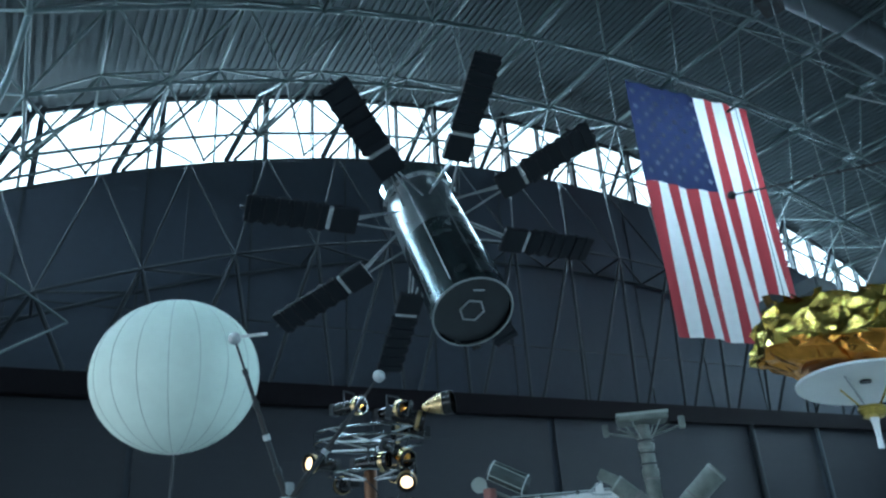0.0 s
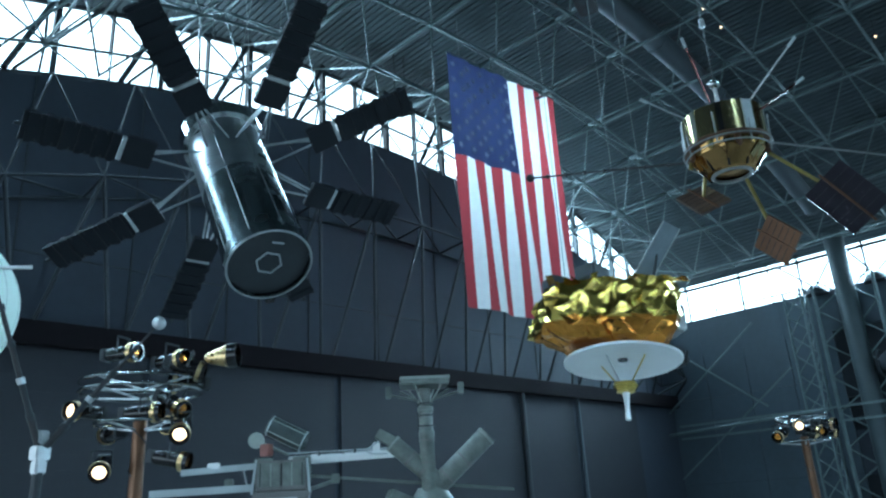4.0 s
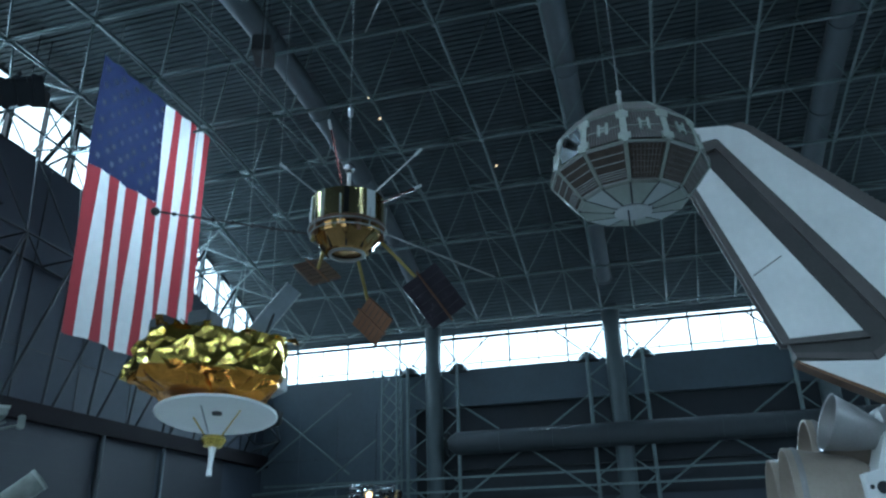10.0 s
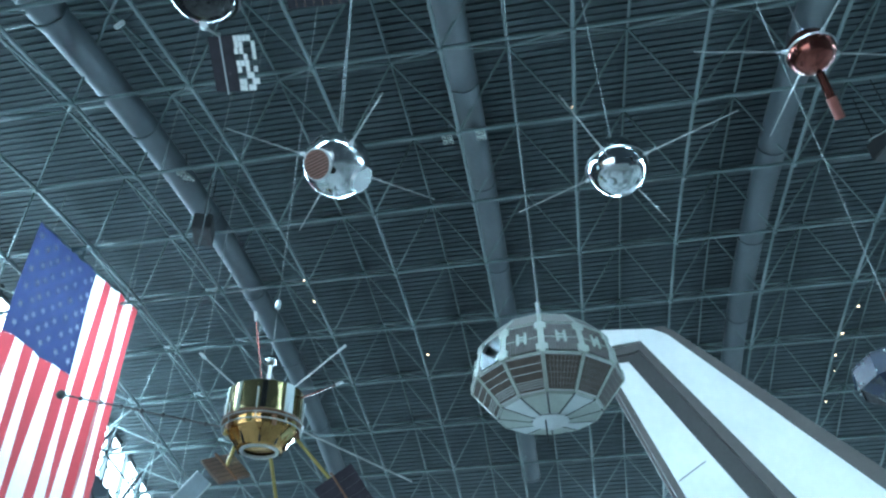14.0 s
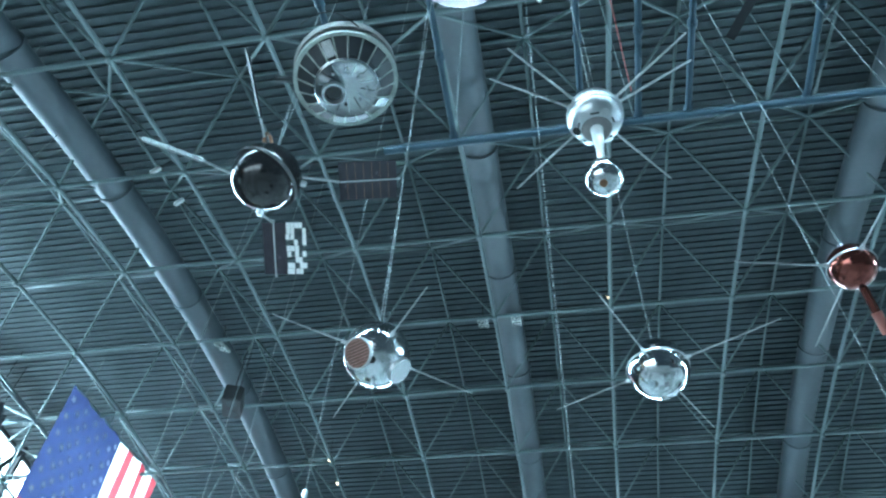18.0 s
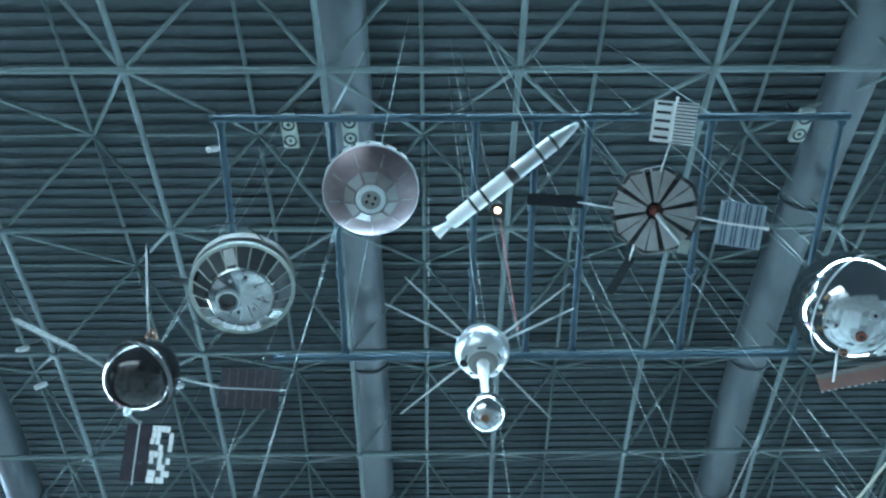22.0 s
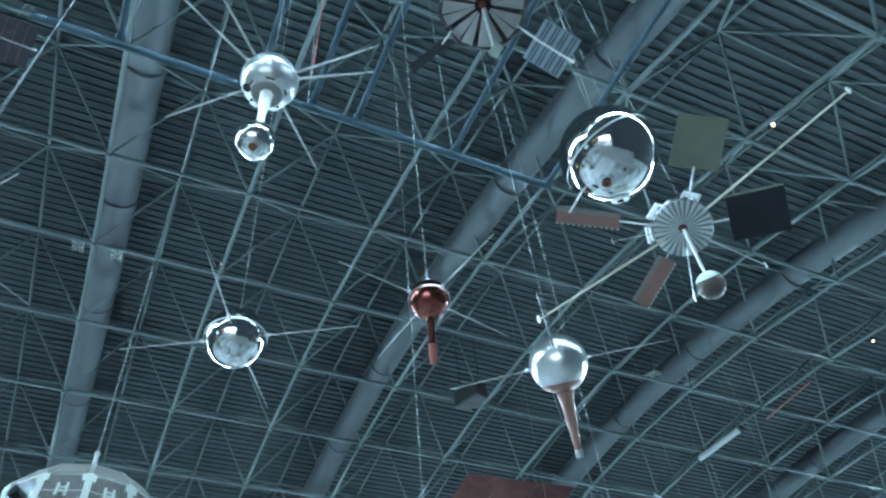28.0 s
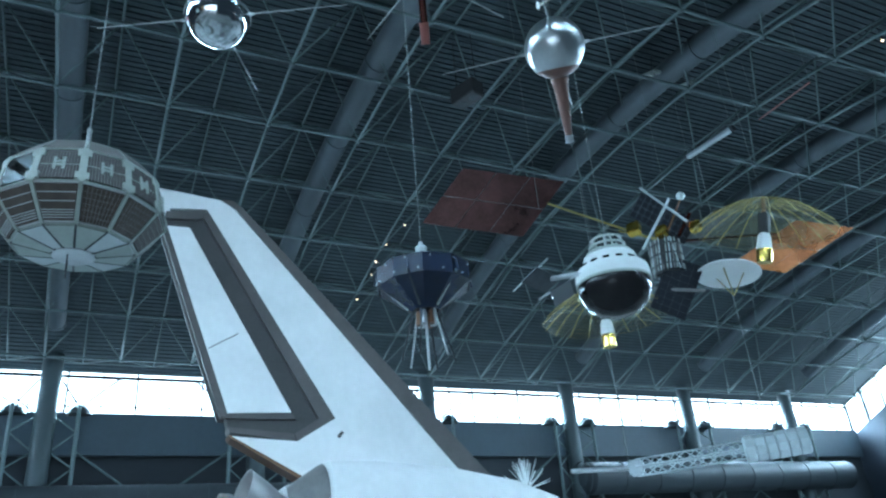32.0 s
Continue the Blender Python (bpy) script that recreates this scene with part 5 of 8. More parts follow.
# conical satellite, seen on its dark purple base
def cone_satellite():
    t = thing("conical_satellite", pose(1.80, 0.41, 10.45), "purple-brown panelled conical satellite with a ring nozzle", "satellite")
    ax = Vector((0.0, -0.07, -1.0)).normalized()
    q = ax.to_track_quat("Z", "Y").to_matrix().to_4x4()
    collar_skin = mat("pale_collar_metal", (0.24, 0.25, 0.255), 0.45, 0.4, 0.3, 6.0)
    skin = mat("purple_anodised", (0.20, 0.165, 0.175), 0.34, 0.75, 0.35, 2.5)
    bm = B()
    lathe(bm, [(0, -0.16), (0.30, -0.16), (0.36, -0.12), (0.365, -0.03), (0.33, 0.0), (0.13, 0.13), (0.0, 0.13)], 44, q)
    part("cone", bm, skin, t, smooth=True)
    bm = B()
    lathe(bm, [(0.34, -0.13), (0.375, -0.12), (0.375, -0.05), (0.34, -0.03)], 44, q)
    part("rim_ring", bm, ALU, t, smooth=True)
    q3 = q.to_3x3()
    for k in range(9):
        a = 2 * math.pi * k / 9
        bm = B()
        v = [q3 @ Vector((r * math.cos(a + da), r * math.sin(a + da), z)) for r, da, z in ((0.205, 0.04, 0.086), (0.205, 0.66, 0.086), (0.125, 0.64, 0.139), (0.125, 0.06, 0.139))]
        n = (v[1] - v[0]).cross(v[2] - v[1]).normalized()
        n = n if n.dot(ax) > 0 else -n
        lo, hi = [bm.verts.new(p - n * 0.004) for p in v], [bm.verts.new(p + n * 0.006) for p in v]
        bm.faces.new(hi)
        for m in range(4):
            bm.faces.new((lo[m], lo[(m + 1) % 4], hi[(m + 1) % 4], hi[m]))
        bmesh.ops.recalc_face_normals(bm, faces=bm.faces)
        part("collar_panel", bm, (GREY_SKIN, collar_skin, collar_skin)[k % 3], t)
        bm = B()
        rod(bm, q3 @ Vector((0.24 * math.cos(a), 0.24 * math.sin(a), 0.0605)), q3 @ Vector((0.325 * math.cos(a), 0.325 * math.sin(a), 0.006)), 0.0035, n=5)
        part("skin_seam", bm, EDGE, t)
    for k in range(20):
        a = 2 * math.pi * k / 20
        bm = B()
        disc(bm, q.to_3x3() @ Vector((0.372 * math.cos(a), 0.372 * math.sin(a), -0.085)), 0.02, 0.01, q.to_3x3() @ Vector((math.cos(a), math.sin(a), 0)), 10)
        part("rim_hole", bm, BLACK, t)
    bm = B()
    lathe(bm, [(0.07, 0.13), (0.10, 0.12), (0.115, 0.14), (0.105, 0.165), (0.075, 0.16)], 30, q)
    part("nozzle_ring", bm, PALE, t, "cream ring", smooth=True)
    bm = B()
    disc(bm, ax * 0.145, 0.078, 0.02, ax)
    part("nozzle_plate", bm, GREY_SKIN, t)
    for k in range(4):
        a = k * math.pi / 2 + 0.4
        bm = B()
        disc(bm, q.to_3x3() @ Vector((0.035 * math.cos(a), 0.035 * math.sin(a), 0.158)), 0.012, 0.01, ax, 10)
        part("bolt", bm, BLACK, t)
    cable(t, roof(3, -0.02), (0, 0, 0.14))


# slim staged rocket payload
def rocket():
    t = thing("rocket_satellite", Matrix(), "slim silver-white rocket-shaped satellite with black bands", "satellite")
    a, b = Vector((2.56, -0.10, 11.47)), Vector((1.56, -1.40, 11.66))
    d = (b - a)
    L = d.length
    t.matrix_world = Matrix.Translation(a) @ d.to_track_quat("Z", "Y").to_matrix().to_4x4()
    r = 0.078
    bm = B()
    lathe(bm, [(0.062, 0.0), (0.055, 0.02), (0.034, 0.13), (0.034, 0.17)], 24)
    part("nozzle", bm, WHITE, t, smooth=True)
    bm = B()
    lathe(bm, [(0.0, 0.165), (0.066, 0.165), (0.072, 0.20), (0.072, 0.42), (r, 0.43), (r, 0.92), (0, 0.92)], 28)
    part("motor_case", bm, WHITE, t, smooth=True)
    bm = B()
    lathe(bm, [(r * 0.9, 0.92), (r * 0.98, 0.92), (r * 0.98, 1.36), (r * 0.55, L - 0.09), (0.022, L - 0.015), (0, L)], 28)
    part("nose_section", bm, SATIN, t, smooth=True)
    for z, h, rr in ((0.44, 0.028, r), (0.57, 0.028, r), (0.89, 0.09, r), (1.20, 0.03, r * 0.98), (1.365, 0.03, r * 0.985)):
        bm = B()
        lathe(bm, [(rr * 0.97, z - h / 2), (rr + 0.003, z - h / 2), (rr + 0.003, z + h / 2), (rr * 0.97, z + h / 2)], 28)
        part("black_band", bm, BLACK_MATT, t, smooth=True)
    for z in (0.5, 1.2):
        p = t.matrix_world @ Vector((0, 0, z))
        cable(t, 0, (0, 0, z), to=(p.x, p.y, roof(p.x, -0.02)))


# octagonal satellite with dark spokes and four paddles
def spoked_satellite():
    t = thing("spoked_satellite", pose(2.03, -1.86, 10.64), "eight-sided silver satellite with dark radial slots and paddles", "satellite")
    ax = Vector((-0.30, 0.29, -0.91)).normalized()
    q = ax.to_track_quat("Z", "Y").to_matrix().to_4x4() @ Matrix.Rotation(radians(37.3), 4, "Z")
    q3 = q.to_3x3()
    bm = B()
    lathe(bm, [(0, -0.2), (0.33, -0.2), (0.345, -0.06), (0.06, 0.0), (0, 0.0)], 8, q)
    part("body", bm, BLACK_MATT, t)
    sheet = mat("grey_metal_sheet", (0.30, 0.30, 0.30), 0.42, 0.3, 0.35, 6.0)
    for k in range(8):
        a = 2 * math.pi * k / 8
        at = q @ Matrix.Rotation(a, 4, "Z") @ Matrix.Translation((0, 0, 0.03)) @ Matrix.Rotation(radians(8), 4, "Y")
        cut = (0.0, 0.02, -0.015, 0.01)[k % 4]
        # a grey sheet each way from a thin dark joint, black gaps between the sheets
        for w0, w1 in ((-0.108, -0.006 + cut), (0.006 + cut, 0.108)):
            bm = B()
            prism(bm, [(0.07, w0 * 0.16), (0.325, w0), (0.345 - abs(w0) * 0.2, w0), (0.345 - abs(w1) * 0.2, w1), (0.325, w1), (0.07, w1 * 0.16)], 0.014, at)
            part("radial_panel", bm, sheet, t)
        bm = B()
        box(bm, (0, 0, 0), (0.05, 0.03, 0.02), at @ Matrix.Translation((0.305, 0.125 if k % 2 else -0.125, 0.004)))
        part("rim_hook", bm, BLACK_MATT, t)
    for k in range(8):
        a, b = 2 * math.pi * k / 8, 2 * math.pi * (k + 1) / 8
        bm = B()
        rod(bm, q @ Vector((0.352 * math.cos(a), 0.352 * math.sin(a), -0.03)), q @ Vector((0.352 * math.cos(b), 0.352 * math.sin(b), -0.03)), 0.026, n=6)
        part("rim_bar", bm, BLACK_MATT, t)
    bm = B()
    lathe(bm, [(0, 0.09), (0.03, 0.085), (0.05, 0.05), (0.055, 0.02)], 16, q)
    part("hub", bm, COPPER, t, smooth=True)
    tip = Vector((0.20, -0.18, -0.27))
    bm = B()
    rod(bm, ax * 0.06, tip, 0.022, n=10)
    part("tape_boom", bm, ROD_METAL, t, smooth=True)
    bm = B()
    box(bm, (0, 0, 0), (0.11, 0.08, 0.05), Matrix.Translation(tip) @ q, 0.006)
    part("boom_box", bm, EDGE, t)
    for c, u, w, h, m in (((-0.67, -0.14, 0.22), (-1, -0.1, 0.2), 0.33, 0.34, WHITE), ((0.04, -0.62, -0.22), (0.05, -0.95, -0.3), 0.34, 0.35, GREY_CELL),
                          ((0.50, 0.27, -0.16), (0.75, 0.5, -0.3), 0.36, 0.07, DARK), ((-0.02, 0.78, 0.2), (0.0, 0.96, 0.2), 0.46, 0.10, PADDLE)):
        c, u = Vector(c), Vector(u).normalized()
        v = ax.cross(u).normalized()
        m3 = Matrix((u, v, u.cross(v))).transposed().to_4x4()
        bm = B()
        rod(bm, u * 0.32, c - u * w * 0.4, 0.008, n=8)
        part("paddle_arm", bm, ALU, t)
        bm = B()
        box(bm, (0, 0, 0), (w, h, 0.014), Matrix.Translation(c) @ m3, 0.002)
        pad = part("solar_paddle", bm, m, t)
        if h > 0.2:
            dz = -0.009 if u.cross(v).dot(ax) < 0 else 0.009
            at = Matrix.Translation(c) @ m3
            if m is WHITE:
                # one half with broad dark bars, the other with a comb of fine ones
                for k in range(5):
                    bm = B()
                    box(bm, (0, 0, 0), (0.022, h * 0.34, 0.006), at @ Matrix.Translation((w * (k / 5 - 0.38), h * 0.26, dz)))
                    part("cell_strip", bm, BLACK_MATT, pad)
                for k in range(12):
                    bm = B()
                    box(bm, (0, 0, 0), (0.010, h * 0.48, 0.006), at @ Matrix.Translation((w * (k / 12 - 0.46), -h * 0.25, dz)))
                    part("cell_strip", bm, DARK, pad)
            else:
                for k in range(13):
                    bm = B()
                    box(bm, (0, 0, 0), (0.008, h * 0.94, 0.006), at @ Matrix.Translation((w * (k / 13 - 0.46), 0, dz)))
                    part("cell_strip", bm, DARK if k % 3 else PALE, pad)
            bm = B()
            rod(bm, c - u * w * 0.5, c + u * w * 0.62, 0.014, n=8)
            part("paddle_spar", bm, WHITE, pad)
    cable(t, roof(3, -0.02), (0, 0, 0.2))


# big mirror ball with ports
def big_ball():
    t = thing("mirror_sphere", pose(2.62, -3.29, 10.10), "large mirror-bright sphere satellite with round ports", "satellite")
    R = 0.42
    bm = B()
    lathe(bm, [(R * math.cos(radians(a)), R * math.sin(radians(a))) for a in range(-90, 91, 5)], 56, Matrix.Rotation(radians(30), 4, "Y"))
    part("shell", bm, CHROME, t, smooth=True)
    bm = B()
    lathe(bm, [(R * 0.995, -0.006), (R + 0.003, -0.006), (R + 0.003, 0.006), (R * 0.995, 0.006)], 56, Matrix.Rotation(radians(-28), 4, "X"))
    part("flange", bm, SATIN, t, smooth=True)
    for d, r, m in (((0.42, -0.32, -0.85), 0.075, SATIN), ((0.10, 0.25, -0.96), 0.04, COPPER), ((0.55, 0.35, -0.75), 0.03, BRONZE), ((-0.3, 0.1, -0.95), 0.035, ALU)):
        d = Vector(d).normalized()
        bm = B()
        disc(bm, d * R, r, 0.025, d, 24)
        ob = part("port_ring", bm, m, t)
        bm = B()
        disc(bm, d * (R + 0.008), r * 0.4, 0.02, d, 16)
        part("port_hole", bm, BLACK, ob)
    bm = B()
    rod(bm, (0.28, 0.16, -0.26), (0.42, 0.24, -0.42), 0.008, n=8)
    part("pin", bm, WHITE, t)
    cable(t, roof(3, -0.02), (0, 0, R))
    p = Vector((2.05, -2.9, FZ))
    cable(t, 0, (-0.1, 0.1, R * 0.9), to=p)


# white ribbed-top satellite with four panels and long booms
def boom_satellite():
    t = thing("boom_satellite", pose(3.74, -5.37, 11.20), "silver satellite with ribbed round face, four panels and long booms", "satellite")
    ax = Vector((-0.28, 0.46, -0.84)).normalized()
    q = ax.to_track_quat("Z", "Y").to_matrix().to_4x4()
    q3 = q.to_3x3()
    bm = B()
    lathe(bm, [(0, -0.42), (0.27, -0.42), (0.30, -0.38), (0.30, -0.04), (0, -0.04)], 8, q)
    part("bus", bm, ALU, t)
    for k in range(8):
        a = 2 * math.pi * (k + 0.5) / 8
        bm = B()
        box(bm, (0, 0, 0), (0.02, 0.2, 0.26), q @ Matrix.Rotation(a, 4, "Z") @ Matrix.Translation((0.282, 0, -0.22)))
        part("side_panel", bm, BLACK_MATT if k % 2 else WHITE, t)
    bm = B()
    lathe(bm, [(0, 0.02), (0.33, 0.0), (0.338, -0.02), (0.33, -0.05), (0, -0.05)], 48, q)
    part("face_plate", bm, GREY_SKIN, t, smooth=True)
    for k in range(28):
        a = 2 * math.pi * k / 28
        bm = B()
        d = Vector((math.cos(a), math.sin(a), 0))
        rod(bm, q3 @ (d * 0.05 + Vector((0, 0, 0.022))), q3 @ (d * 0.325 + Vector((0, 0, 0.004))), 0.005, 0.024, n=5)
        part("face_rib", bm, PALE, t)
    bm = B()
    lathe(bm, [(0, 0.07), (0.04, 0.06), (0.055, 0.02)], 14, q)
    part("hub", bm, COPPER, t, smooth=True)
    for c, w, h, m in (((-0.80, 0.16, 0.55), 0.60, 0.54, YELLOW), ((-0.58, -0.55, -0.15), 0.62, 0.52, BLACK_MATT), ((0.61, 0.10, -0.32), 0.62, 0.20, COPPER), ((0.49, 0.89, 0.36), 0.74, 0.17, COPPER)):
        c = Vector(c)
        u = (c - ax * c.dot(ax)).normalized()
        v = ax.cross(u).normalized()
        m3 = Matrix((u, v, u.cross(v))).transposed().to_4x4()
        bm = B()
        rod(bm, u * 0.3, c - u * w * 0.45, 0.012, n=8)
        part("panel_arm", bm, ALU, t)
        bm = B()
        box(bm, (0, 0, 0), (w, h, 0.025), Matrix.Translation(c) @ m3, 0.003)
        pad = part("solar_panel", bm, OLIVE if m is YELLOW else BOOM_BROWN if m is COPPER else PADDLE, t)
        bm = B()
        box(bm, (0, 0, 0), (w, 0.02, 0.03), Matrix.Translation(c) @ m3 @ Matrix.Translation((0, h * 0.5, 0)))
        part("panel_edge", bm, BOOM_BROWN if m is COPPER else OLIVE, pad)
        if m is COPPER:
            # pale stitched tabs along one long edge, and a paler strip on the other
            for k in range(12):
                bm = B()
                box(bm, (0, 0, 0), (0.026, 0.014, 0.034), Matrix.Translation(c) @ m3 @ Matrix.Translation((w * (k / 11 - 0.5) * 0.96, h * 0.5 + 0.012, 0)))
                part("edge_tab", bm, PALE, pad)
            bm = B()
            box(bm, (0, 0, 0), (w * 0.98, h * 0.22, 0.031), Matrix.Translation(c) @ m3 @ Matrix.Translation((0, -h * 0.37, 0)), 0.002)
            part("pale_strip", bm, GREY_SKIN, pad)
    # white brackets that stand round the bus
    for a in (radians(48), radians(122), radians(165)):
        at = q @ Matrix.Rotation(a, 4, "Z") @ Matrix.Translation((0.36, 0, -0.10))
        bm = B()
        for cx, cy, sx, sy in ((0, 0.09, 0.16, 0.022), (0, -0.09, 0.16, 0.022), (0.07, 0, 0.022, 0.20), (0.0, 0, 0.022, 0.18)):
            box(bm, (0, 0, 0), (sx, sy, 0.03), at @ Matrix.Rotation(radians(-55), 4, "Y") @ Matrix.Translation((cx, cy, 0)))
        part("bracket", bm, WHITE, t)
    for e, m, r in (((-2.08, -0.73, 0.26), CREAM, 0.016), ((1.62, 1.10, -0.37), CREAM, 0.016), ((-0.15, -0.9, -0.45), SATIN, 0.008), ((0.30, -0.05, -0.85), SATIN, 0.008), ((0.4, 0.75, -0.1), SATIN, 0.006)):
        e = Vector(e)
        bm = B()
        rod(bm, e.normalized() * 0.25, e, r, r * 0.8, n=8)
        ob = part("boom", bm, m, t)
        bm = B()
        rod(bm, e * 0.985 + Vector((0, 0, -0.04)), e * 0.985 + Vector((0, 0, 0.05)), r * 1.1, n=8)
        part("boom_end", bm, WHITE, ob)
    tip = Vector((0.20, -0.285, -0.475))
    bm = B()
    rod(bm, ax * 0.05, tip, 0.022, 0.018, n=10)
    part("antenna_stalk", bm, WHITE, t, smooth=True)
    bm = B()
    dd = (tip - ax * 0.05).normalized()
    end = Matrix.Translation(tip + dd * 0.125) @ dd.to_track_quat("Z", "Y").to_matrix().to_4x4()
    lathe(bm, [(0.166 * math.cos(radians(v)), 0.166 * math.sin(radians(v))) for v in range(-90, -29, 6)], 28, end)
    part("end_ball", bm, PALE, t, "pale half of the end ball", smooth=True)
    bm = B()
    ball(bm, tip + dd * 0.13, 0.161, 28, 18)
    part("end_cap", bm, mat("dark_brown_gloss", (0.05, 0.036, 0.032), 0.3, 0, 0.3, 5.0), t, "dark bronze half of the end ball", smooth=True)
    for e in ((-0.2, 0.1, 0.35), (0.2, 0.1, 0.2)):
        p = t.matrix_world @ Vector(e)
        cable(t, roof(p.x, -0.02), e)


black_ball()
camera_satellite()
cone_satellite()
rocket()
spoked_satellite()
big_ball()
boom_satellite()


# navy drum on a cone, with thruster legs
def navy_satellite():
    t = thing("navy_satellite", pose(6.29, -3.06, 7.73), "dark navy drum satellite tapering to a cone with rod legs", "satellite")
    bm = B()
    lathe(bm, [(0, 0.215), (0.09, 0.205), (0.455, 0.115), (0.47, 0.10), (0.47, -0.07), (0.45, -0.09), (0.145, -0.32), (0.0, -0.33)], 10, Matrix.Rotation(0.2, 4, "Z"))
    part("body", bm, HULL_NAVY, t)
    for z in (0.105, -0.075):
        bm = B()
        lathe(bm, [(0.466, z - 0.006), (0.476, z - 0.006), (0.476, z + 0.006), (0.466, z + 0.006)], 10, Matrix.Rotation(0.2, 4, "Z"))
        part("edge_band", bm, HULL_NAVY, t)
    for k in range(24):
        a = 2 * math.pi * k / 24
        bm = B()
        disc(bm, (0.462 * math.cos(a), 0.462 * math.sin(a), 0.08 if k % 2 else -0.045), 0.007, 0.02, (math.cos(a), math.sin(a), 0), 8)
        part("rivet", bm, PALE, t)
    bm = B()
    lathe(bm, [(0.05, 0.205), (0.036, 0.25), (0.055, 0.33), (0.062, 0.365), (0.055, 0.38), (0.022, 0.38), (0.022, 0.43), (0, 0.43)], 18)
    part("top_fitting", bm, PALE, t, "pale turned top fitting", smooth=True)
    for k in range(6):
        a = 2 * math.pi * (k + 0.3) / 6
        c, s = math.cos(a), math.sin(a)
        bm = B()
        rod(bm, (0.47 * c, 0.47 * s, -0.04), (0.17 * c, 0.17 * s, -0.30), 0.012, n=8)
        part("stay", bm, ROD_METAL if k % 2 else DARK, t)
        bm = B()
        rod(bm, (0.47 * c, 0.47 * s, 0.08), (0.49 * c, 0.49 * s, -0.06), 0.010, n=8)
        part("stay_bracket", bm, HULL_NAVY, t)
        bm = B()
        rod(bm, (0.11 * c, 0.11 * s, -0.28), (0.26 * c, 0.26 * s, -0.82), 0.012, 0.009, n=8)
        part("leg", bm, DARK if k % 3 else ROD_METAL, t, smooth=True)
        bm = B()
        lathe(bm, [(0.02, 0), (0.03, -0.10), (0.035, -0.16), (0.0, -0.16)], 10, Matrix.Translation((0.07 * c, 0.07 * s, -0.30)))
        part("thruster", bm, BRONZE if k % 2 else ALU, t, smooth=True)
    bm = B()
    rod(bm, (0, 0, -0.3), (0, 0, -0.9), 0.014, n=8)
    part("spike", bm, SATIN, t)
    cable(t, roof(6.3, -0.02), (0, 0, 0.42), 0.006)


# white and black round lander
def capsule():
    t = thing("capsule_probe", pose(6.51, -5.62, 8.06), "white probe with a black round heat shield below", "satellite")
    bm = B()
    lathe(bm, [(0.43, 0.0), (0.435, 0.09), (0.42, 0.16), (0.33, 0.25), (0.30, 0.34), (0.20, 0.38), (0.10, 0.40), (0, 0.40)], 44)
    part("upper_shell", bm, OFF_WHITE, t, smooth=True)
    bm = B()
    lathe(bm, [(0.42, 0.0), (0.43, -0.02), (0.41, -0.14), (0.33, -0.28), (0.20, -0.37), (0, -0.40)], 44)
    part("heat_shield", bm, BLACK_SATIN, t, "glossy black heat shield", smooth=True)
    bm = B()
    lathe(bm, [(0.432, -0.015), (0.440, -0.015), (0.440, 0.012), (0.432, 0.012)], 44)
    part("joint_band", bm, EDGE, t, smooth=True)
    for k in range(16):
        a = 2 * math.pi * k / 16
        bm = B()
        box(bm, (0, 0, 0), (0.02, 0.075, 0.045), Matrix.Rotation(a, 4, "Z") @ Matrix.Translation((0.378, 0, 0.20)) @ Matrix.Rotation(radians(-40), 4, "Y"))
        part("vent", bm, BLACK, t)
        bm = B()
        rod(bm, (0.24 * math.cos(a), 0.24 * math.sin(a), 0.36), (0.17 * math.cos(a), 0.17 * math.sin(a), 0.56), 0.012, n=6)
        part("cage_bar", bm, (ROD_METAL, EDGE, DARK)[k % 3], t)
    for r, z in ((0.25, 0.38), (0.21, 0.47), (0.175, 0.56)):
        bm = B()
        lathe(bm, [(r - 0.01, z - 0.012), (r + 0.012, z - 0.012), (r + 0.012, z + 0.012), (r - 0.01, z + 0.012), (r - 0.01, z - 0.012)], 28)
        part("cage_ring", bm, EDGE, t, smooth=True)
    # side panels and struts
    for c, rz in (((0.22, 0.86, 0.05), 115), ((0.10, 0.68, -0.14), 140)):
        bm = B()
        box(bm, (0, 0, 0), (0.50, 0.26, 0.02), Matrix.Translation(c) @ Matrix.Rotation(radians(rz), 4, "Z") @ Matrix.Rotation(radians(25), 4, "X"), 0.002)
        p = part("solar_panel", bm, DIM_CELL, t)
        bm = B()
        box(bm, (0, 0, 0), (0.014, 0.56, 0.014), Matrix.Translation(c) @ Matrix.Rotation(radians(rz), 4, "Z") @ Matrix.Rotation(radians(25), 4, "X") @ Matrix.Translation((0.22, 0, 0)))
        part("panel_bar", bm, PALE, p)
    bm = B()
    rod(bm, (0.08, 0.38, 0.12), (0.18, 0.75, 0.06), 0.03, n=10)
    part("arm", bm, ALU, t)
    cable(t, roof(6.5, -0.02), (0, 0, 0.40), 0.006)


navy_satellite()
capsule()


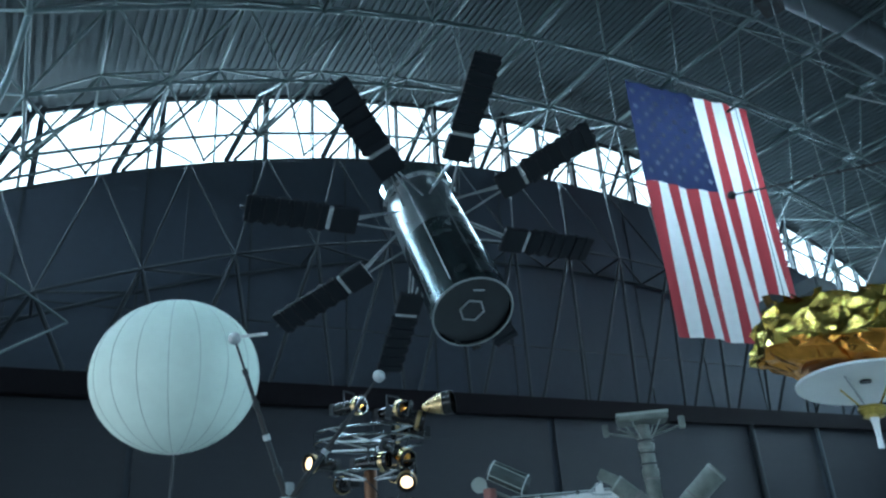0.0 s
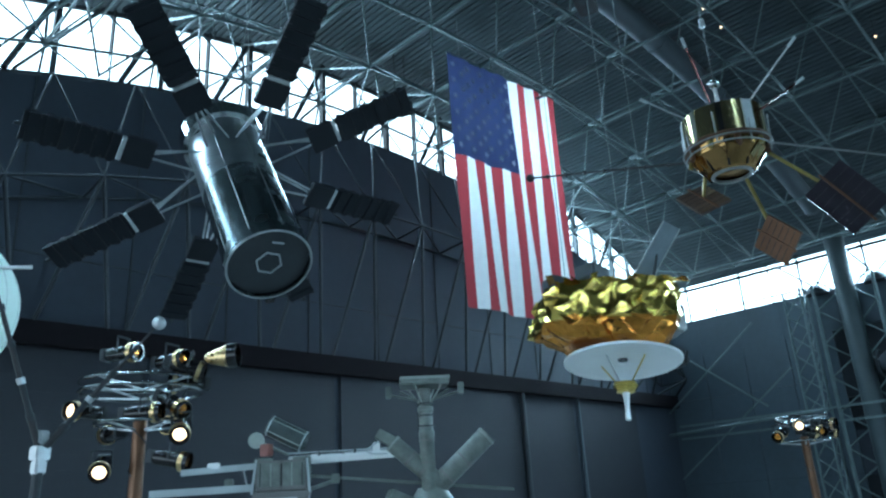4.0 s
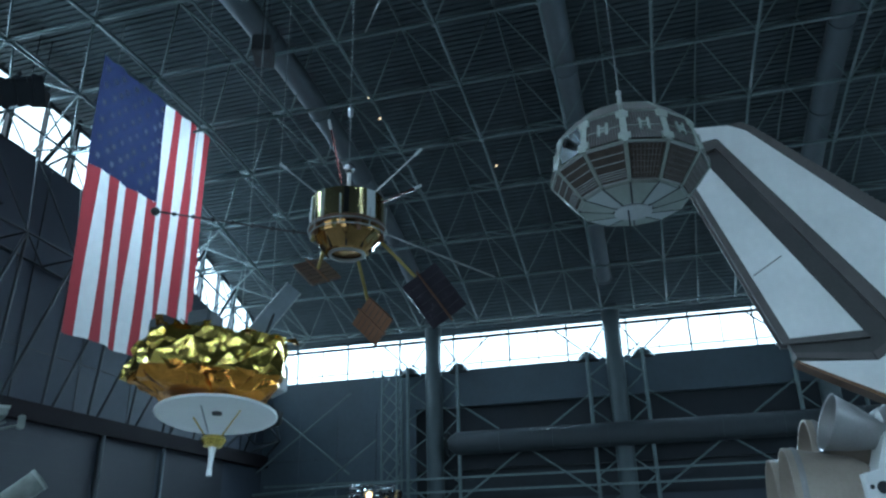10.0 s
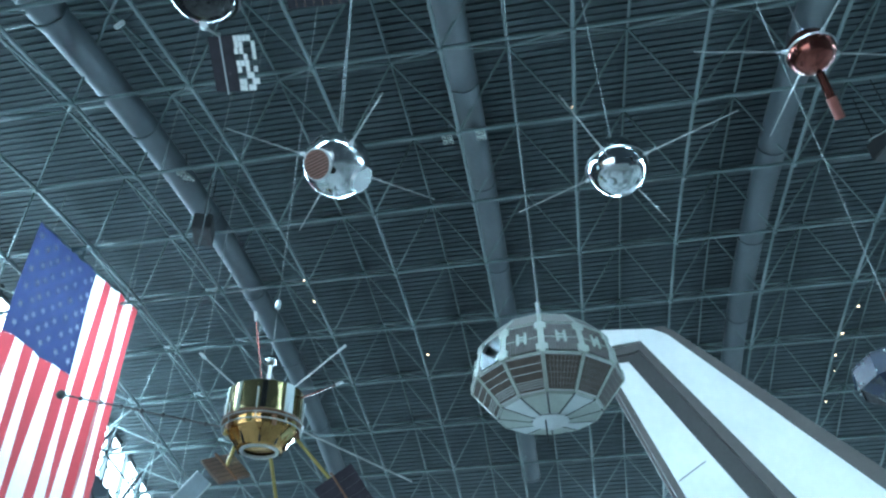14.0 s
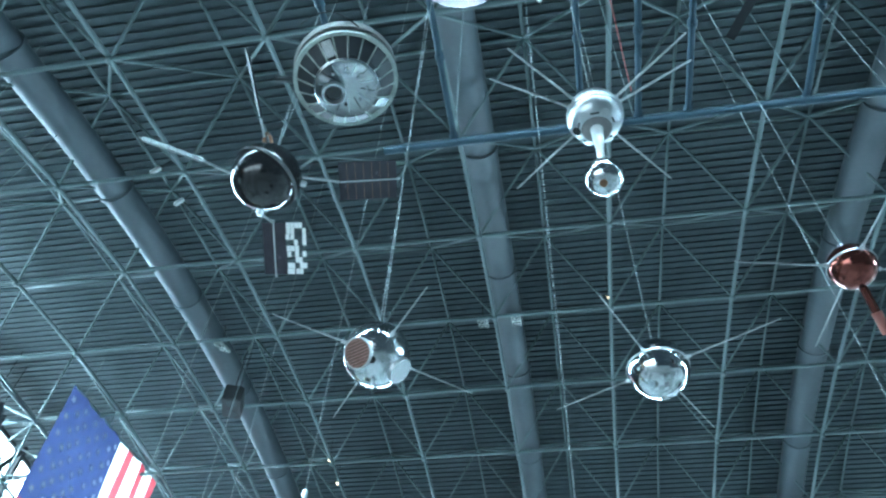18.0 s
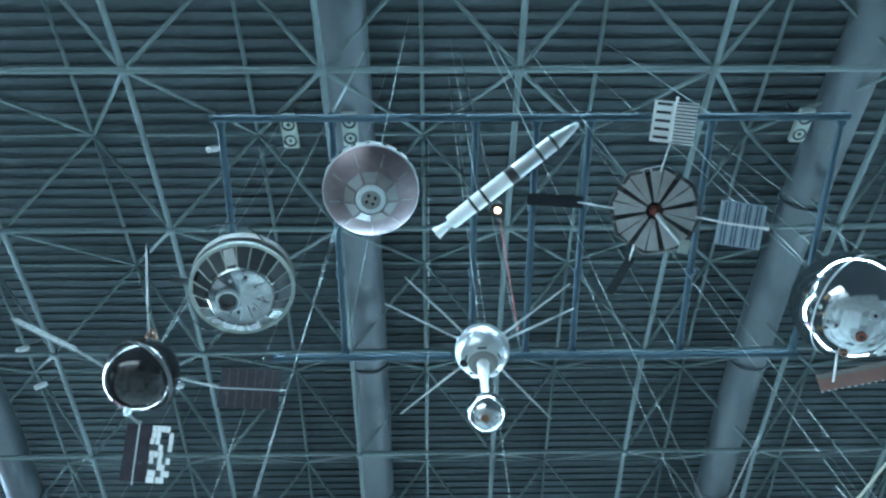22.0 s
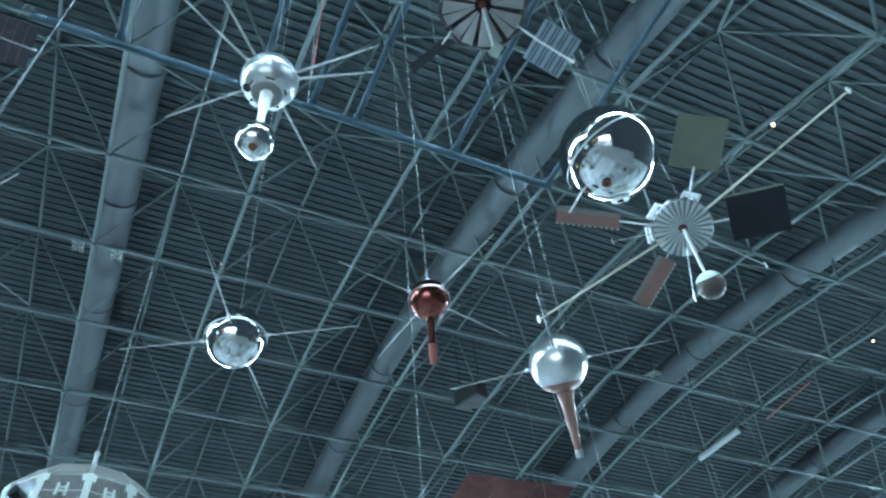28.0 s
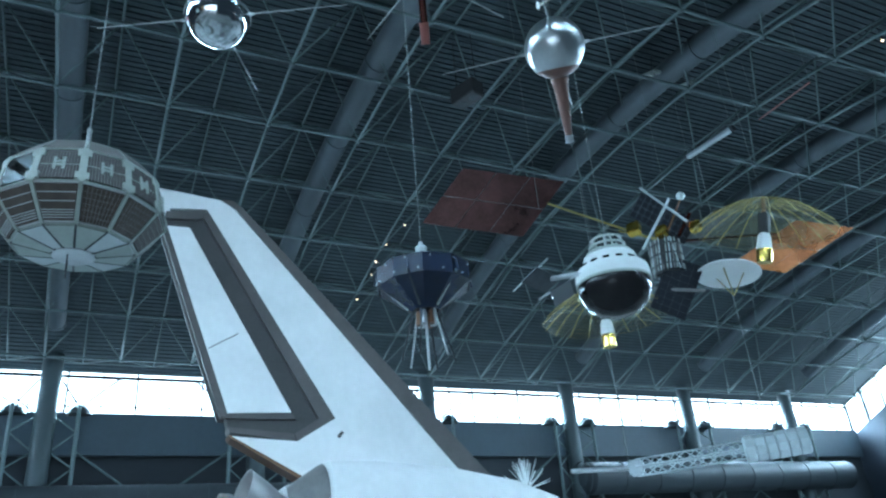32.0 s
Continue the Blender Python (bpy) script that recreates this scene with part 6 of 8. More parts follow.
# relay satellite with two mesh umbrellas and copper panels
def relay_satellite():
    o = Vector((14.2, -14.9, 13.0))
    t = thing("relay_satellite", Matrix.Translation(o), "relay satellite with gold mesh umbrellas and copper solar panels", "satellite")
    inv = Matrix.Translation(-o)

    def umbrella(c, radius, ax, spin):
        c, ax = inv @ Vector(c), Vector(ax).normalized()
        q = Matrix.Translation(c) @ ax.to_track_quat("Z", "Y").to_matrix().to_4x4() @ Matrix.Rotation(radians(spin), 4, "Z")
        n = 18
        bm = B()
        hub = rod(bm, (0, 0, -0.2), (0, 0, 0.42), 0.06, n=12)
        bmesh.ops.transform(bm, matrix=q, verts=hub)
        ant = part("dish_hub", bm, BRONZE, t, smooth=True)
        net_bm = B()
        for k in range(n):
            a = 2 * math.pi * k / n
            bm = B()
            pts = []
            for m in range(6):
                r = 0.28 + (radius - 0.28) * m / 5
                pts.append(Vector((r * math.cos(a), r * math.sin(a), 0.30 - 0.85 * (r / radius) ** 2)))
            for p0, p1 in zip(pts, pts[1:]):
                rod(bm, q @ p0, q @ p1, 0.014, n=5)
            part("umbrella_rib", bm, RIB_GOLD, ant)
            # every gore is a fine net: thin cross wires
            a2 = 2 * math.pi * (k + 1) / n
            for m in range(1, 15):
                r = 0.28 + (radius - 0.28) * m / 14
                z = 0.30 - 0.85 * (r / radius) ** 2
                rod(net_bm, q @ Vector((r * math.cos(a), r * math.sin(a), z)), q @ Vector((r * math.cos(a2), r * math.sin(a2), z)), 0.005, n=4)
            bm = B()
            rows = []
            for m in range(9):
                r = 0.28 + (radius - 0.28) * m / 8
                z = 0.30 - 0.85 * (r / radius) ** 2 - 0.012
                rows.append([bm.verts.new(q @ Vector((r * math.cos(w), r * math.sin(w), z))) for w in (a, a2)])
            for r0, r1 in zip(rows, rows[1:]):
                bm.faces.new((r0[0], r1[0], r1[1], r0[1]))
            part("mesh_gore", bm, MESH_GOLD, ant, smooth=True)
        tagged(part("mesh_net", net_bm, YELLOW, ant), kind="stuff")
        bm = B()
        vs = lathe(bm, [(0.12, -0.62), (0.17, -0.72), (0.20, -1.05), (0.20, -1.10), (0, -1.10)], 16, q)
        part("feed_cone", bm, WHITE, ant, "white feed can", smooth=True)
        bm = B()
        lathe(bm, [(0.205, -1.06), (0.21, -1.09), (0.20, -1.42), (0, -1.42)], 16, q)
        part("feed_foil", bm, GOLD, ant, smooth=True)
        bm = B()
        box(bm, (0, 0, 0), (0.26, 0.26, 0.6), q @ Matrix.Translation((0, 0, -0.35)), 0.03)
        part("feed_box", bm, BLACK_MATT, ant)
        return ant
    umbrella((12.3, -16.1, 13.62), 1.8, (-0.23, -0.08, 1.0), 8)
    umbrella((16.4, -13.5, 12.4), 1.8, (0.0, 0.0, 1.0), 0)
    hexq = Matrix.Translation(inv @ Vector((14.47, -14.44, 13.0)))
    bm = B()
    lathe(bm, [(0, -0.48), (0.36, -0.48), (0.40, -0.42), (0.40, 0.42), (0.36, 0.48), (0, 0.48)], 6, hexq)
    part("bus", bm, BLACK_MATT, t)
    for k in range(30):
        a = 2 * math.pi * k / 30
        lean = 0.22 if k % 5 else -0.3
        bm = B()
        rod(bm, hexq @ Vector((0.44 * math.cos(a), 0.44 * math.sin(a), -0.46)), hexq @ Vector((0.44 * math.cos(a + lean), 0.44 * math.sin(a + lean), 0.46)), 0.017, n=6)
        part("bus_tube", bm, (PALE, GREY_SKIN, EDGE)[k % 3], t)
    for k in range(3):
        bm = B()
        lathe(bm, [(0.445, -0.02), (0.465, -0.02), (0.465, 0.02), (0.445, 0.02)], 20, hexq @ Matrix.Translation((0, 0, 0.3 * (k - 1))))
        part("bus_hoop", bm, DARK, t, smooth=True)
    for c, w in (((14.2, -14.2, 13.65), 0.34), ((13.7, -15.0, 13.7), 0.30), ((14.6, -13.6, 13.86), 0.36)):
        bm = B()
        box(bm, (0, 0, 0), (w, w * 0.8, w), Matrix.Translation(inv @ Vector(c)) @ Matrix.Rotation(0.5, 4, "Z") @ Matrix.Rotation(0.3, 4, "X"), 0.03)
        part("foil_box", bm, GOLD, t)
    # copper-backed solar panels: corner, two sides
    for o0, u, v in (((17.95, -10.2, 17.2), (-1.35, -2.85, -0.75), (1.35, 0.95, -1.45)), ((12.95, -18.2, 14.0), (-1.0, -0.95, -0.6), (1.8, 1.0, -0.75))):
        o0, u, v = inv @ Vector(o0), Vector(u), Vector(v)
        n = u.cross(v).normalized()
        root = hexq.translation
        for i in range(3):
            for j in range(2):
                bm = B()
                c = [o0 + u * ((i + a) / 3) + v * ((j + b) / 2) for a, b in ((0.01, 0.01), (0.99, 0.01), (0.99, 0.99), (0.01, 0.99))]
                lo, hi = [bm.verts.new(p - n * 0.03) for p in c], [bm.verts.new(p + n * 0.03) for p in c]
                bm.faces.new(lo[::-1])
                bm.faces.new(hi)
                for m in range(4):
                    bm.faces.new((lo[m], lo[(m + 1) % 4], hi[(m + 1) % 4], hi[m]))
                # one panel takes the lit copy of the foil, the other the shaded copy
                part("solar_panel", bm, COPPER_SHADED if o0.x > 0 else COPPER_LIT, t)
        bm = B()
        rod(bm, root + Vector((0, 0, 0.5)), o0 + u + v * 0.4 if o0.x > 0 else o0 + v * 0.3, 0.035, n=8)
        part("panel_boom", bm, YELLOW if o0.x > 0 else COPPER, t)
    bm = B()
    lathe(bm, [(0, 0.06), (0.4, 0.04), (0.85, -0.04), (0.86, -0.07), (0.4, 0.0), (0, 0.02)], 32, Matrix.Translation(inv @ Vector((13.7, -15.8, 12.4))) @ Matrix.Rotation(radians(10), 4, "X"))
    part("small_dish", bm, WHITE, t, "white round dish", smooth=True)
    for k in range(3):
        a = 2 * math.pi * k / 3
        c = inv @ Vector((13.7, -15.8, 12.4))
        bm = B()
        rod(bm, c + Vector((0.45 * math.cos(a), 0.45 * math.sin(a), 0)), c + Vector((0, 0, -0.7)), 0.018, n=6)
        part("dish_strut", bm, YELLOW, t)
    for a, b, r, m in (((13.92, -13.48, 14.80), (13.55, -14.58, 13.71), 0.035, PALE), ((13.57, -14.13, 14.38), (14.62, -13.79, 13.26), 0.04, PALE), ((14.3, -14.3, 13.4), (13.6, -14.6, 14.5), 0.03, BRONZE), ((14.3, -14.1, 13.5), (14.9, -13.3, 13.9), 0.03, YELLOW), ((14.0, -14.6, 13.5), (13.7, -14.9, 14.1), 0.05, COPPER)):
        bm = B()
        rod(bm, inv @ Vector(a), inv @ Vector(b), r, n=8)
        part("boom", bm, m, t)
    bm = B()
    ball(bm, inv @ Vector((13.6, -14.6, 14.55)), 0.12, 14, 10)
    part("sensor_head", bm, PALE, t, smooth=True)
    # two dark panels of cells with a pale crossbar: centre, long side, short side, cells along
    for c, u, v, k in (((14.40, -14.51, 12.10), (0.72, 0.40, -1.32), (-0.24, -0.91, -0.37), 8), ((14.10, -14.26, 14.05), (-0.37, -1.44, -0.87), (0.42, 0.24, -0.59), 10)):
        c, u, v = inv @ Vector(c), Vector(u), Vector(v)
        w, h = u.length, v.length
        u.normalize()
        v = (v - u * v.dot(u)).normalized()
        m3 = Matrix.Translation(c) @ Matrix((u, v, u.cross(v))).transposed().to_4x4()
        bm = B()
        box(bm, (0, 0, 0), (w, h, 0.05), m3, 0.006)
        pad = part("dark_panel", bm, PADDLE, t)
        for f in range(1, k):
            bm = B()
            box(bm, (0, 0, 0), (0.012, h * 0.98, 0.058), m3 @ Matrix.Translation((w * (f / k - 0.5), 0, 0)))
            part("cell_joint", bm, DIM_CELL if k > 8 else BLACK_MATT, pad)
        for f in range(1, 4):
            bm = B()
            box(bm, (0, 0, 0), (w * 0.98, 0.012, 0.060), m3 @ Matrix.Translation((0, h * (f / 4 - 0.5), 0)))
            part("cell_joint", bm, DIM_CELL if k > 8 else BLACK_MATT, pad)
    bm = B()
    rod(bm, inv @ Vector((14.75, -14.0, 12.15)), inv @ Vector((14.0, -15.1, 11.9)), 0.05, n=8)
    part("panel_bar", bm, GREY_SKIN, t)
    for e in ((14.3, -14.8, 13.6), (12.3, -16.2, 14.2), (16.4, -13.5, 13.0), (17.0, -12.2, 15.6)):
        cable(t, roof(e[0], -0.02), inv @ Vector(e), 0.007)


# copper foil with bright light put into its colour
COPPER_LIT = mat("lit_copper_foil", (0.55, 0.24, 0.11), 0.28, 0.95, 0.5, 1.2, 0.7, 3)
MESH_GOLD = mat("gold_mesh_cloth", (0.30, 0.29, 0.16), 0.5, 0.3, 0.3, 6.0)
nt = MESH_GOLD.node_tree
clear, blend = nt.nodes.new("ShaderNodeBsdfTransparent"), nt.nodes.new("ShaderNodeMixShader")
blend.inputs[0].default_value = 0.74
nt.links.new(nt.nodes["Principled BSDF"].outputs[0], blend.inputs[1])
nt.links.new(clear.outputs[0], blend.inputs[2])
nt.links.new(blend.outputs[0], nt.nodes["Material Output"].inputs["Surface"])
# the same copper foil with shade put into its colour
COPPER_SHADED = mat("shaded_copper_foil", (0.062, 0.029, 0.027), 0.30, 0.75, 0.8, 1.2, 0.9, 16)
relay_satellite()


# ---- large spacecraft toward the end wall ----
def telescope():
    """A bright cylinder with eight radial paddles round its far end."""
    front, back = Vector((7.84, 12.65, 9.78)), Vector((8.18, 15.47, 13.84))
    d = back - front
    L = d.length
    m = Matrix.Translation(front) @ d.to_track_quat("Z", "Y").to_matrix().to_4x4()
    t = thing("paddle_telescope", m, "shiny cylindrical telescope spacecraft with eight dark paddles", "spacecraft")
    R = 0.86
    bm = B()
    lathe(bm, [(R - 0.03, 0.0), (R + 0.02, 0.0), (R + 0.02, 0.07), (R, 0.08), (R, L * 0.52)], 48)
    part("front_barrel", bm, mat("dark_mirror", (0.17, 0.20, 0.21), 0.26, 1.0, 0.3, 2.0), t, "glossy dark front barrel", smooth=True)
    bm = B()
    lathe(bm, [(R, L * 0.52), (R + 0.006, L * 0.53), (R + 0.006, L * 0.93), (R * 0.98, L * 0.94)], 48)
    part("rear_barrel", bm, mat("grey_mirror", (0.34, 0.37, 0.38), 0.3, 1.0, 0.3, 2.0), t, smooth=True)
    bm = B()
    lathe(bm, [(R * 1.0, L * 0.93), (R * 1.14, L * 0.94), (R * 1.16, L * 1.03), (R * 1.05, L * 1.05), (0, L * 1.05)], 48)
    part("collar", bm, CHROME, t, smooth=True)
    bm = B()
    lathe(bm, [(0, 0.10), (R - 0.02, 0.10)], 48)
    part("end_plate", bm, DARK, t)
    bm = B()
    lathe(bm, [(R - 0.02, -0.015), (R + 0.02, -0.015), (R + 0.02, 0.02), (R - 0.02, 0.02)], 48)
    part("front_ring", bm, ROD_METAL, t, smooth=True)
    bm = B()
    for k in range(6):
        a, b = 2 * math.pi * k / 6, 2 * math.pi * (k + 1) / 6
        rod(bm, (0.27 * math.cos(a), 0.27 * math.sin(a), 0.07), (0.27 * math.cos(b), 0.27 * math.sin(b), 0.07), 0.02, n=6)
    part("hexagon_frame", bm, ALU, t)
    bm = B()
    rod(bm, (-0.12, 0.52, 0.07), (0.12, 0.50, 0.07), 0.02, n=6)
    part("handle", bm, SATIN, t)
    for k in range(8):
        a = 2 * math.pi * k / 8
        bm = B()
        lathe(bm, [(0.012, L * 0.05), (0.012, L * 0.93)], 6, Matrix.Rotation(a, 4, "Z") @ Matrix.Translation((R + 0.008, 0, 0)))
        part("seam_rod", bm, CHROME if k == 3 else SATIN, t)
    # paddles: the turn of the first one follows the picture's upright
    up = (m.to_3x3().inverted() @ Vector((0, 0, 1)))
    a0 = math.atan2(up.y, up.x) + radians(1)
    for k in range(8):
        rot = Matrix.Translation((0, 0, L * 0.68)) @ Matrix.Rotation(a0 + 2 * math.pi * k / 8, 4, "Z")
        arm = None
        for dy in (-0.13, 0.0, 0.13):
            bm = B()
            vs = rod(bm, (0.85, dy * 2.0, 0.25 if dy else 0.7), (2.0, dy * 0.6, 0), 0.026, n=6)
            bmesh.ops.transform(bm, matrix=rot, verts=vs)
            part("paddle_strut", bm, SATIN, t)
        bm = B()
        box(bm, (0, 0, 0), (0.62, 0.66, 0.16), rot @ Matrix.Translation((2.2, 0, 0)), 0.02)
        part("inner_paddle", bm, PADDLE, t)
        bm = B()
        box(bm, (0, 0, 0), (0.08, 0.55, 0.10), rot @ Matrix.Translation((2.55, 0, 0)))
        part("hinge", bm, ALU, t)
        bm = B()
        box(bm, (0, 0, 0), (1.85, 0.66, 0.09), rot @ Matrix.Translation((3.53, 0, 0)), 0.015)
        pad = part("paddle", bm, PADDLE, t)
        for j in range(6):
            bm = B()
            box(bm, (0, 0, 0), (0.13, 0.69, 0.17), rot @ Matrix.Translation((2.74 + 0.31 * j, 0, 0)), 0.012)
            part("paddle_rib", bm, PADDLE, pad)
        for j in range(6):
            for s in (-1, 1):
                bm = B()
                box(bm, (0, 0, 0), (0.025, 0.09, 0.02), rot @ Matrix.Translation((2.90 + 0.31 * j, 0.30 * s, -0.05)))
                part("paddle_clip", bm, DARK, pad)
        bm = B()
        vs = rod(bm, (4.42, 0, 0), (4.56, 0, 0), 0.04, n=8)
        bmesh.ops.transform(bm, matrix=rot, verts=vs)
        part("paddle_tip", bm, DARK, pad)
    bm = B()
    box(bm, (0, 0, 0), (0.34, 0.2, 0.2), Matrix.Translation((0, 0, 0.25)) @ Matrix.Rotation(a0 + math.pi * 0.86, 4, "Z") @ Matrix.Translation((R + 0.16, 0, 0)), 0.02)
    part("sensor_box", bm, BLACK, t)
    for z, s in ((L * 0.2, 0.7), (L * 0.95, 0.9)):
        p = m @ Vector((0, 0, z))
        for dx in (-s, s):
            cable(t, 0, (0, 0, z) if dx < 0 else (0, 0, z + 0.05), 0.008, to=(p.x + dx * 1.6, p.y, roof(p.x + dx * 1.6, -0.02)))


telescope()


def gold_spacecraft():
    """A foil-wrapped body over a white dish that looks down."""
    t = thing("foil_spacecraft", pose(11.92, 7.39, 7.33, -7, 6, -32), "gold foil covered spacecraft over a white round dish", "spacecraft")
    bm = B()
    lathe(bm, [(0, -0.02), (0.5, -0.03), (1.03, -0.09), (1.05, -0.075), (1.05, -0.05), (0.6, 0.05), (0.25, 0.12), (0, 0.14)], 56)
    part("dish", bm, WHITE, t, "white high-gain dish", smooth=True)
    bm = B()
    disc(bm, (0, 0, -0.035), 0.09, 0.03, (0, 0, 1), 20)
    part("dish_port", bm, BLACK, t)
    for k in range(4):
        a = 2 * math.pi * k / 4 + 0.5
        bm = B()
        rod(bm, (0.48 * math.cos(a), 0.48 * math.sin(a), -0.04), (0.12 * math.cos(a), 0.12 * math.sin(a), -0.50), 0.016, n=6)
        part("feed_strut", bm, GOLD if k % 2 else ALU, t)
    bm = B()
    lathe(bm, [(0, -0.46), (0.20, -0.47), (0.22, -0.52), (0.16, -0.62), (0.08, -0.64), (0, -0.64)], 22)
    part("feed_cup", bm, GOLD, t, smooth=True)
    bm = B()
    lathe(bm, [(0.07, -0.62), (0.05, -0.75), (0.035, -0.98), (0.045, -1.0), (0.045, -1.12), (0, -1.12)], 14)
    part("feed_rod", bm, WHITE, t, smooth=True)
    # crumpled foil body: a flat-sided slab that rises to one end, over a curved skirt
    outline = [(-1.66, -0.40), (-1.48, -0.78), (0.72, -0.88), (1.0, -0.5), (1.0, 0.55), (0.65, 0.85), (-1.0, 0.85), (-1.6, 0.45)]
    pts = []
    for i in range(len(outline)):
        a, b = Vector(outline[i]), Vector(outline[(i + 1) % len(outline)])
        seg = max(2, int((b - a).length / 0.21))
        pts += [a.lerp(b, k / seg) for k in range(seg)]
    rng = random.Random(4)
    for name, nz, material in (("foil_skirt", 3, AMBER), ("foil_body", 4, GOLD)):
        bm = B()
        rings = []
        n = len(pts)
        for j in range(nz + 1):
            f = j / nz
            ring = []
            for q in pts:
                q = q + Vector((rng.uniform(-0.07, 0.07), 0)) if 0 < j < nz else q
                if name == "foil_body":
                    z = 0.52 + 0.11 * q.x + (0.76 + 0.05 * q.x) * f
                    w, d = q * (1.0 - 0.04 * f * f), rng.uniform(-0.13, 0.06)
                else:
                    z = 0.14 + (0.40 + 0.11 * q.x) * f
                    w, d = q * (0.66 + 0.32 * math.sin(f * math.pi / 2)), rng.uniform(-0.05, 0.03)
                dz = rng.uniform(-0.09, 0.09) if 0 < j < nz else rng.uniform(-0.03, 0.03)
                out = q.normalized() * d
                ring.append(bm.verts.new((w.x + out.x, w.y + out.y, z + dz)))
            rings.append(ring)
        for a, b in zip(rings, rings[1:]):
            for k in range(n):
                k2 = (k + 1) % n
                if rng.random() < 0.6:
                    bm.faces.new((a[k], a[k2], b[k2]))
                    bm.faces.new((a[k], b[k2], b[k]))
                else:
                    bm.faces.new((a[k], a[k2], b[k]))
                    bm.faces.new((a[k2], b[k2], b[k]))
        bm.faces.new(rings[-1])
        bm.faces.new(rings[0][::-1])
        # small creases inside the large folds
        bmesh.ops.triangulate(bm, faces=bm.faces)
        for off in (0.012,):
            bmesh.ops.subdivide_edges(bm, edges=bm.edges, cuts=1, use_grid_fill=True)
            for v in bm.verts:
                v.co += Vector((rng.uniform(-off, off), rng.uniform(-off, off), rng.uniform(-off, off)))
        bmesh.ops.recalc_face_normals(bm, faces=bm.faces)
        part(name, bm, material, t)
    rng = random.Random(11)
    for k in range(16):
        # loose foil flaps along the upper edge and the two ends
        bm = B()
        x = -1.65 + 0.175 * k
        c = Vector((x, -0.72 + rng.uniform(-0.06, 0.06), 1.26 + 0.16 * x + rng.uniform(-0.04, 0.05)))
        v = [bm.verts.new(c + Vector((rng.uniform(-0.16, 0.16), rng.uniform(-0.12, 0.05), rng.uniform(-0.12, 0.09)))) for _ in range(5)]
        for q in range(1, 4):
            bm.faces.new((v[0], v[q], v[q + 1]))
        bmesh.ops.solidify(bm, geom=bm.faces, thickness=0.008)
        part("foil_flap", bm, GOLD if k % 3 else BRONZE_FOIL, t)
    for c, s, m, rz in (((-1.15, 0.1, 1.35), (0.42, 0.4, 0.25), DARK, 10), ((-0.55, -0.2, 1.5), (0.5, 0.45, 0.3), DARK, 30), ((0.45, 0.0, 1.45), (0.55, 0.5, 0.3), GOLD, 20), ((1.02, -0.2, 0.75), (0.2, 0.5, 0.5), ALU, 0)):
        bm = B()
        box(bm, c, s, Matrix.Rotation(radians(rz), 4, "Z"), 0.03)
        part("instrument_box", bm, m, t)
    # flat slab that leans up from the body toward the deck side
    lo, hi = Vector((12.05, 6.83, 8.72)), Vector((12.13, 6.14, 9.56))
    u = (hi - lo).normalized()
    v = u.cross(Vector((-0.75, -0.55, -0.36))).normalized()
    lean = t.matrix_world.inverted() @ Matrix.Translation((lo + hi) / 2) @ Matrix((v, u, v.cross(u))).transposed().to_4x4()
    bm = B()
    box(bm, (0, 0, 0), (0.34, 1.10, 0.05), lean, 0.008)
    slab = part("side_slab", bm, SLAB_GREY, t, "pale blue-grey flat slab")
    for k in (-1, 1):
        bm = B()
        box(bm, (0, 0, 0), (0.02, 1.10, 0.06), lean @ Matrix.Translation((0.16 * k, 0, 0)))
        part("slab_edge", bm, ROD_METAL, slab)
    bm = B()
    rod(bm, t.matrix_world.inverted() @ Vector((12.1, 6.75, 8.4)), t.matrix_world.inverted() @ Vector((12.1, 6.5, 9.1)), 0.03, n=8)
    part("slab_stay", bm, DARK, t)
    for k in range(7):
        bm = B()
        box(bm, (0.95 + 0.06 * k, 0.2, 0.28 - 0.02 * k), (0.02, 0.36, 0.26), Matrix.Rotation(radians(12), 4, "Y"))
        part("cooling_fin", bm, BLACK_MATT, t)
    bm = B()
    rod(bm, (0.8, 0.2, 0.32), (1.4, 0.2, 0.14), 0.09, n=14)
    part("power_cylinder", bm, BLACK_MATT, t, smooth=True)
    for e in ((-1.0, 0, 1.3), (1.0, 0.2, 1.3), (0, -0.5, 1.3)):
        p = t.matrix_world @ Vector(e)
        cable(t, roof(p.x, -0.02), e, 0.008, to=(p.x, p.y, roof(p.x, -0.02)))


gold_spacecraft()


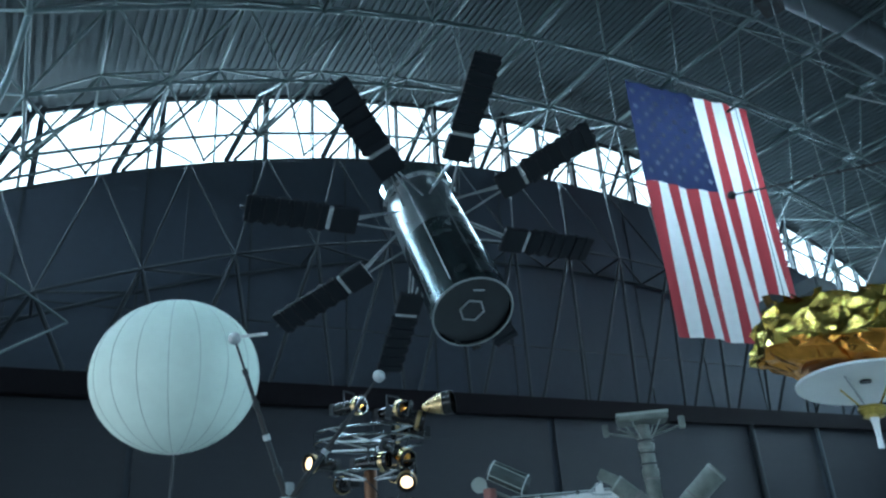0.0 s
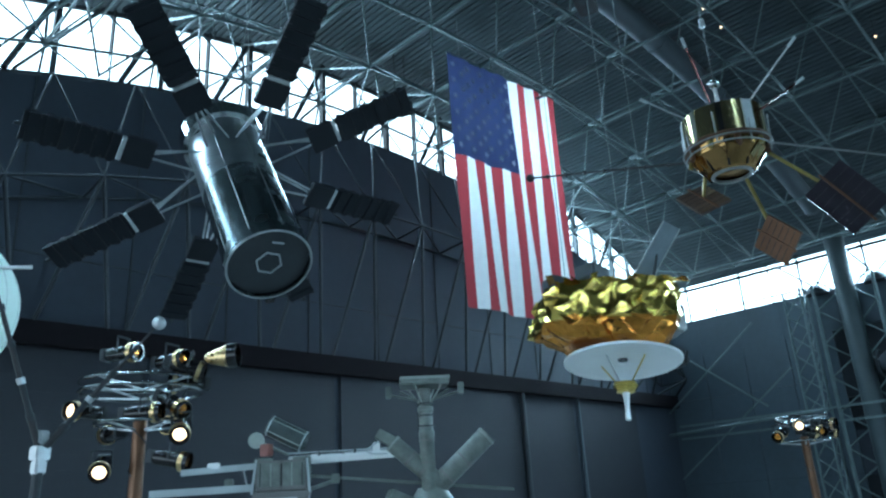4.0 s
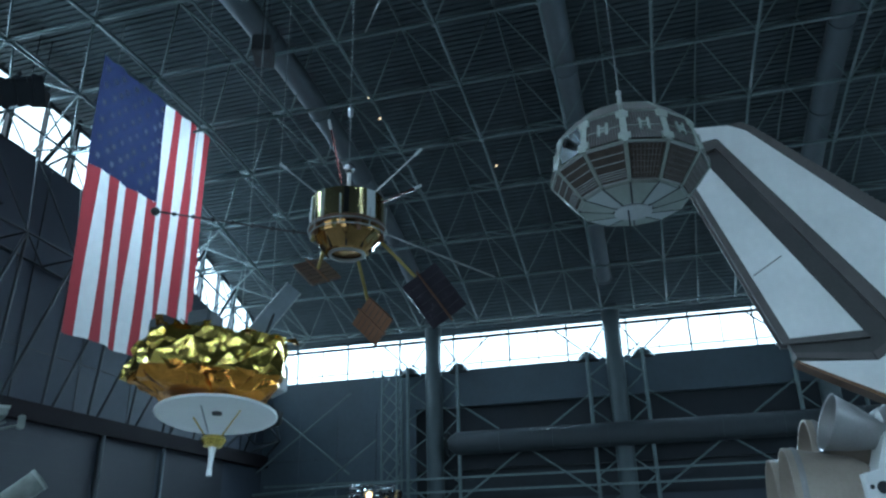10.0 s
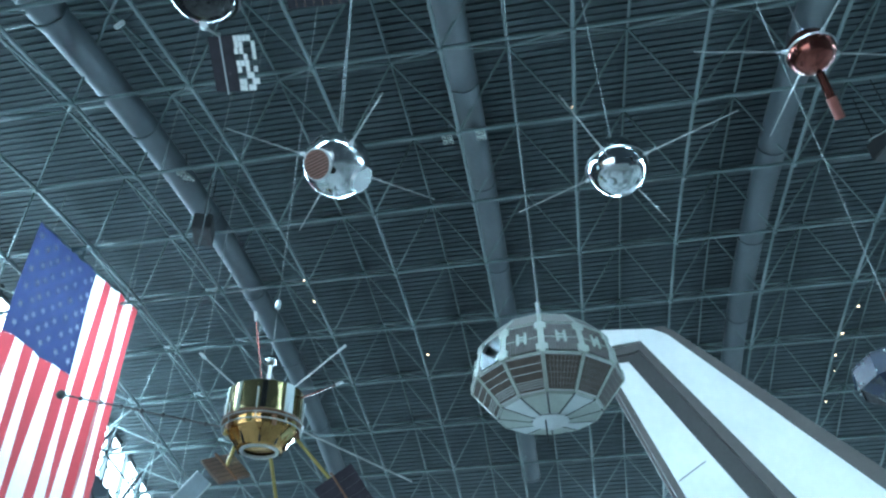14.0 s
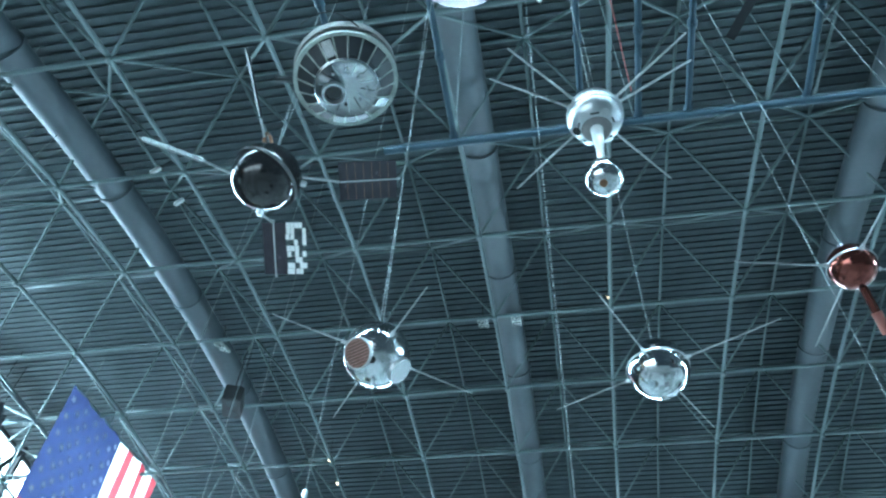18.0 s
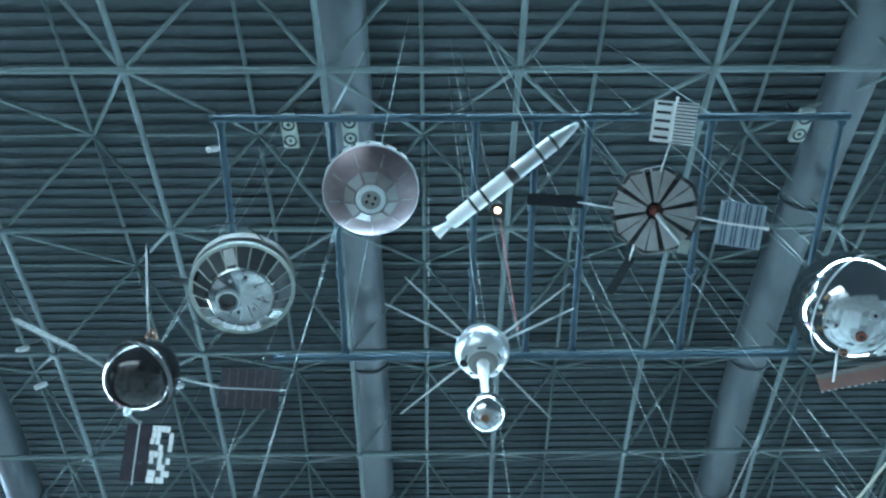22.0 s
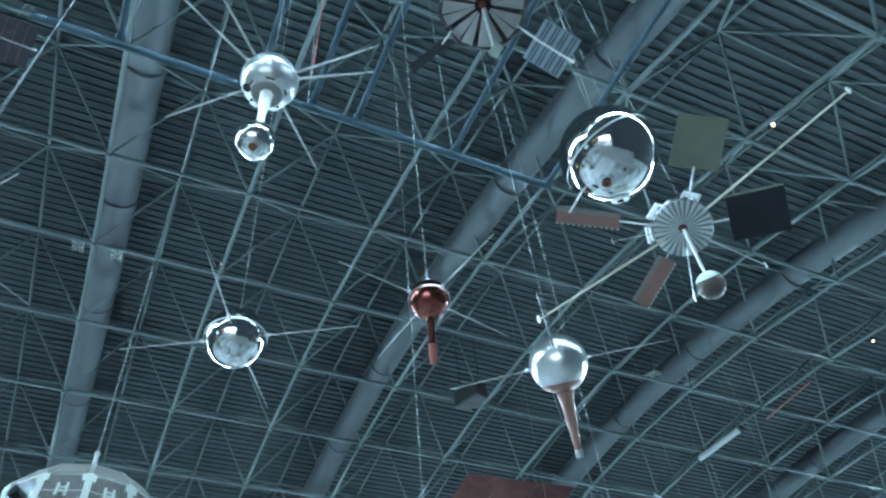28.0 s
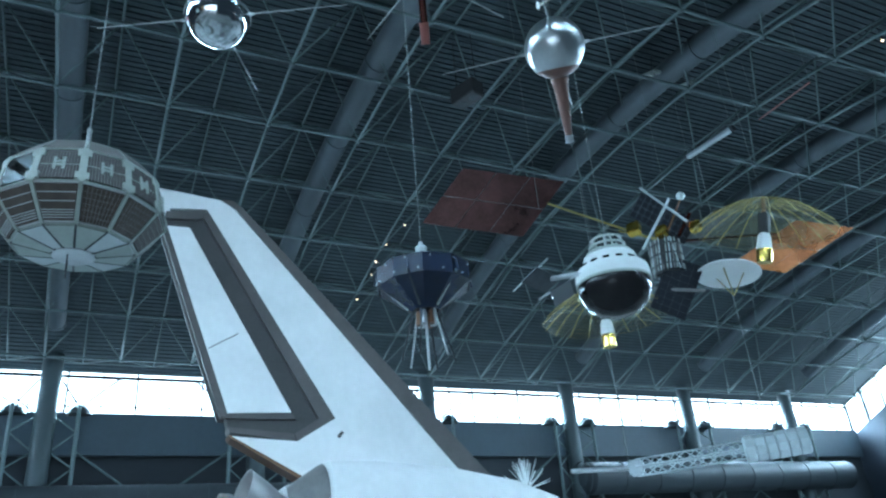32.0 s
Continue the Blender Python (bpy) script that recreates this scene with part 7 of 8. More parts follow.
def balloon():
    t = thing("balloon_satellite", pose(2.08, 12.57, 8.08, 3, -4, 15), "pale green-white inflated balloon with vertical gores", "balloon")
    R, n = 1.295, 18
    for k in range(n):
        bm = B()
        a0, a1 = 2 * math.pi * k / n, 2 * math.pi * (k + 1) / n
        rows = []
        for j in range(25):
            th = math.pi * j / 24
            row = []
            for i in range(7):
                a = a0 + (a1 - a0) * i / 6
                puff = 1 + 0.006 * math.sin(math.pi * i / 6) * math.sin(th)
                row.append(bm.verts.new((R * puff * math.sin(th) * math.cos(a), R * puff * math.sin(th) * math.sin(a), R * 0.945 * math.cos(th))))
            rows.append(row)
        for r0, r1 in zip(rows, rows[1:]):
            for i in range(6):
                bm.faces.new((r0[i], r1[i], r1[i + 1], r0[i + 1]))
        bmesh.ops.remove_doubles(bm, verts=bm.verts, dist=0.0005)
        part("gore", bm, BALLOON, t, smooth=True)
        bm = B()
        pts = [Vector(((R + 0.002) * math.sin(math.pi * j / 24) * math.cos(a0), (R + 0.002) * math.sin(math.pi * j / 24) * math.sin(a0), (R * 0.945 + 0.002) * math.cos(math.pi * j / 24))) for j in range(1, 24)]
        for p0, p1 in zip(pts, pts[1:]):
            rod(bm, p0, p1, 0.005, n=5)
        part("seam_tape", bm, SEAM, t)
    bm = B()
    lathe(bm, [(0.0, -1.232), (0.10, -1.229), (0.12, -1.215)], 20)
    part("bottom_patch", bm, WHITE, t, smooth=True)
    inv = t.matrix_world.inverted()
    for nm, a, b, r in (("tether", t.matrix_world @ Vector((0, 0, -1.22)), Vector((2.08, 12.57, 0)), 0.025), ("top_line", t.matrix_world @ Vector((0, 0, 1.21)), Vector((2.08, 12.57, roof(2, 2.2))), 0.005)):
        bm = B()
        rod(bm, inv @ a, inv @ b, r, n=8)
        part(nm, bm, DARK, t)


balloon()


def forked_boom():
    """Two long dark sticks with white balls, forking from one joint."""
    t = thing("forked_boom", Matrix(), "forked dark boom with white balls at its tips", "spacecraft boom")
    j = Vector((2.80, 8.82, 5.72))
    for tip in ((2.07, 8.65, 7.55), (3.71, 8.24, 7.10)):
        tip = Vector(tip)
        for k in range(5):
            a, b = j.lerp(tip, k / 5), j.lerp(tip, (k + 1) / 5)
            bm = B()
            rod(bm, a, b, 0.036 - 0.004 * k if k < 4 else 0.014, n=10)
            part("boom_length", bm, BLACK_MATT if k % 2 == 0 or k == 3 else DARK, t, smooth=True)
            bm = B()
            rod(bm, b - (b - a) * 0.12, b + (b - a) * 0.05, 0.046 - 0.004 * k, n=10)
            part("boom_sleeve", bm, ALU if k == 1 else DARK, t, smooth=True)
        bm = B()
        ball(bm, tip, 0.075, 20, 14)
        part("tip_ball", bm, ALU, t, "pale grey ball", smooth=True)
    bm = B()
    rod(bm, (2.07, 8.63, 7.56), (2.42, 8.52, 7.60), 0.02, n=10)
    part("tip_rod", bm, WHITE, t, "short white rod", smooth=True)
    for dz, s in ((0.0, 0.17), (0.16, 0.12), (-0.14, 0.13)):
        bm = B()
        box(bm, j + Vector((0, 0, dz)), (s, s * 0.8, 0.14), Matrix.Rotation(radians(20), 4, "Z"), 0.015)
        part("joint_block", bm, ALU, t)
    bm = B()
    rod(bm, j - Vector((0, 0, 0.1)), (2.72, 8.9, 0.0), 0.05, 0.07, n=12)
    part("post", bm, DARK, t, smooth=True)


forked_boom()


def floodlight(bm_c, d, t, lit, k, size=1.0):
    """One stage lamp: barrel, yoke, lens."""
    d = Vector(d).normalized()
    q = Matrix.Translation(bm_c) @ d.to_track_quat("Z", "Y").to_matrix().to_4x4() @ Matrix.Scale(size, 4)
    bm = B()
    lathe(bm, [(0, -0.22), (0.07, -0.21), (0.09, -0.14), (0.09, 0.08), (0.11, 0.10), (0.115, 0.22), (0.10, 0.22)], 18, q)
    body = part("lamp_barrel", bm, BLACK, t, smooth=True)
    bm = B()
    lathe(bm, [(0.0, 0.19), (0.04, 0.195), (0.075, 0.18)], 18, q)
    part("lens", bm, LAMP_ON if lit else AMBER, body, smooth=True)
    bm = B()
    lathe(bm, [(0.112, 0.12), (0.122, 0.12), (0.122, 0.17), (0.112, 0.17)], 18, q)
    part("lens_band", bm, BRASS, body, smooth=True)
    bm = B()
    vs = []
    for s in (-1, 1):
        vs += rod(bm, (0.11 * s, 0, 0), (0.11 * s, 0.2, 0), 0.012, n=6)
    vs += rod(bm, (-0.11, 0.2, 0), (0.11, 0.2, 0), 0.012, n=6)
    bmesh.ops.transform(bm, matrix=q, verts=vs)
    part("yoke", bm, DARK, body)
    bm = B()
    box(bm, (0, 0, 0), (0.15, 0.15, 0.08), q @ Matrix.Translation((0, 0, -0.24)), 0.01)
    part("lamp_back", bm, DARK, body)


def lamp_tower(x, y, top, r, lamps, wide=None):
    t = thing("lamp_tower", pose(x, y, 0), "steel post with chrome rings of stage floodlights, some lit", "lamp", group="lamp towers")
    bm = B()
    rod(bm, (0, 0, 0), (0, 0, top - 0.25), 0.10, n=14)
    part("post", bm, BRONZE, t, smooth=True)
    bm = B()
    lathe(bm, [(0, 0), (0.5, 0), (0.5, 0.05), (0.12, 0.1)], 20)
    part("base_plate", bm, DARK, t)
    for z, r in ((top + 0.24, wide or r), (top + 0.10, wide or r), (top - 0.36, r)):
        bm = B()
        lathe(bm, [(r + 0.022 * math.cos(a), 0.022 * math.sin(a)) for a in [2 * math.pi * k / 8 for k in range(9)]], 36, Matrix.Translation((0, 0, z)))
        part("ring", bm, MIRROR_GREY, t, smooth=True)
        for k in range(4):
            a = math.pi * k / 2 + 0.4
            bm = B()
            rod(bm, (0, 0, z - 0.1), (r * math.cos(a), r * math.sin(a), z), 0.016, n=6)
            part("spoke", bm, SATIN, t)
    for k, (c, d, lit) in enumerate(lamps):
        floodlight(c, d, t, lit, k, 1.2)
    bm = B()
    pts = [Vector((0.12 * math.cos(k * 0.9), 0.12 * math.sin(k * 0.9), top - 0.1 - k * 0.09)) for k in range(12)]
    tube(bm, pts, 0.010)
    part("lamp_cord", bm, BLACK_MATT, t)
    return t


RIGHT, AHEAD = Vector((0.67, -0.74, 0)), Vector((0.74, 0.67, 0))


def at_tower(dx, z, near=0.2):
    return RIGHT * dx - AHEAD * near + Vector((0, 0, z))


tower = lamp_tower(4.82, 11.16, 6.72, 0.62, [
    (at_tower(-0.75, 6.56), -AHEAD * 0.8 - RIGHT * 0.35, True), (at_tower(0.70, 6.24), -AHEAD * 0.7 + RIGHT * 0.2 - Vector((0, 0, 0.4)), True),
    (at_tower(0.22, 6.46, 0.4), RIGHT, False), (at_tower(-0.42, 5.77), -AHEAD * 0.8 + RIGHT * 0.3 - Vector((0, 0, 0.35)), True),
    (at_tower(0.58, 5.82), RIGHT * 0.95 - Vector((0, 0, 0.2)), False), (at_tower(-0.25, 7.38), RIGHT * 0.98 - AHEAD * 0.2, False),
    (at_tower(0.50, 7.22), RIGHT * 0.9 - AHEAD * 0.35, False), (at_tower(0.74, 7.10), RIGHT * 0.9 + AHEAD * 0.3 - Vector((0, 0, 0.3)), False),
    (at_tower(0.62, 6.92, -0.1), -RIGHT * 0.8 - AHEAD * 0.4, False), (at_tower(-0.60, 6.30, -0.4), -RIGHT * 0.7 + AHEAD * 0.6, False),
    (at_tower(0.10, 6.42, -0.6), AHEAD, False), (at_tower(0.55, 6.60, 0.2), RIGHT * 0.8 - AHEAD * 0.3 - Vector((0, 0, 0.5)), False)], wide=0.86)
bm = B()
lathe(bm, [(0.05, -0.06), (0.08, 0.0), (0.11, 0.08), (0.165, 0.26), (0.17, 0.30), (0.155, 0.30)], 24, Matrix.Translation(at_tower(1.06, 7.22)) @ Vector((0.70, -0.70, 0.06)).to_track_quat("Z", "Y").to_matrix().to_4x4())
part("reflector_horn", bm, BRASS, tower, "gold flared reflector", smooth=True)
bm = B()
lathe(bm, [(0.17, 0.28), (0.185, 0.28), (0.185, 0.42), (0.17, 0.42)], 24, Matrix.Translation(at_tower(1.06, 7.22)) @ Vector((0.70, -0.70, 0.06)).to_track_quat("Z", "Y").to_matrix().to_4x4())
part("reflector_rim", bm, BLACK, tower, smooth=True)
lamp_tower(20.76, 7.8, 6.45, 0.62, [((0.6 * math.cos(a), 0.6 * math.sin(a), 6.3 + 0.18 * (k % 2)), (math.cos(a), math.sin(a) - 0.6, -0.3), k % 3 == 0) for k, a in enumerate([0.2, 1.2, 2.4, 3.3, 4.0, 4.7, 5.4])])
lamp_tower(17.3, -22.0, 4.9, 0.6, [((0.6 * math.cos(a), 0.6 * math.sin(a), 4.8), (math.cos(a) - 0.5, math.sin(a), -0.3), True) for a in (1.9, 2.6, 3.3, 4.0)])


def instrument_platform():
    """White and silver camera masts on a low platform."""
    t = thing("instrument_platform", pose(0, 0, 0), "white and silver instrument platform with camera masts and tubes", "spacecraft")
    base = Vector((5.27, 8.17, 0))
    bm = B()
    turn = Matrix.Rotation(radians(-38), 4, "Z")
    box(bm, (5.30, 8.14, 5.42), (0.60, 0.40, 0.34), turn, 0.02)
    part("housing", bm, GREY_SKIN, t)
    along, face = Vector((0.788, -0.616, 0)), Vector((-0.616, -0.788, 0))
    for k in (-1, 1):
        bm = B()
        box(bm, Vector((5.30, 8.14, 5.43)) + along * 0.145 * k + face * 0.205, (0.26, 0.02, 0.27), turn, 0.006)
        part("front_panel", bm, DUSTY, t)
        bm = B()
        rod(bm, Vector((5.30, 8.14, 5.60)) + along * 0.29 * k + face * 0.2, Vector((5.30, 8.14, 5.22)) + along * 0.33 * k + face * 0.24, 0.014, n=6)
        part("edge_rod", bm, PALE, t)
        bm = B()
        rod(bm, Vector((5.30, 8.14, 5.25)) + along * 0.30 * k, Vector((5.30, 8.14, 5.34)) + along * 0.62 * k, 0.022, n=8)
        part("side_strut", bm, DUSTY, t)
        bm = B()
        box(bm, Vector((5.30, 8.14, 5.36)) + along * 0.62 * k, (0.10, 0.09, 0.11), turn, 0.01)
        part("side_box", bm, DUSTY, t)
    bm = B()
    prism(bm, [(-0.34, 0.10), (-0.30, -0.10), (0.26, -0.14), (0.33, 0.10)], 0.36, Matrix.Translation((5.30, 8.14, 5.14)) @ turn @ Matrix.Rotation(radians(90), 4, "X"))
    part("lower_tray", bm, GREY_SKIN, t)
    for dx in (-0.22, 0.22):
        bm = B()
        box(bm, (5.27 + dx * 0.8, 8.10 - dx * 0.62, 5.48), (0.22, 0.05, 0.3), Matrix.Rotation(radians(-38), 4, "Z"), 0.01)
        part("side_plate", bm, DUSTY, t)
    bm = B()
    box(bm, (5.3, 8.2, 2.6), (0.5, 0.5, 5.2), Matrix.Rotation(radians(-38), 4, "Z"), 0.03)
    part("pedestal", bm, ALU, t)
    # long flat arms
    for a, b, r in (((4.30, 8.72, 5.50), (5.1, 8.25, 5.55), 0.035), ((5.35, 8.1, 5.58), (6.42, 7.32, 5.62), 0.045), ((5.5, 8.05, 5.42), (7.39, 6.34, 5.12), 0.018), ((4.0, 8.85, 5.28), (5.0, 8.3, 5.3), 0.04)):
        bm = B()
        d = (Vector(b) - Vector(a))
        box(bm, (0, 0, 0), (r * 1.2, r * 2, d.length), Matrix.Translation((Vector(a) + Vector(b)) / 2) @ d.to_track_quat("Z", "Y").to_matrix().to_4x4(), 0.006)
        part("arm", bm, WHITE if r > 0.04 and a[0] > 5 else PALE if r > 0.03 else DUSTY, t)
    for c, s in (((6.20, 7.48, 5.68), (0.09, 0.10, 0.16)), ((6.42, 7.32, 5.63), (0.16, 0.10, 0.09)), ((5.62, 7.92, 5.62), (0.12, 0.07, 0.07)), ((4.62, 8.55, 5.56), (0.14, 0.08, 0.08))):
        bm = B()
        box(bm, c, s, turn, 0.012)
        part("arm_fitting", bm, WHITE, t)
    for k in range(6):
        bm = B()
        a = Vector((4.95, 8.35, 5.32)).lerp(Vector((5.08, 8.28, 5.60)), (k % 2))
        rod(bm, a + Vector((0.05 * k, -0.035 * k, 0)), Vector((4.9 + 0.09 * k, 8.38 - 0.07 * k, 5.34 + 0.2 * ((k + 1) % 2))), 0.012, n=6)
        part("brace", bm, ALU, t)
    # the glassy camera barrel, its round shade and lamp
    a, b = Vector((5.14, 8.22, 6.02)), Vector((5.50, 7.93, 5.78))
    bm = B()
    d = b - a
    lathe(bm, [(0.0, 0), (0.105, 0.0), (0.12, 0.03), (0.12, d.length - 0.05), (0.09, d.length), (0, d.length)], 10, Matrix.Translation(a) @ d.to_track_quat("Z", "Y").to_matrix().to_4x4())
    barrel = part("camera_barrel", bm, mat("smoked_glass", (0.07, 0.085, 0.085), 0.2, 0.2, 0.3, 6.0), t, "glassy dark camera barrel")
    q = Matrix.Translation(a) @ d.to_track_quat("Z", "Y").to_matrix().to_4x4()
    for z in (0.03, d.length - 0.05):
        bm = B()
        lathe(bm, [(0.118, z - 0.008), (0.127, z - 0.008), (0.127, z + 0.008), (0.118, z + 0.008)], 20, q)
        part("barrel_rim", bm, PALE, barrel)
    for k in range(5):
        w = 2 * math.pi * k / 5
        bm = B()
        rod(bm, q @ Vector((0.123 * math.cos(w), 0.123 * math.sin(w), 0.03)), q @ Vector((0.123 * math.cos(w), 0.123 * math.sin(w), d.length - 0.05)), 0.007, n=5)
        part("barrel_rib", bm, EDGE, barrel)
    bm = B()
    disc(bm, (5.02, 8.29, 5.84), 0.095, 0.03, (-0.55, -0.8, -0.1), 24)
    part("round_shade", bm, EDGE, t)
    bm = B()
    rod(bm, (5.03, 8.3, 5.84), (5.35, 8.1, 5.66), 0.018, n=8)
    part("shade_rod", bm, DUSTY, t)
    bm = B()
    box(bm, (5.12, 8.22, 5.72), (0.12, 0.12, 0.14), Matrix.Rotation(0.4, 4, "Z"), 0.01)
    part("lamp_box", bm, RED, t)
    # tall camera mast with a flat head and two side brackets
    mx, my = 6.29, 6.67
    bm = B()
    lathe(bm, [(0.085, 0), (0.085, 5.72), (0.095, 5.74), (0.095, 5.80), (0.08, 5.82), (0.08, 6.02), (0.095, 6.03), (0.095, 6.08), (0.07, 6.10), (0.07, 6.30)], 20, Matrix.Translation((mx, my, 0)))
    part("mast", bm, DUSTY, t, smooth=True)
    bm = B()
    box(bm, (mx, my, 6.37), (0.56, 0.42, 0.10), Matrix.Rotation(radians(-40), 4, "Z"), 0.015)
    head = part("mast_head", bm, DUSTY, t)
    for s in (-1, 1):
        u = Vector((0.66, -0.72, 0)) * s
        for k in range(2):
            bm = B()
            rod(bm, Vector((mx, my, 6.16)) + u * 0.07, Vector((mx, my, 6.28 - 0.03 * k)) + u * (0.30 + 0.14 * k), 0.012, n=6)
            part("bracket_rod", bm, DUSTY, head)
        bm = B()
        box(bm, Vector((mx, my, 6.28)) + u * 0.44, (0.07, 0.07, 0.14), Matrix.Rotation(radians(-40), 4, "Z"), 0.01)
        part("bracket_eye", bm, DUSTY, head)
    for z in (5.10, 5.45, 5.70, 5.86, 5.98, 6.12):
        bm = B()
        lathe(bm, [(0.078, z - 0.008), (0.0975, z - 0.008), (0.0975, z + 0.008), (0.078, z + 0.008)], 20, Matrix.Translation((mx, my, 0)))
        part("mast_band", bm, GREY_SKIN if z < 5.8 else DARK, t, smooth=True)
    for k in range(4):
        a = math.pi * k / 2 + 0.3
        bm = B()
        rod(bm, Vector((mx + 0.07 * math.cos(a), my + 0.07 * math.sin(a), 6.12)), Vector((mx + 0.24 * math.cos(a), my + 0.24 * math.sin(a), 6.33)), 0.009, n=6)
        part("head_stay", bm, EDGE, head)
    turn40 = Matrix.Rotation(radians(-40), 4, "Z")
    for sx, sy, cx, cy in ((0.58, 0.012, 0, 0.212), (0.58, 0.012, 0, -0.212), (0.012, 0.43, 0.282, 0), (0.012, 0.43, -0.282, 0)):
        bm = B()
        box(bm, (0, 0, 0), (sx, sy, 0.03), Matrix.Translation((mx, my, 6.40)) @ turn40 @ Matrix.Translation((cx, cy, 0)))
        part("head_trim", bm, EDGE, head)
    # twin rails and small gear on the long arm
    ra, rb = Vector((5.35, 8.1, 5.63)), Vector((6.40, 7.34, 5.67))
    for dz in (0.0, 0.045):
        bm = B()
        rod(bm, ra + Vector((0, 0, dz)), rb + Vector((0, 0, dz * 0.4)), 0.009, n=6)
        part("arm_rail", bm, PALE, t)
    for k in range(9):
        p = ra.lerp(rb, (k + 0.5) / 9)
        bm = B()
        box(bm, p + Vector((0, 0, -0.01)), (0.03, 0.05, 0.05 + 0.02 * (k % 3)), turn, 0.004)
        part("arm_clip", bm, (PALE, GREY_SKIN, DARK)[k % 3], t)
    for k in range(5):
        w = along * (0.24 - 0.12 * k) + face * 0.217
        bm = B()
        box(bm, Vector((5.30, 8.14, 5.43)) + w, (0.012, 0.012, 0.25), turn)
        part("panel_batten", bm, EDGE if k % 2 else DARK, t)
    # crossing white tubes
    for a, b, r in (((6.82, 6.20, 5.73), (6.30, 6.76, 5.06), 0.115), ((6.02, 6.98, 5.70), (6.42, 6.60, 5.20), 0.10)):
        a, b = Vector(a), Vector(b)
        d = a - b
        bm = B()
        lathe(bm, [(0, 0), (r * 0.95, 0), (r, 0.02), (r, d.length), (r * 0.86, d.length), (r * 0.84, d.length - 0.2), (0, d.length - 0.2)], 24, Matrix.Translation(b) @ d.to_track_quat("Z", "Y").to_matrix().to_4x4())
        tube_part = part("white_tube", bm, DUSTY, t, smooth=True)
        q = Matrix.Translation(b) @ d.to_track_quat("Z", "Y").to_matrix().to_4x4()
        for f in (0.35, 0.62, 0.97):
            bm = B()
            lathe(bm, [(r, d.length * f - 0.012), (r + 0.006, d.length * f - 0.012), (r + 0.006, d.length * f + 0.012), (r, d.length * f + 0.012)], 24, q)
            part("tube_band", bm, EDGE if f > 0.9 else GREY_SKIN, tube_part, smooth=True)
        bm = B()
        lathe(bm, [(0, d.length - 0.05), (r * 0.85, d.length - 0.05)], 20, q)
        part("tube_mouth", bm, BLACK_MATT, tube_part)
    bm = B()
    box(bm, (5.96, 7.02, 5.76), (0.22, 0.16, 0.12), Matrix.Rotation(radians(-40), 4, "Z") @ Matrix.Rotation(radians(30), 4, "Y"), 0.01)
    part("tube_cap", bm, DUSTY, t)
    bm = B()
    lathe(bm, [(0, 5.2), (0.16, 5.18), (0.28, 5.0), (0.32, 4.6), (0.32, 0)], 20, Matrix.Translation((6.38, 6.72, 0)))
    part("tube_stand", bm, DUSTY, t, smooth=True)
    bm = B()
    box(bm, (6.02, 6.90, 5.02), (0.30, 0.26, 0.24), Matrix.Rotation(radians(-30), 4, "Z") @ Matrix.Rotation(radians(25), 4, "Y"), 0.02)
    part("tube_box", bm, DUSTY, t)
    bm = B()
    pts = [Vector((5.92, 7.05, 5.74)) + Vector((-0.10, 0.10, -0.03)) * math.sin(math.pi * k / 8) * 1.4 + Vector((0.05, -0.05, -0.16)) * (k / 8) for k in range(9)]
    tube(bm, pts, 0.009)
    part("wire_loop", bm, PALE, t)


instrument_platform()


# ---- orbiter tail ----
def yz(pts, x, depth, m=None):
    """An outline in y and z, extruded along x."""
    bm = B()
    prism(bm, pts, depth, Matrix.Translation((x, 0, 0)) @ Matrix(((0, 0, 1, 0), (1, 0, 0, 0), (0, 1, 0, 0), (0, 0, 0, 1))))
    if m:
        bmesh.ops.transform(bm, matrix=m, verts=bm.verts)
    return bm


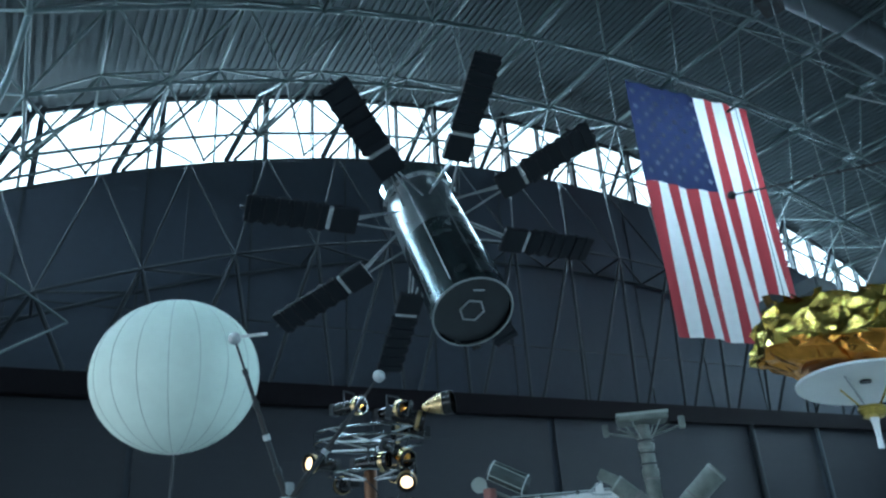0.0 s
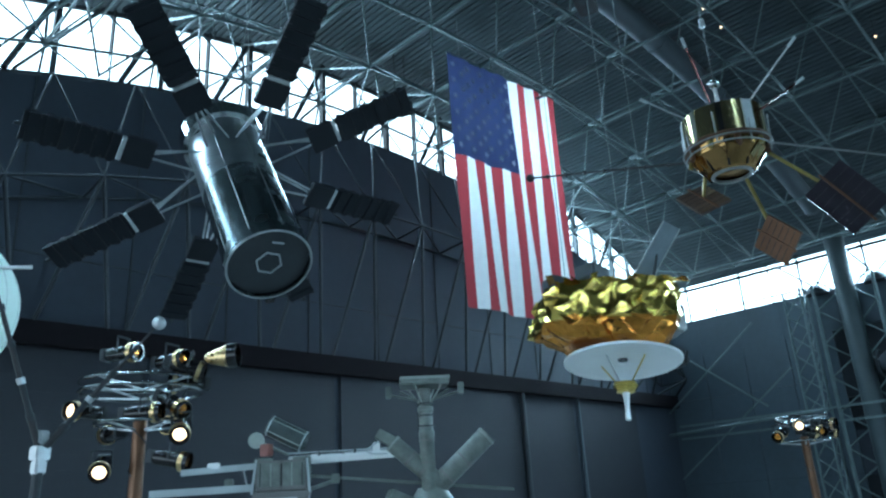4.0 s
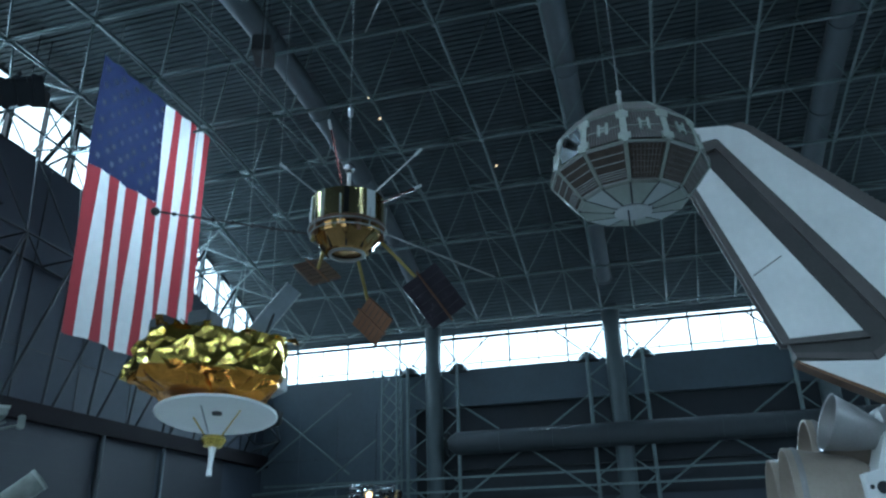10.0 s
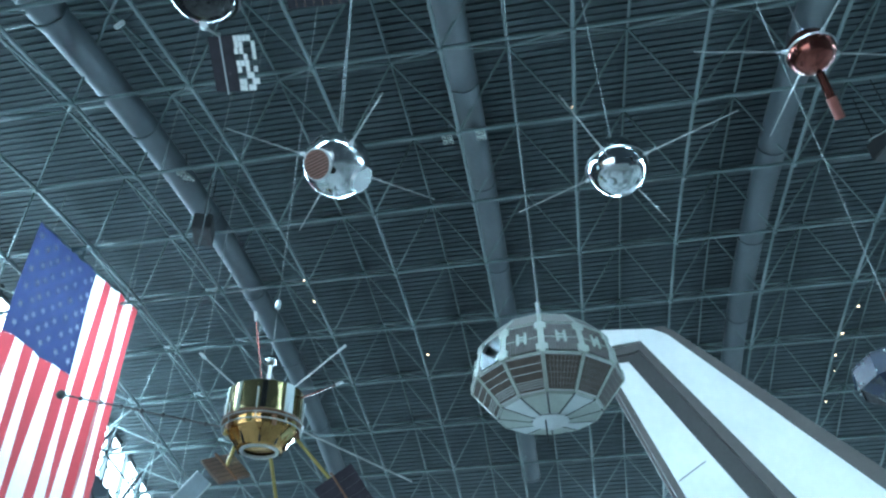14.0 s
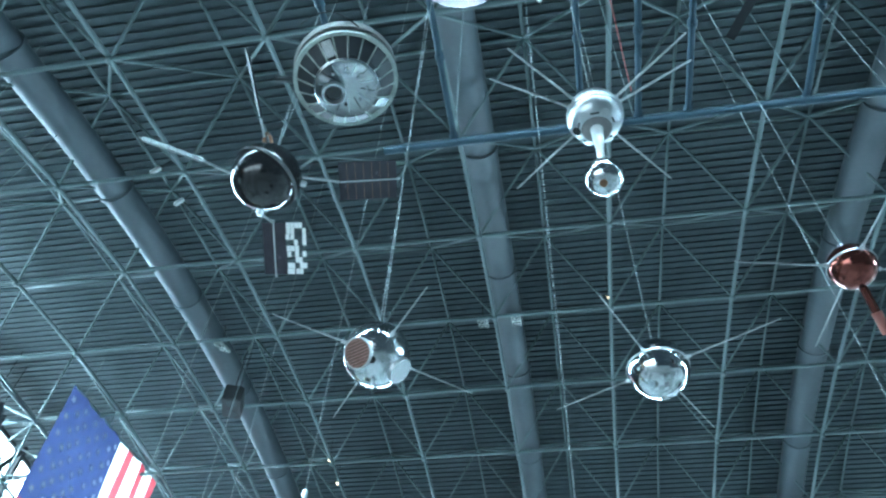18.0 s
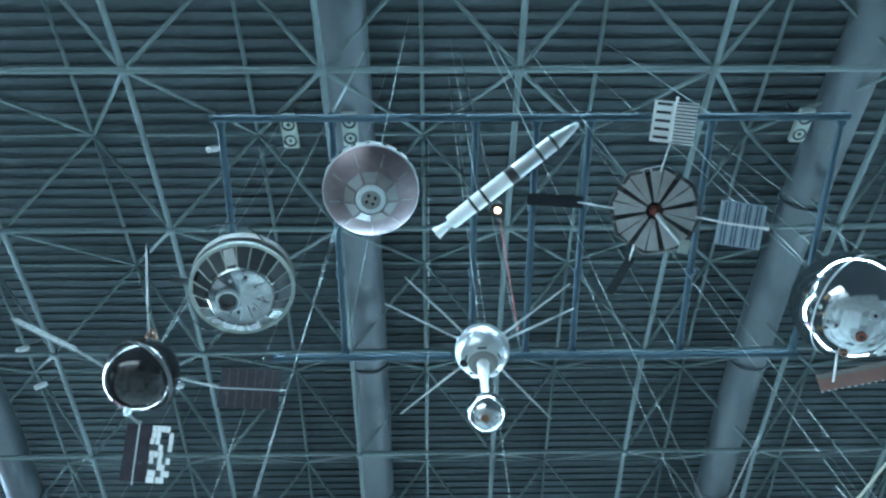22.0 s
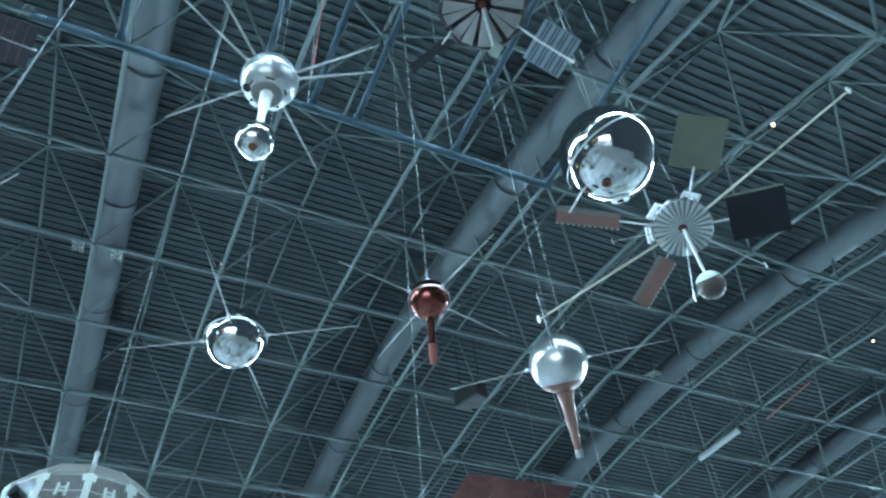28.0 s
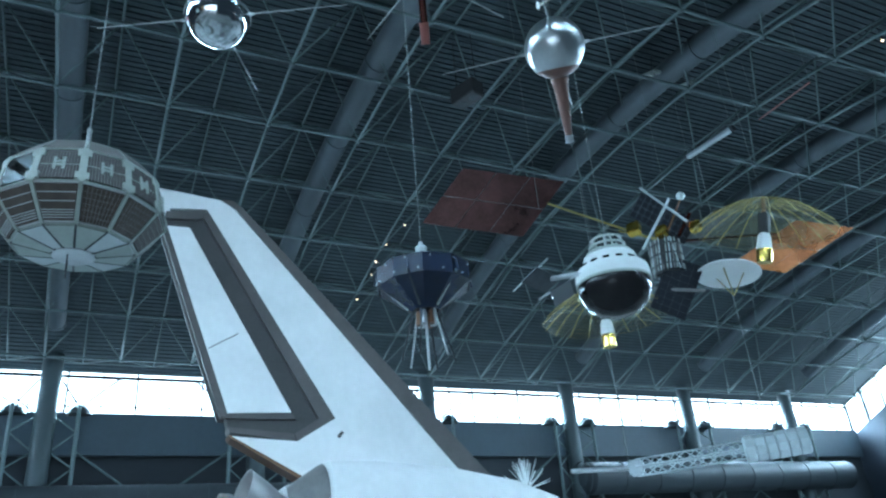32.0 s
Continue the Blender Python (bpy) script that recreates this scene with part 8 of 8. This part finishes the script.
def orbiter():
    t = thing("space_shuttle", Matrix(), "white and grey tiled space shuttle orbiter with a tall tail fin", "spacecraft")
    x = 22.0
    fin = part("tail_fin", yz([(-0.95, 16.95), (-1.1, 17.08), (-2.3, 17.0), (-3.37, 16.91), (-3.87, 16.64), (-11.9, 7.6), (-6.3, 7.6), (-6.25, 8.18), (-3.97, 9.47), (-5.9, 9.34), (-7.05, 10.03), (-2.98, 16.52), (-0.9, 16.3)], x, 0.62), TILE_WHITE, t)
    part("leading_edge", yz([(-3.40, 16.93), (-3.75, 16.95), (-4.07, 16.73), (-10.22, 10.33), (-12.85, 7.6), (-11.85, 7.6), (-10.12, 9.55), (-3.87, 16.62)], x, 0.66), TILE_GREY, fin, "dark grey leading edge")
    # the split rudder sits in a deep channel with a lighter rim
    # the shade inside the channel is painted in as a darker tile colour
    part("hinge_channel", yz([(-1.78, 16.26), (-2.98, 16.50), (-7.03, 10.03), (-5.9, 9.36), (-3.97, 9.60), (-3.85, 10.05), (-5.72, 10.1), (-2.5, 15.86), (-1.8, 15.84)], x, 0.34), mat("channel_shade_tile", (0.06, 0.055, 0.055), 0.7, 0, 0.3, 1.5), fin, "hinge channel with recess shade in its brown-grey colour")
    part("channel_rim", yz([(-2.90, 16.20), (-2.98, 16.51), (-7.05, 10.03), (-5.9, 9.34), (-5.82, 9.56), (-6.55, 10.02)], x, 0.60), TILE_GREY, fin, "grey rim of the rudder channel")
    part("channel_rim", yz([(-1.78, 16.28), (-2.97, 16.51), (-2.88, 16.20), (-2.65, 16.12), (-1.8, 16.06)], x, 0.60), TILE_GREY, fin, "grey rim of the rudder channel")
    part("channel_rim", yz([(-3.93, 9.72), (-3.97, 9.58), (-5.88, 9.35), (-5.80, 9.56)], x, 0.58), TILE_GREY, fin, "grey rim of the rudder channel")
    for s in (-1, 1):
        hinge = Matrix.Translation((0.24 * s, 0, 0))
        leaf = part("rudder_leaf", yz([(-1.84, 15.80), (-2.5, 15.82), (-5.72, 10.18), (-3.88, 10.12)], x, 0.10, hinge), TILE_WHITE, fin)
        part("rudder_edge", yz([(-1.66, 15.84), (-1.84, 15.80), (-3.88, 10.12), (-3.68, 9.98)], x, 0.12, hinge), TILE_GREY, leaf, "dark trailing edge strip")
        part("rudder_foot", yz([(-3.68, 9.97), (-3.88, 10.11), (-5.72, 10.17), (-5.86, 9.98)], x, 0.12, hinge), TILE_GREY, leaf, "dark lower edge strip")
        part("leaf_joint", yz([(-3.27, 11.98), (-3.28, 12.02), (-4.1, 12.52), (-4.11, 12.49)], x, 0.112, hinge), TILE_GREY, leaf)
        part("tip_cap", yz([(-0.9, 16.95), (-0.9, 16.3), (-1.9, 16.22), (-1.9, 16.95)], x + 0.18 * s, 0.2), TILE_WHITE, leaf)
    part("stinger_edge", yz([(-3.95, 9.50), (-4.0, 9.40), (-6.3, 8.08), (-6.3, 8.22)], x, 0.66), BRONZE, fin, "scorched brown lower edge")
    bm = B()
    box(bm, (x - 0.315, -7.2, 9.55), (0.02, 0.10, 0.22), Matrix.Rotation(radians(40), 4, "X"))
    part("vent_slot", bm, TILE_GREY, fin)
    # fuselage: rounded box section, and the two engine pods
    bm = B()
    secs = [(-5.7, 2.5, 2.0, 7.1), (-8.0, 2.75, 1.8, 7.75), (-14.0, 2.75, 1.8, 7.1), (-30.0, 2.75, 1.8, 6.9), (-36.0, 2.2, 1.9, 6.3), (-39.5, 0.7, 2.6, 4.6)]
    rings = []
    for y, w, z0, z1 in secs:
        ring = []
        for k in range(24):
            a = 2 * math.pi * k / 24
            c, s = math.cos(a), math.sin(a)
            ring.append(bm.verts.new((x + w * math.copysign(abs(c) ** 0.55, c), y, (z0 + z1) / 2 + (z1 - z0) / 2 * math.copysign(abs(s) ** 0.6, s))))
        rings.append(ring)
    for a, b in zip(rings, rings[1:]):
        for k in range(24):
            bm.faces.new((a[k], a[(k + 1) % 24], b[(k + 1) % 24], b[k]))
    bm.faces.new(rings[0])
    bm.faces.new(rings[-1])
    bmesh.ops.recalc_face_normals(bm, faces=bm.faces)
    part("fuselage", bm, TILE_WHITE, t, smooth=True)
    bell = mat("nozzle_grey", (0.27, 0.26, 0.26), 0.45, 0.3, 0.2, 2.0)
    tan = mat("bell_tan", (0.36, 0.30, 0.25), 0.5, 0.2, 0.25, 1.5)
    for s in (-1, 1):
        bm = B()
        prof = [(0, 0), (0.9, 0.0), (1.02, 0.1), (1.1, 1.5), (1.0, 4.0), (0.75, 6.0), (0.35, 7.4), (0, 7.9)]
        lathe(bm, prof, 28, Matrix.Translation((x + 1.7 * s, -6.15, 7.5)) @ Matrix.Rotation(radians(90), 4, "X") @ Matrix.Rotation(radians(3), 4, "X"))
        pod = part("engine_pod", bm, TILE_WHITE, t, smooth=True)
        bm = B()
        lathe(bm, [(0.96, 0.0), (0.90, 0.12), (0.62, 0.55), (0.36, 0.95), (0.0, 1.0)], 24, Matrix.Translation((x + 1.7 * s, -6.15, 7.48)) @ Matrix.Rotation(radians(-90), 4, "X"))
        part("pod_tail", bm, GREY_SKIN, pod, "grey tapering pod tail", smooth=True)
        bm = B()
        ax = Vector((0.10 * s, 0.946, 0.323))
        lathe(bm, [(0.16, 0), (0.22, 0.12), (0.34, 0.45), (0.54, 1.0), (0.68, 1.52), (0.70, 1.54), (0.66, 1.52), (0.50, 1.0), (0.30, 0.45), (0.14, 0.1)], 32, Matrix.Translation((x + 1.95 * s, -5.42, 7.10)) @ ax.to_track_quat("Z", "Y").to_matrix().to_4x4())
        part("orbital_nozzle", bm, bell, pod, "grey bell nozzle", smooth=True)
        # thruster housing: stepped block with a row of round ports
        part("thruster_box", yz([(-4.40, 5.5), (-4.40, 6.36), (-4.70, 6.42), (-4.98, 7.16), (-5.08, 7.26), (-6.4, 7.24), (-8.6, 7.3), (-8.6, 5.5)], x + 2.2 * s, 1.0), TILE_WHITE, pod)
        rcs = pod.children[-1]
        for k in range(4):
            bm = B()
            disc(bm, (x + 2.705 * s, -4.73 - 0.417 * k, 6.04), 0.14, 0.04, (1, 0, 0), 18)
            part("thruster_hole", bm, BLACK_MATT, rcs)
        bm = B()
        disc(bm, (x + 2.705 * s, -4.5, 6.06), 0.05, 0.04, (1, 0, 0), 12)
        part("thruster_hole", bm, BLACK_MATT, rcs)
    for dx, z, y in ((-1.35, 5.85, -5.65), (1.35, 5.85, -5.65), (0.0, 6.5, -6.4)):
        q = Matrix.Translation((x + dx, y, z)) @ Vector((0, 1.0, 0.10 if z > 6 else 0.03)).to_track_quat("Z", "Y").to_matrix().to_4x4()
        bm = B()
        lathe(bm, [(0.35, 0), (0.5, 0.3), (0.95, 1.2), (1.16, 2.45), (1.20, 2.62), (1.20, 2.72), (1.15, 2.72), (0.9, 1.2), (0.4, 0.2)], 40, q)
        nozzle = part("main_nozzle", bm, tan, t, "tan engine bell", smooth=True)
        bm = B()
        lathe(bm, [(1.16, 2.44), (1.19, 2.42), (1.215, 2.52), (1.20, 2.56)], 40, q)
        part("bell_band", bm, bell, nozzle, smooth=True)
    for dx, y in ((-3.0, -12), (3.0, -12), (0, -34)):
        bm = B()
        rod(bm, (x + dx * 0.9, y, 2.4), (x + dx, y, 0.5), 0.16, n=12)
        leg = part("landing_leg", bm, ALU, t, smooth=True)
        for s in (-0.3, 0.3):
            bm = B()
            rod(bm, (x + dx + s - 0.14, y, 0.55), (x + dx + s + 0.14, y, 0.55), 0.55, n=24)
            part("tyre", bm, BLACK_MATT, leg, smooth=True)


orbiter()


# spiky fan and long lattice arm beyond the orbiter
t = thing("spiky_antenna", pose(24.2, -15.0, 8.2), "burst of thin white spikes on a short post", "spacecraft")
rng = random.Random(5)
for k in range(46):
    a, e = rng.uniform(0, 2 * math.pi), rng.uniform(0.15, 1.5)
    d = Vector((math.cos(a) * math.cos(e), math.sin(a) * math.cos(e), math.sin(e)))
    bm = B()
    rod(bm, d * 0.1, d * rng.uniform(0.95, 1.2), 0.014, 0.010, n=5)
    part("spike", bm, WHITE, t)
bm = B()
ball(bm, (0, 0, 0), 0.2, 16, 12)
part("hub", bm, COPPER, t, smooth=True)
bm = B()
rod(bm, (0, 0, 0), (0, 0, -8.2), 0.08, n=10)
part("post", bm, DARK, t)

t = thing("truss_mast", Matrix(), "white lattice truss mast with a quilted can at its end", "spacecraft")
a, b, c = Vector((27.71, -19.46, 9.42)), Vector((26.0, -21.6, 9.25)), Vector((21.2, -26.5, 9.5))
bm = B()
rod(bm, a, b, 0.10, n=10)
part("probe_rod", bm, ALU, t, smooth=True)
bm = B()
box(bm, b, (0.62, 0.62, 0.62), Matrix.Rotation(0.8, 4, "Z"), 0.08)
part("end_block", bm, PALE, t)
q = (c - b).to_track_quat("Z", "Y").to_matrix().to_4x4()
L = (c - b).length
m = Matrix.Translation(b) @ q
corners = [Vector((0.34 * math.cos(k * math.pi / 2), 0.34 * math.sin(k * math.pi / 2), 0)) for k in range(4)]
n = 11
for k in range(4):
    p, p2 = corners[k], corners[(k + 1) % 4]
    bm = B()
    rod(bm, m @ p, m @ (p + Vector((0, 0, L * 0.66))), 0.038, n=6)
    part("lattice_chord", bm, PALE, t)
    for j in range(n):
        z0, z1 = L * 0.66 * j / n, L * 0.66 * (j + 1) / n
        bm = B()
        rod(bm, m @ (p + Vector((0, 0, z0 if j % 2 else z1))), m @ (p2 + Vector((0, 0, z1 if j % 2 else z0))), 0.028, n=5)
        part("lattice_bar", bm, PALE, t)
for j in range(6):
    bm = B()
    z = L * (0.64 + 0.06 * j)
    lathe(bm, [(0, z), (0.50, z), (0.54, z + 0.05), (0.54, z + L * 0.06 - 0.06), (0.50, z + L * 0.06 - 0.01), (0, z + L * 0.06 - 0.01)], 10, m)
    part("can_section", bm, PALE, t)
for x, y in ((22.2, -25.5), (26.2, -21.4)):
    bm = B()
    rod(bm, (x, y, 9.2), (x, y, roof(x, 2.2)), 0.02, n=6)
    part("cable", bm, CABLE, t)


# long orange rod and pale tube hung high under the far roof
for nm, a, b, r, m, label in (("orange_rod", (18.2, -25.25, 22.6), (15.3, -24.95, 22.4), 0.035, RED, "long dull orange rod hung under the far roof"),
                              ("hung_tube", (21.9, -24.6, 22.8), (19.3, -24.75, 22.7), 0.13, PALE, "pale round tube hung under the far roof")):
    a, b = Vector(a), Vector(b)
    t = thing(nm, Matrix.Translation((a + b) / 2), label, "tube")
    o = (a + b) / 2
    bm = B()
    rod(bm, a - o, b - o, r, n=14)
    part("shaft", bm, m, t, smooth=True)
    for p in (a, b):
        bm = B()
        rod(bm, p - o, p - o + (p - o).normalized() * 0.12, r * 1.3, r * 1.1, n=14)
        part("end_cap", bm, DARK, t, smooth=True)
        cable(t, roof(p.x, -0.02), p - o, 0.008)
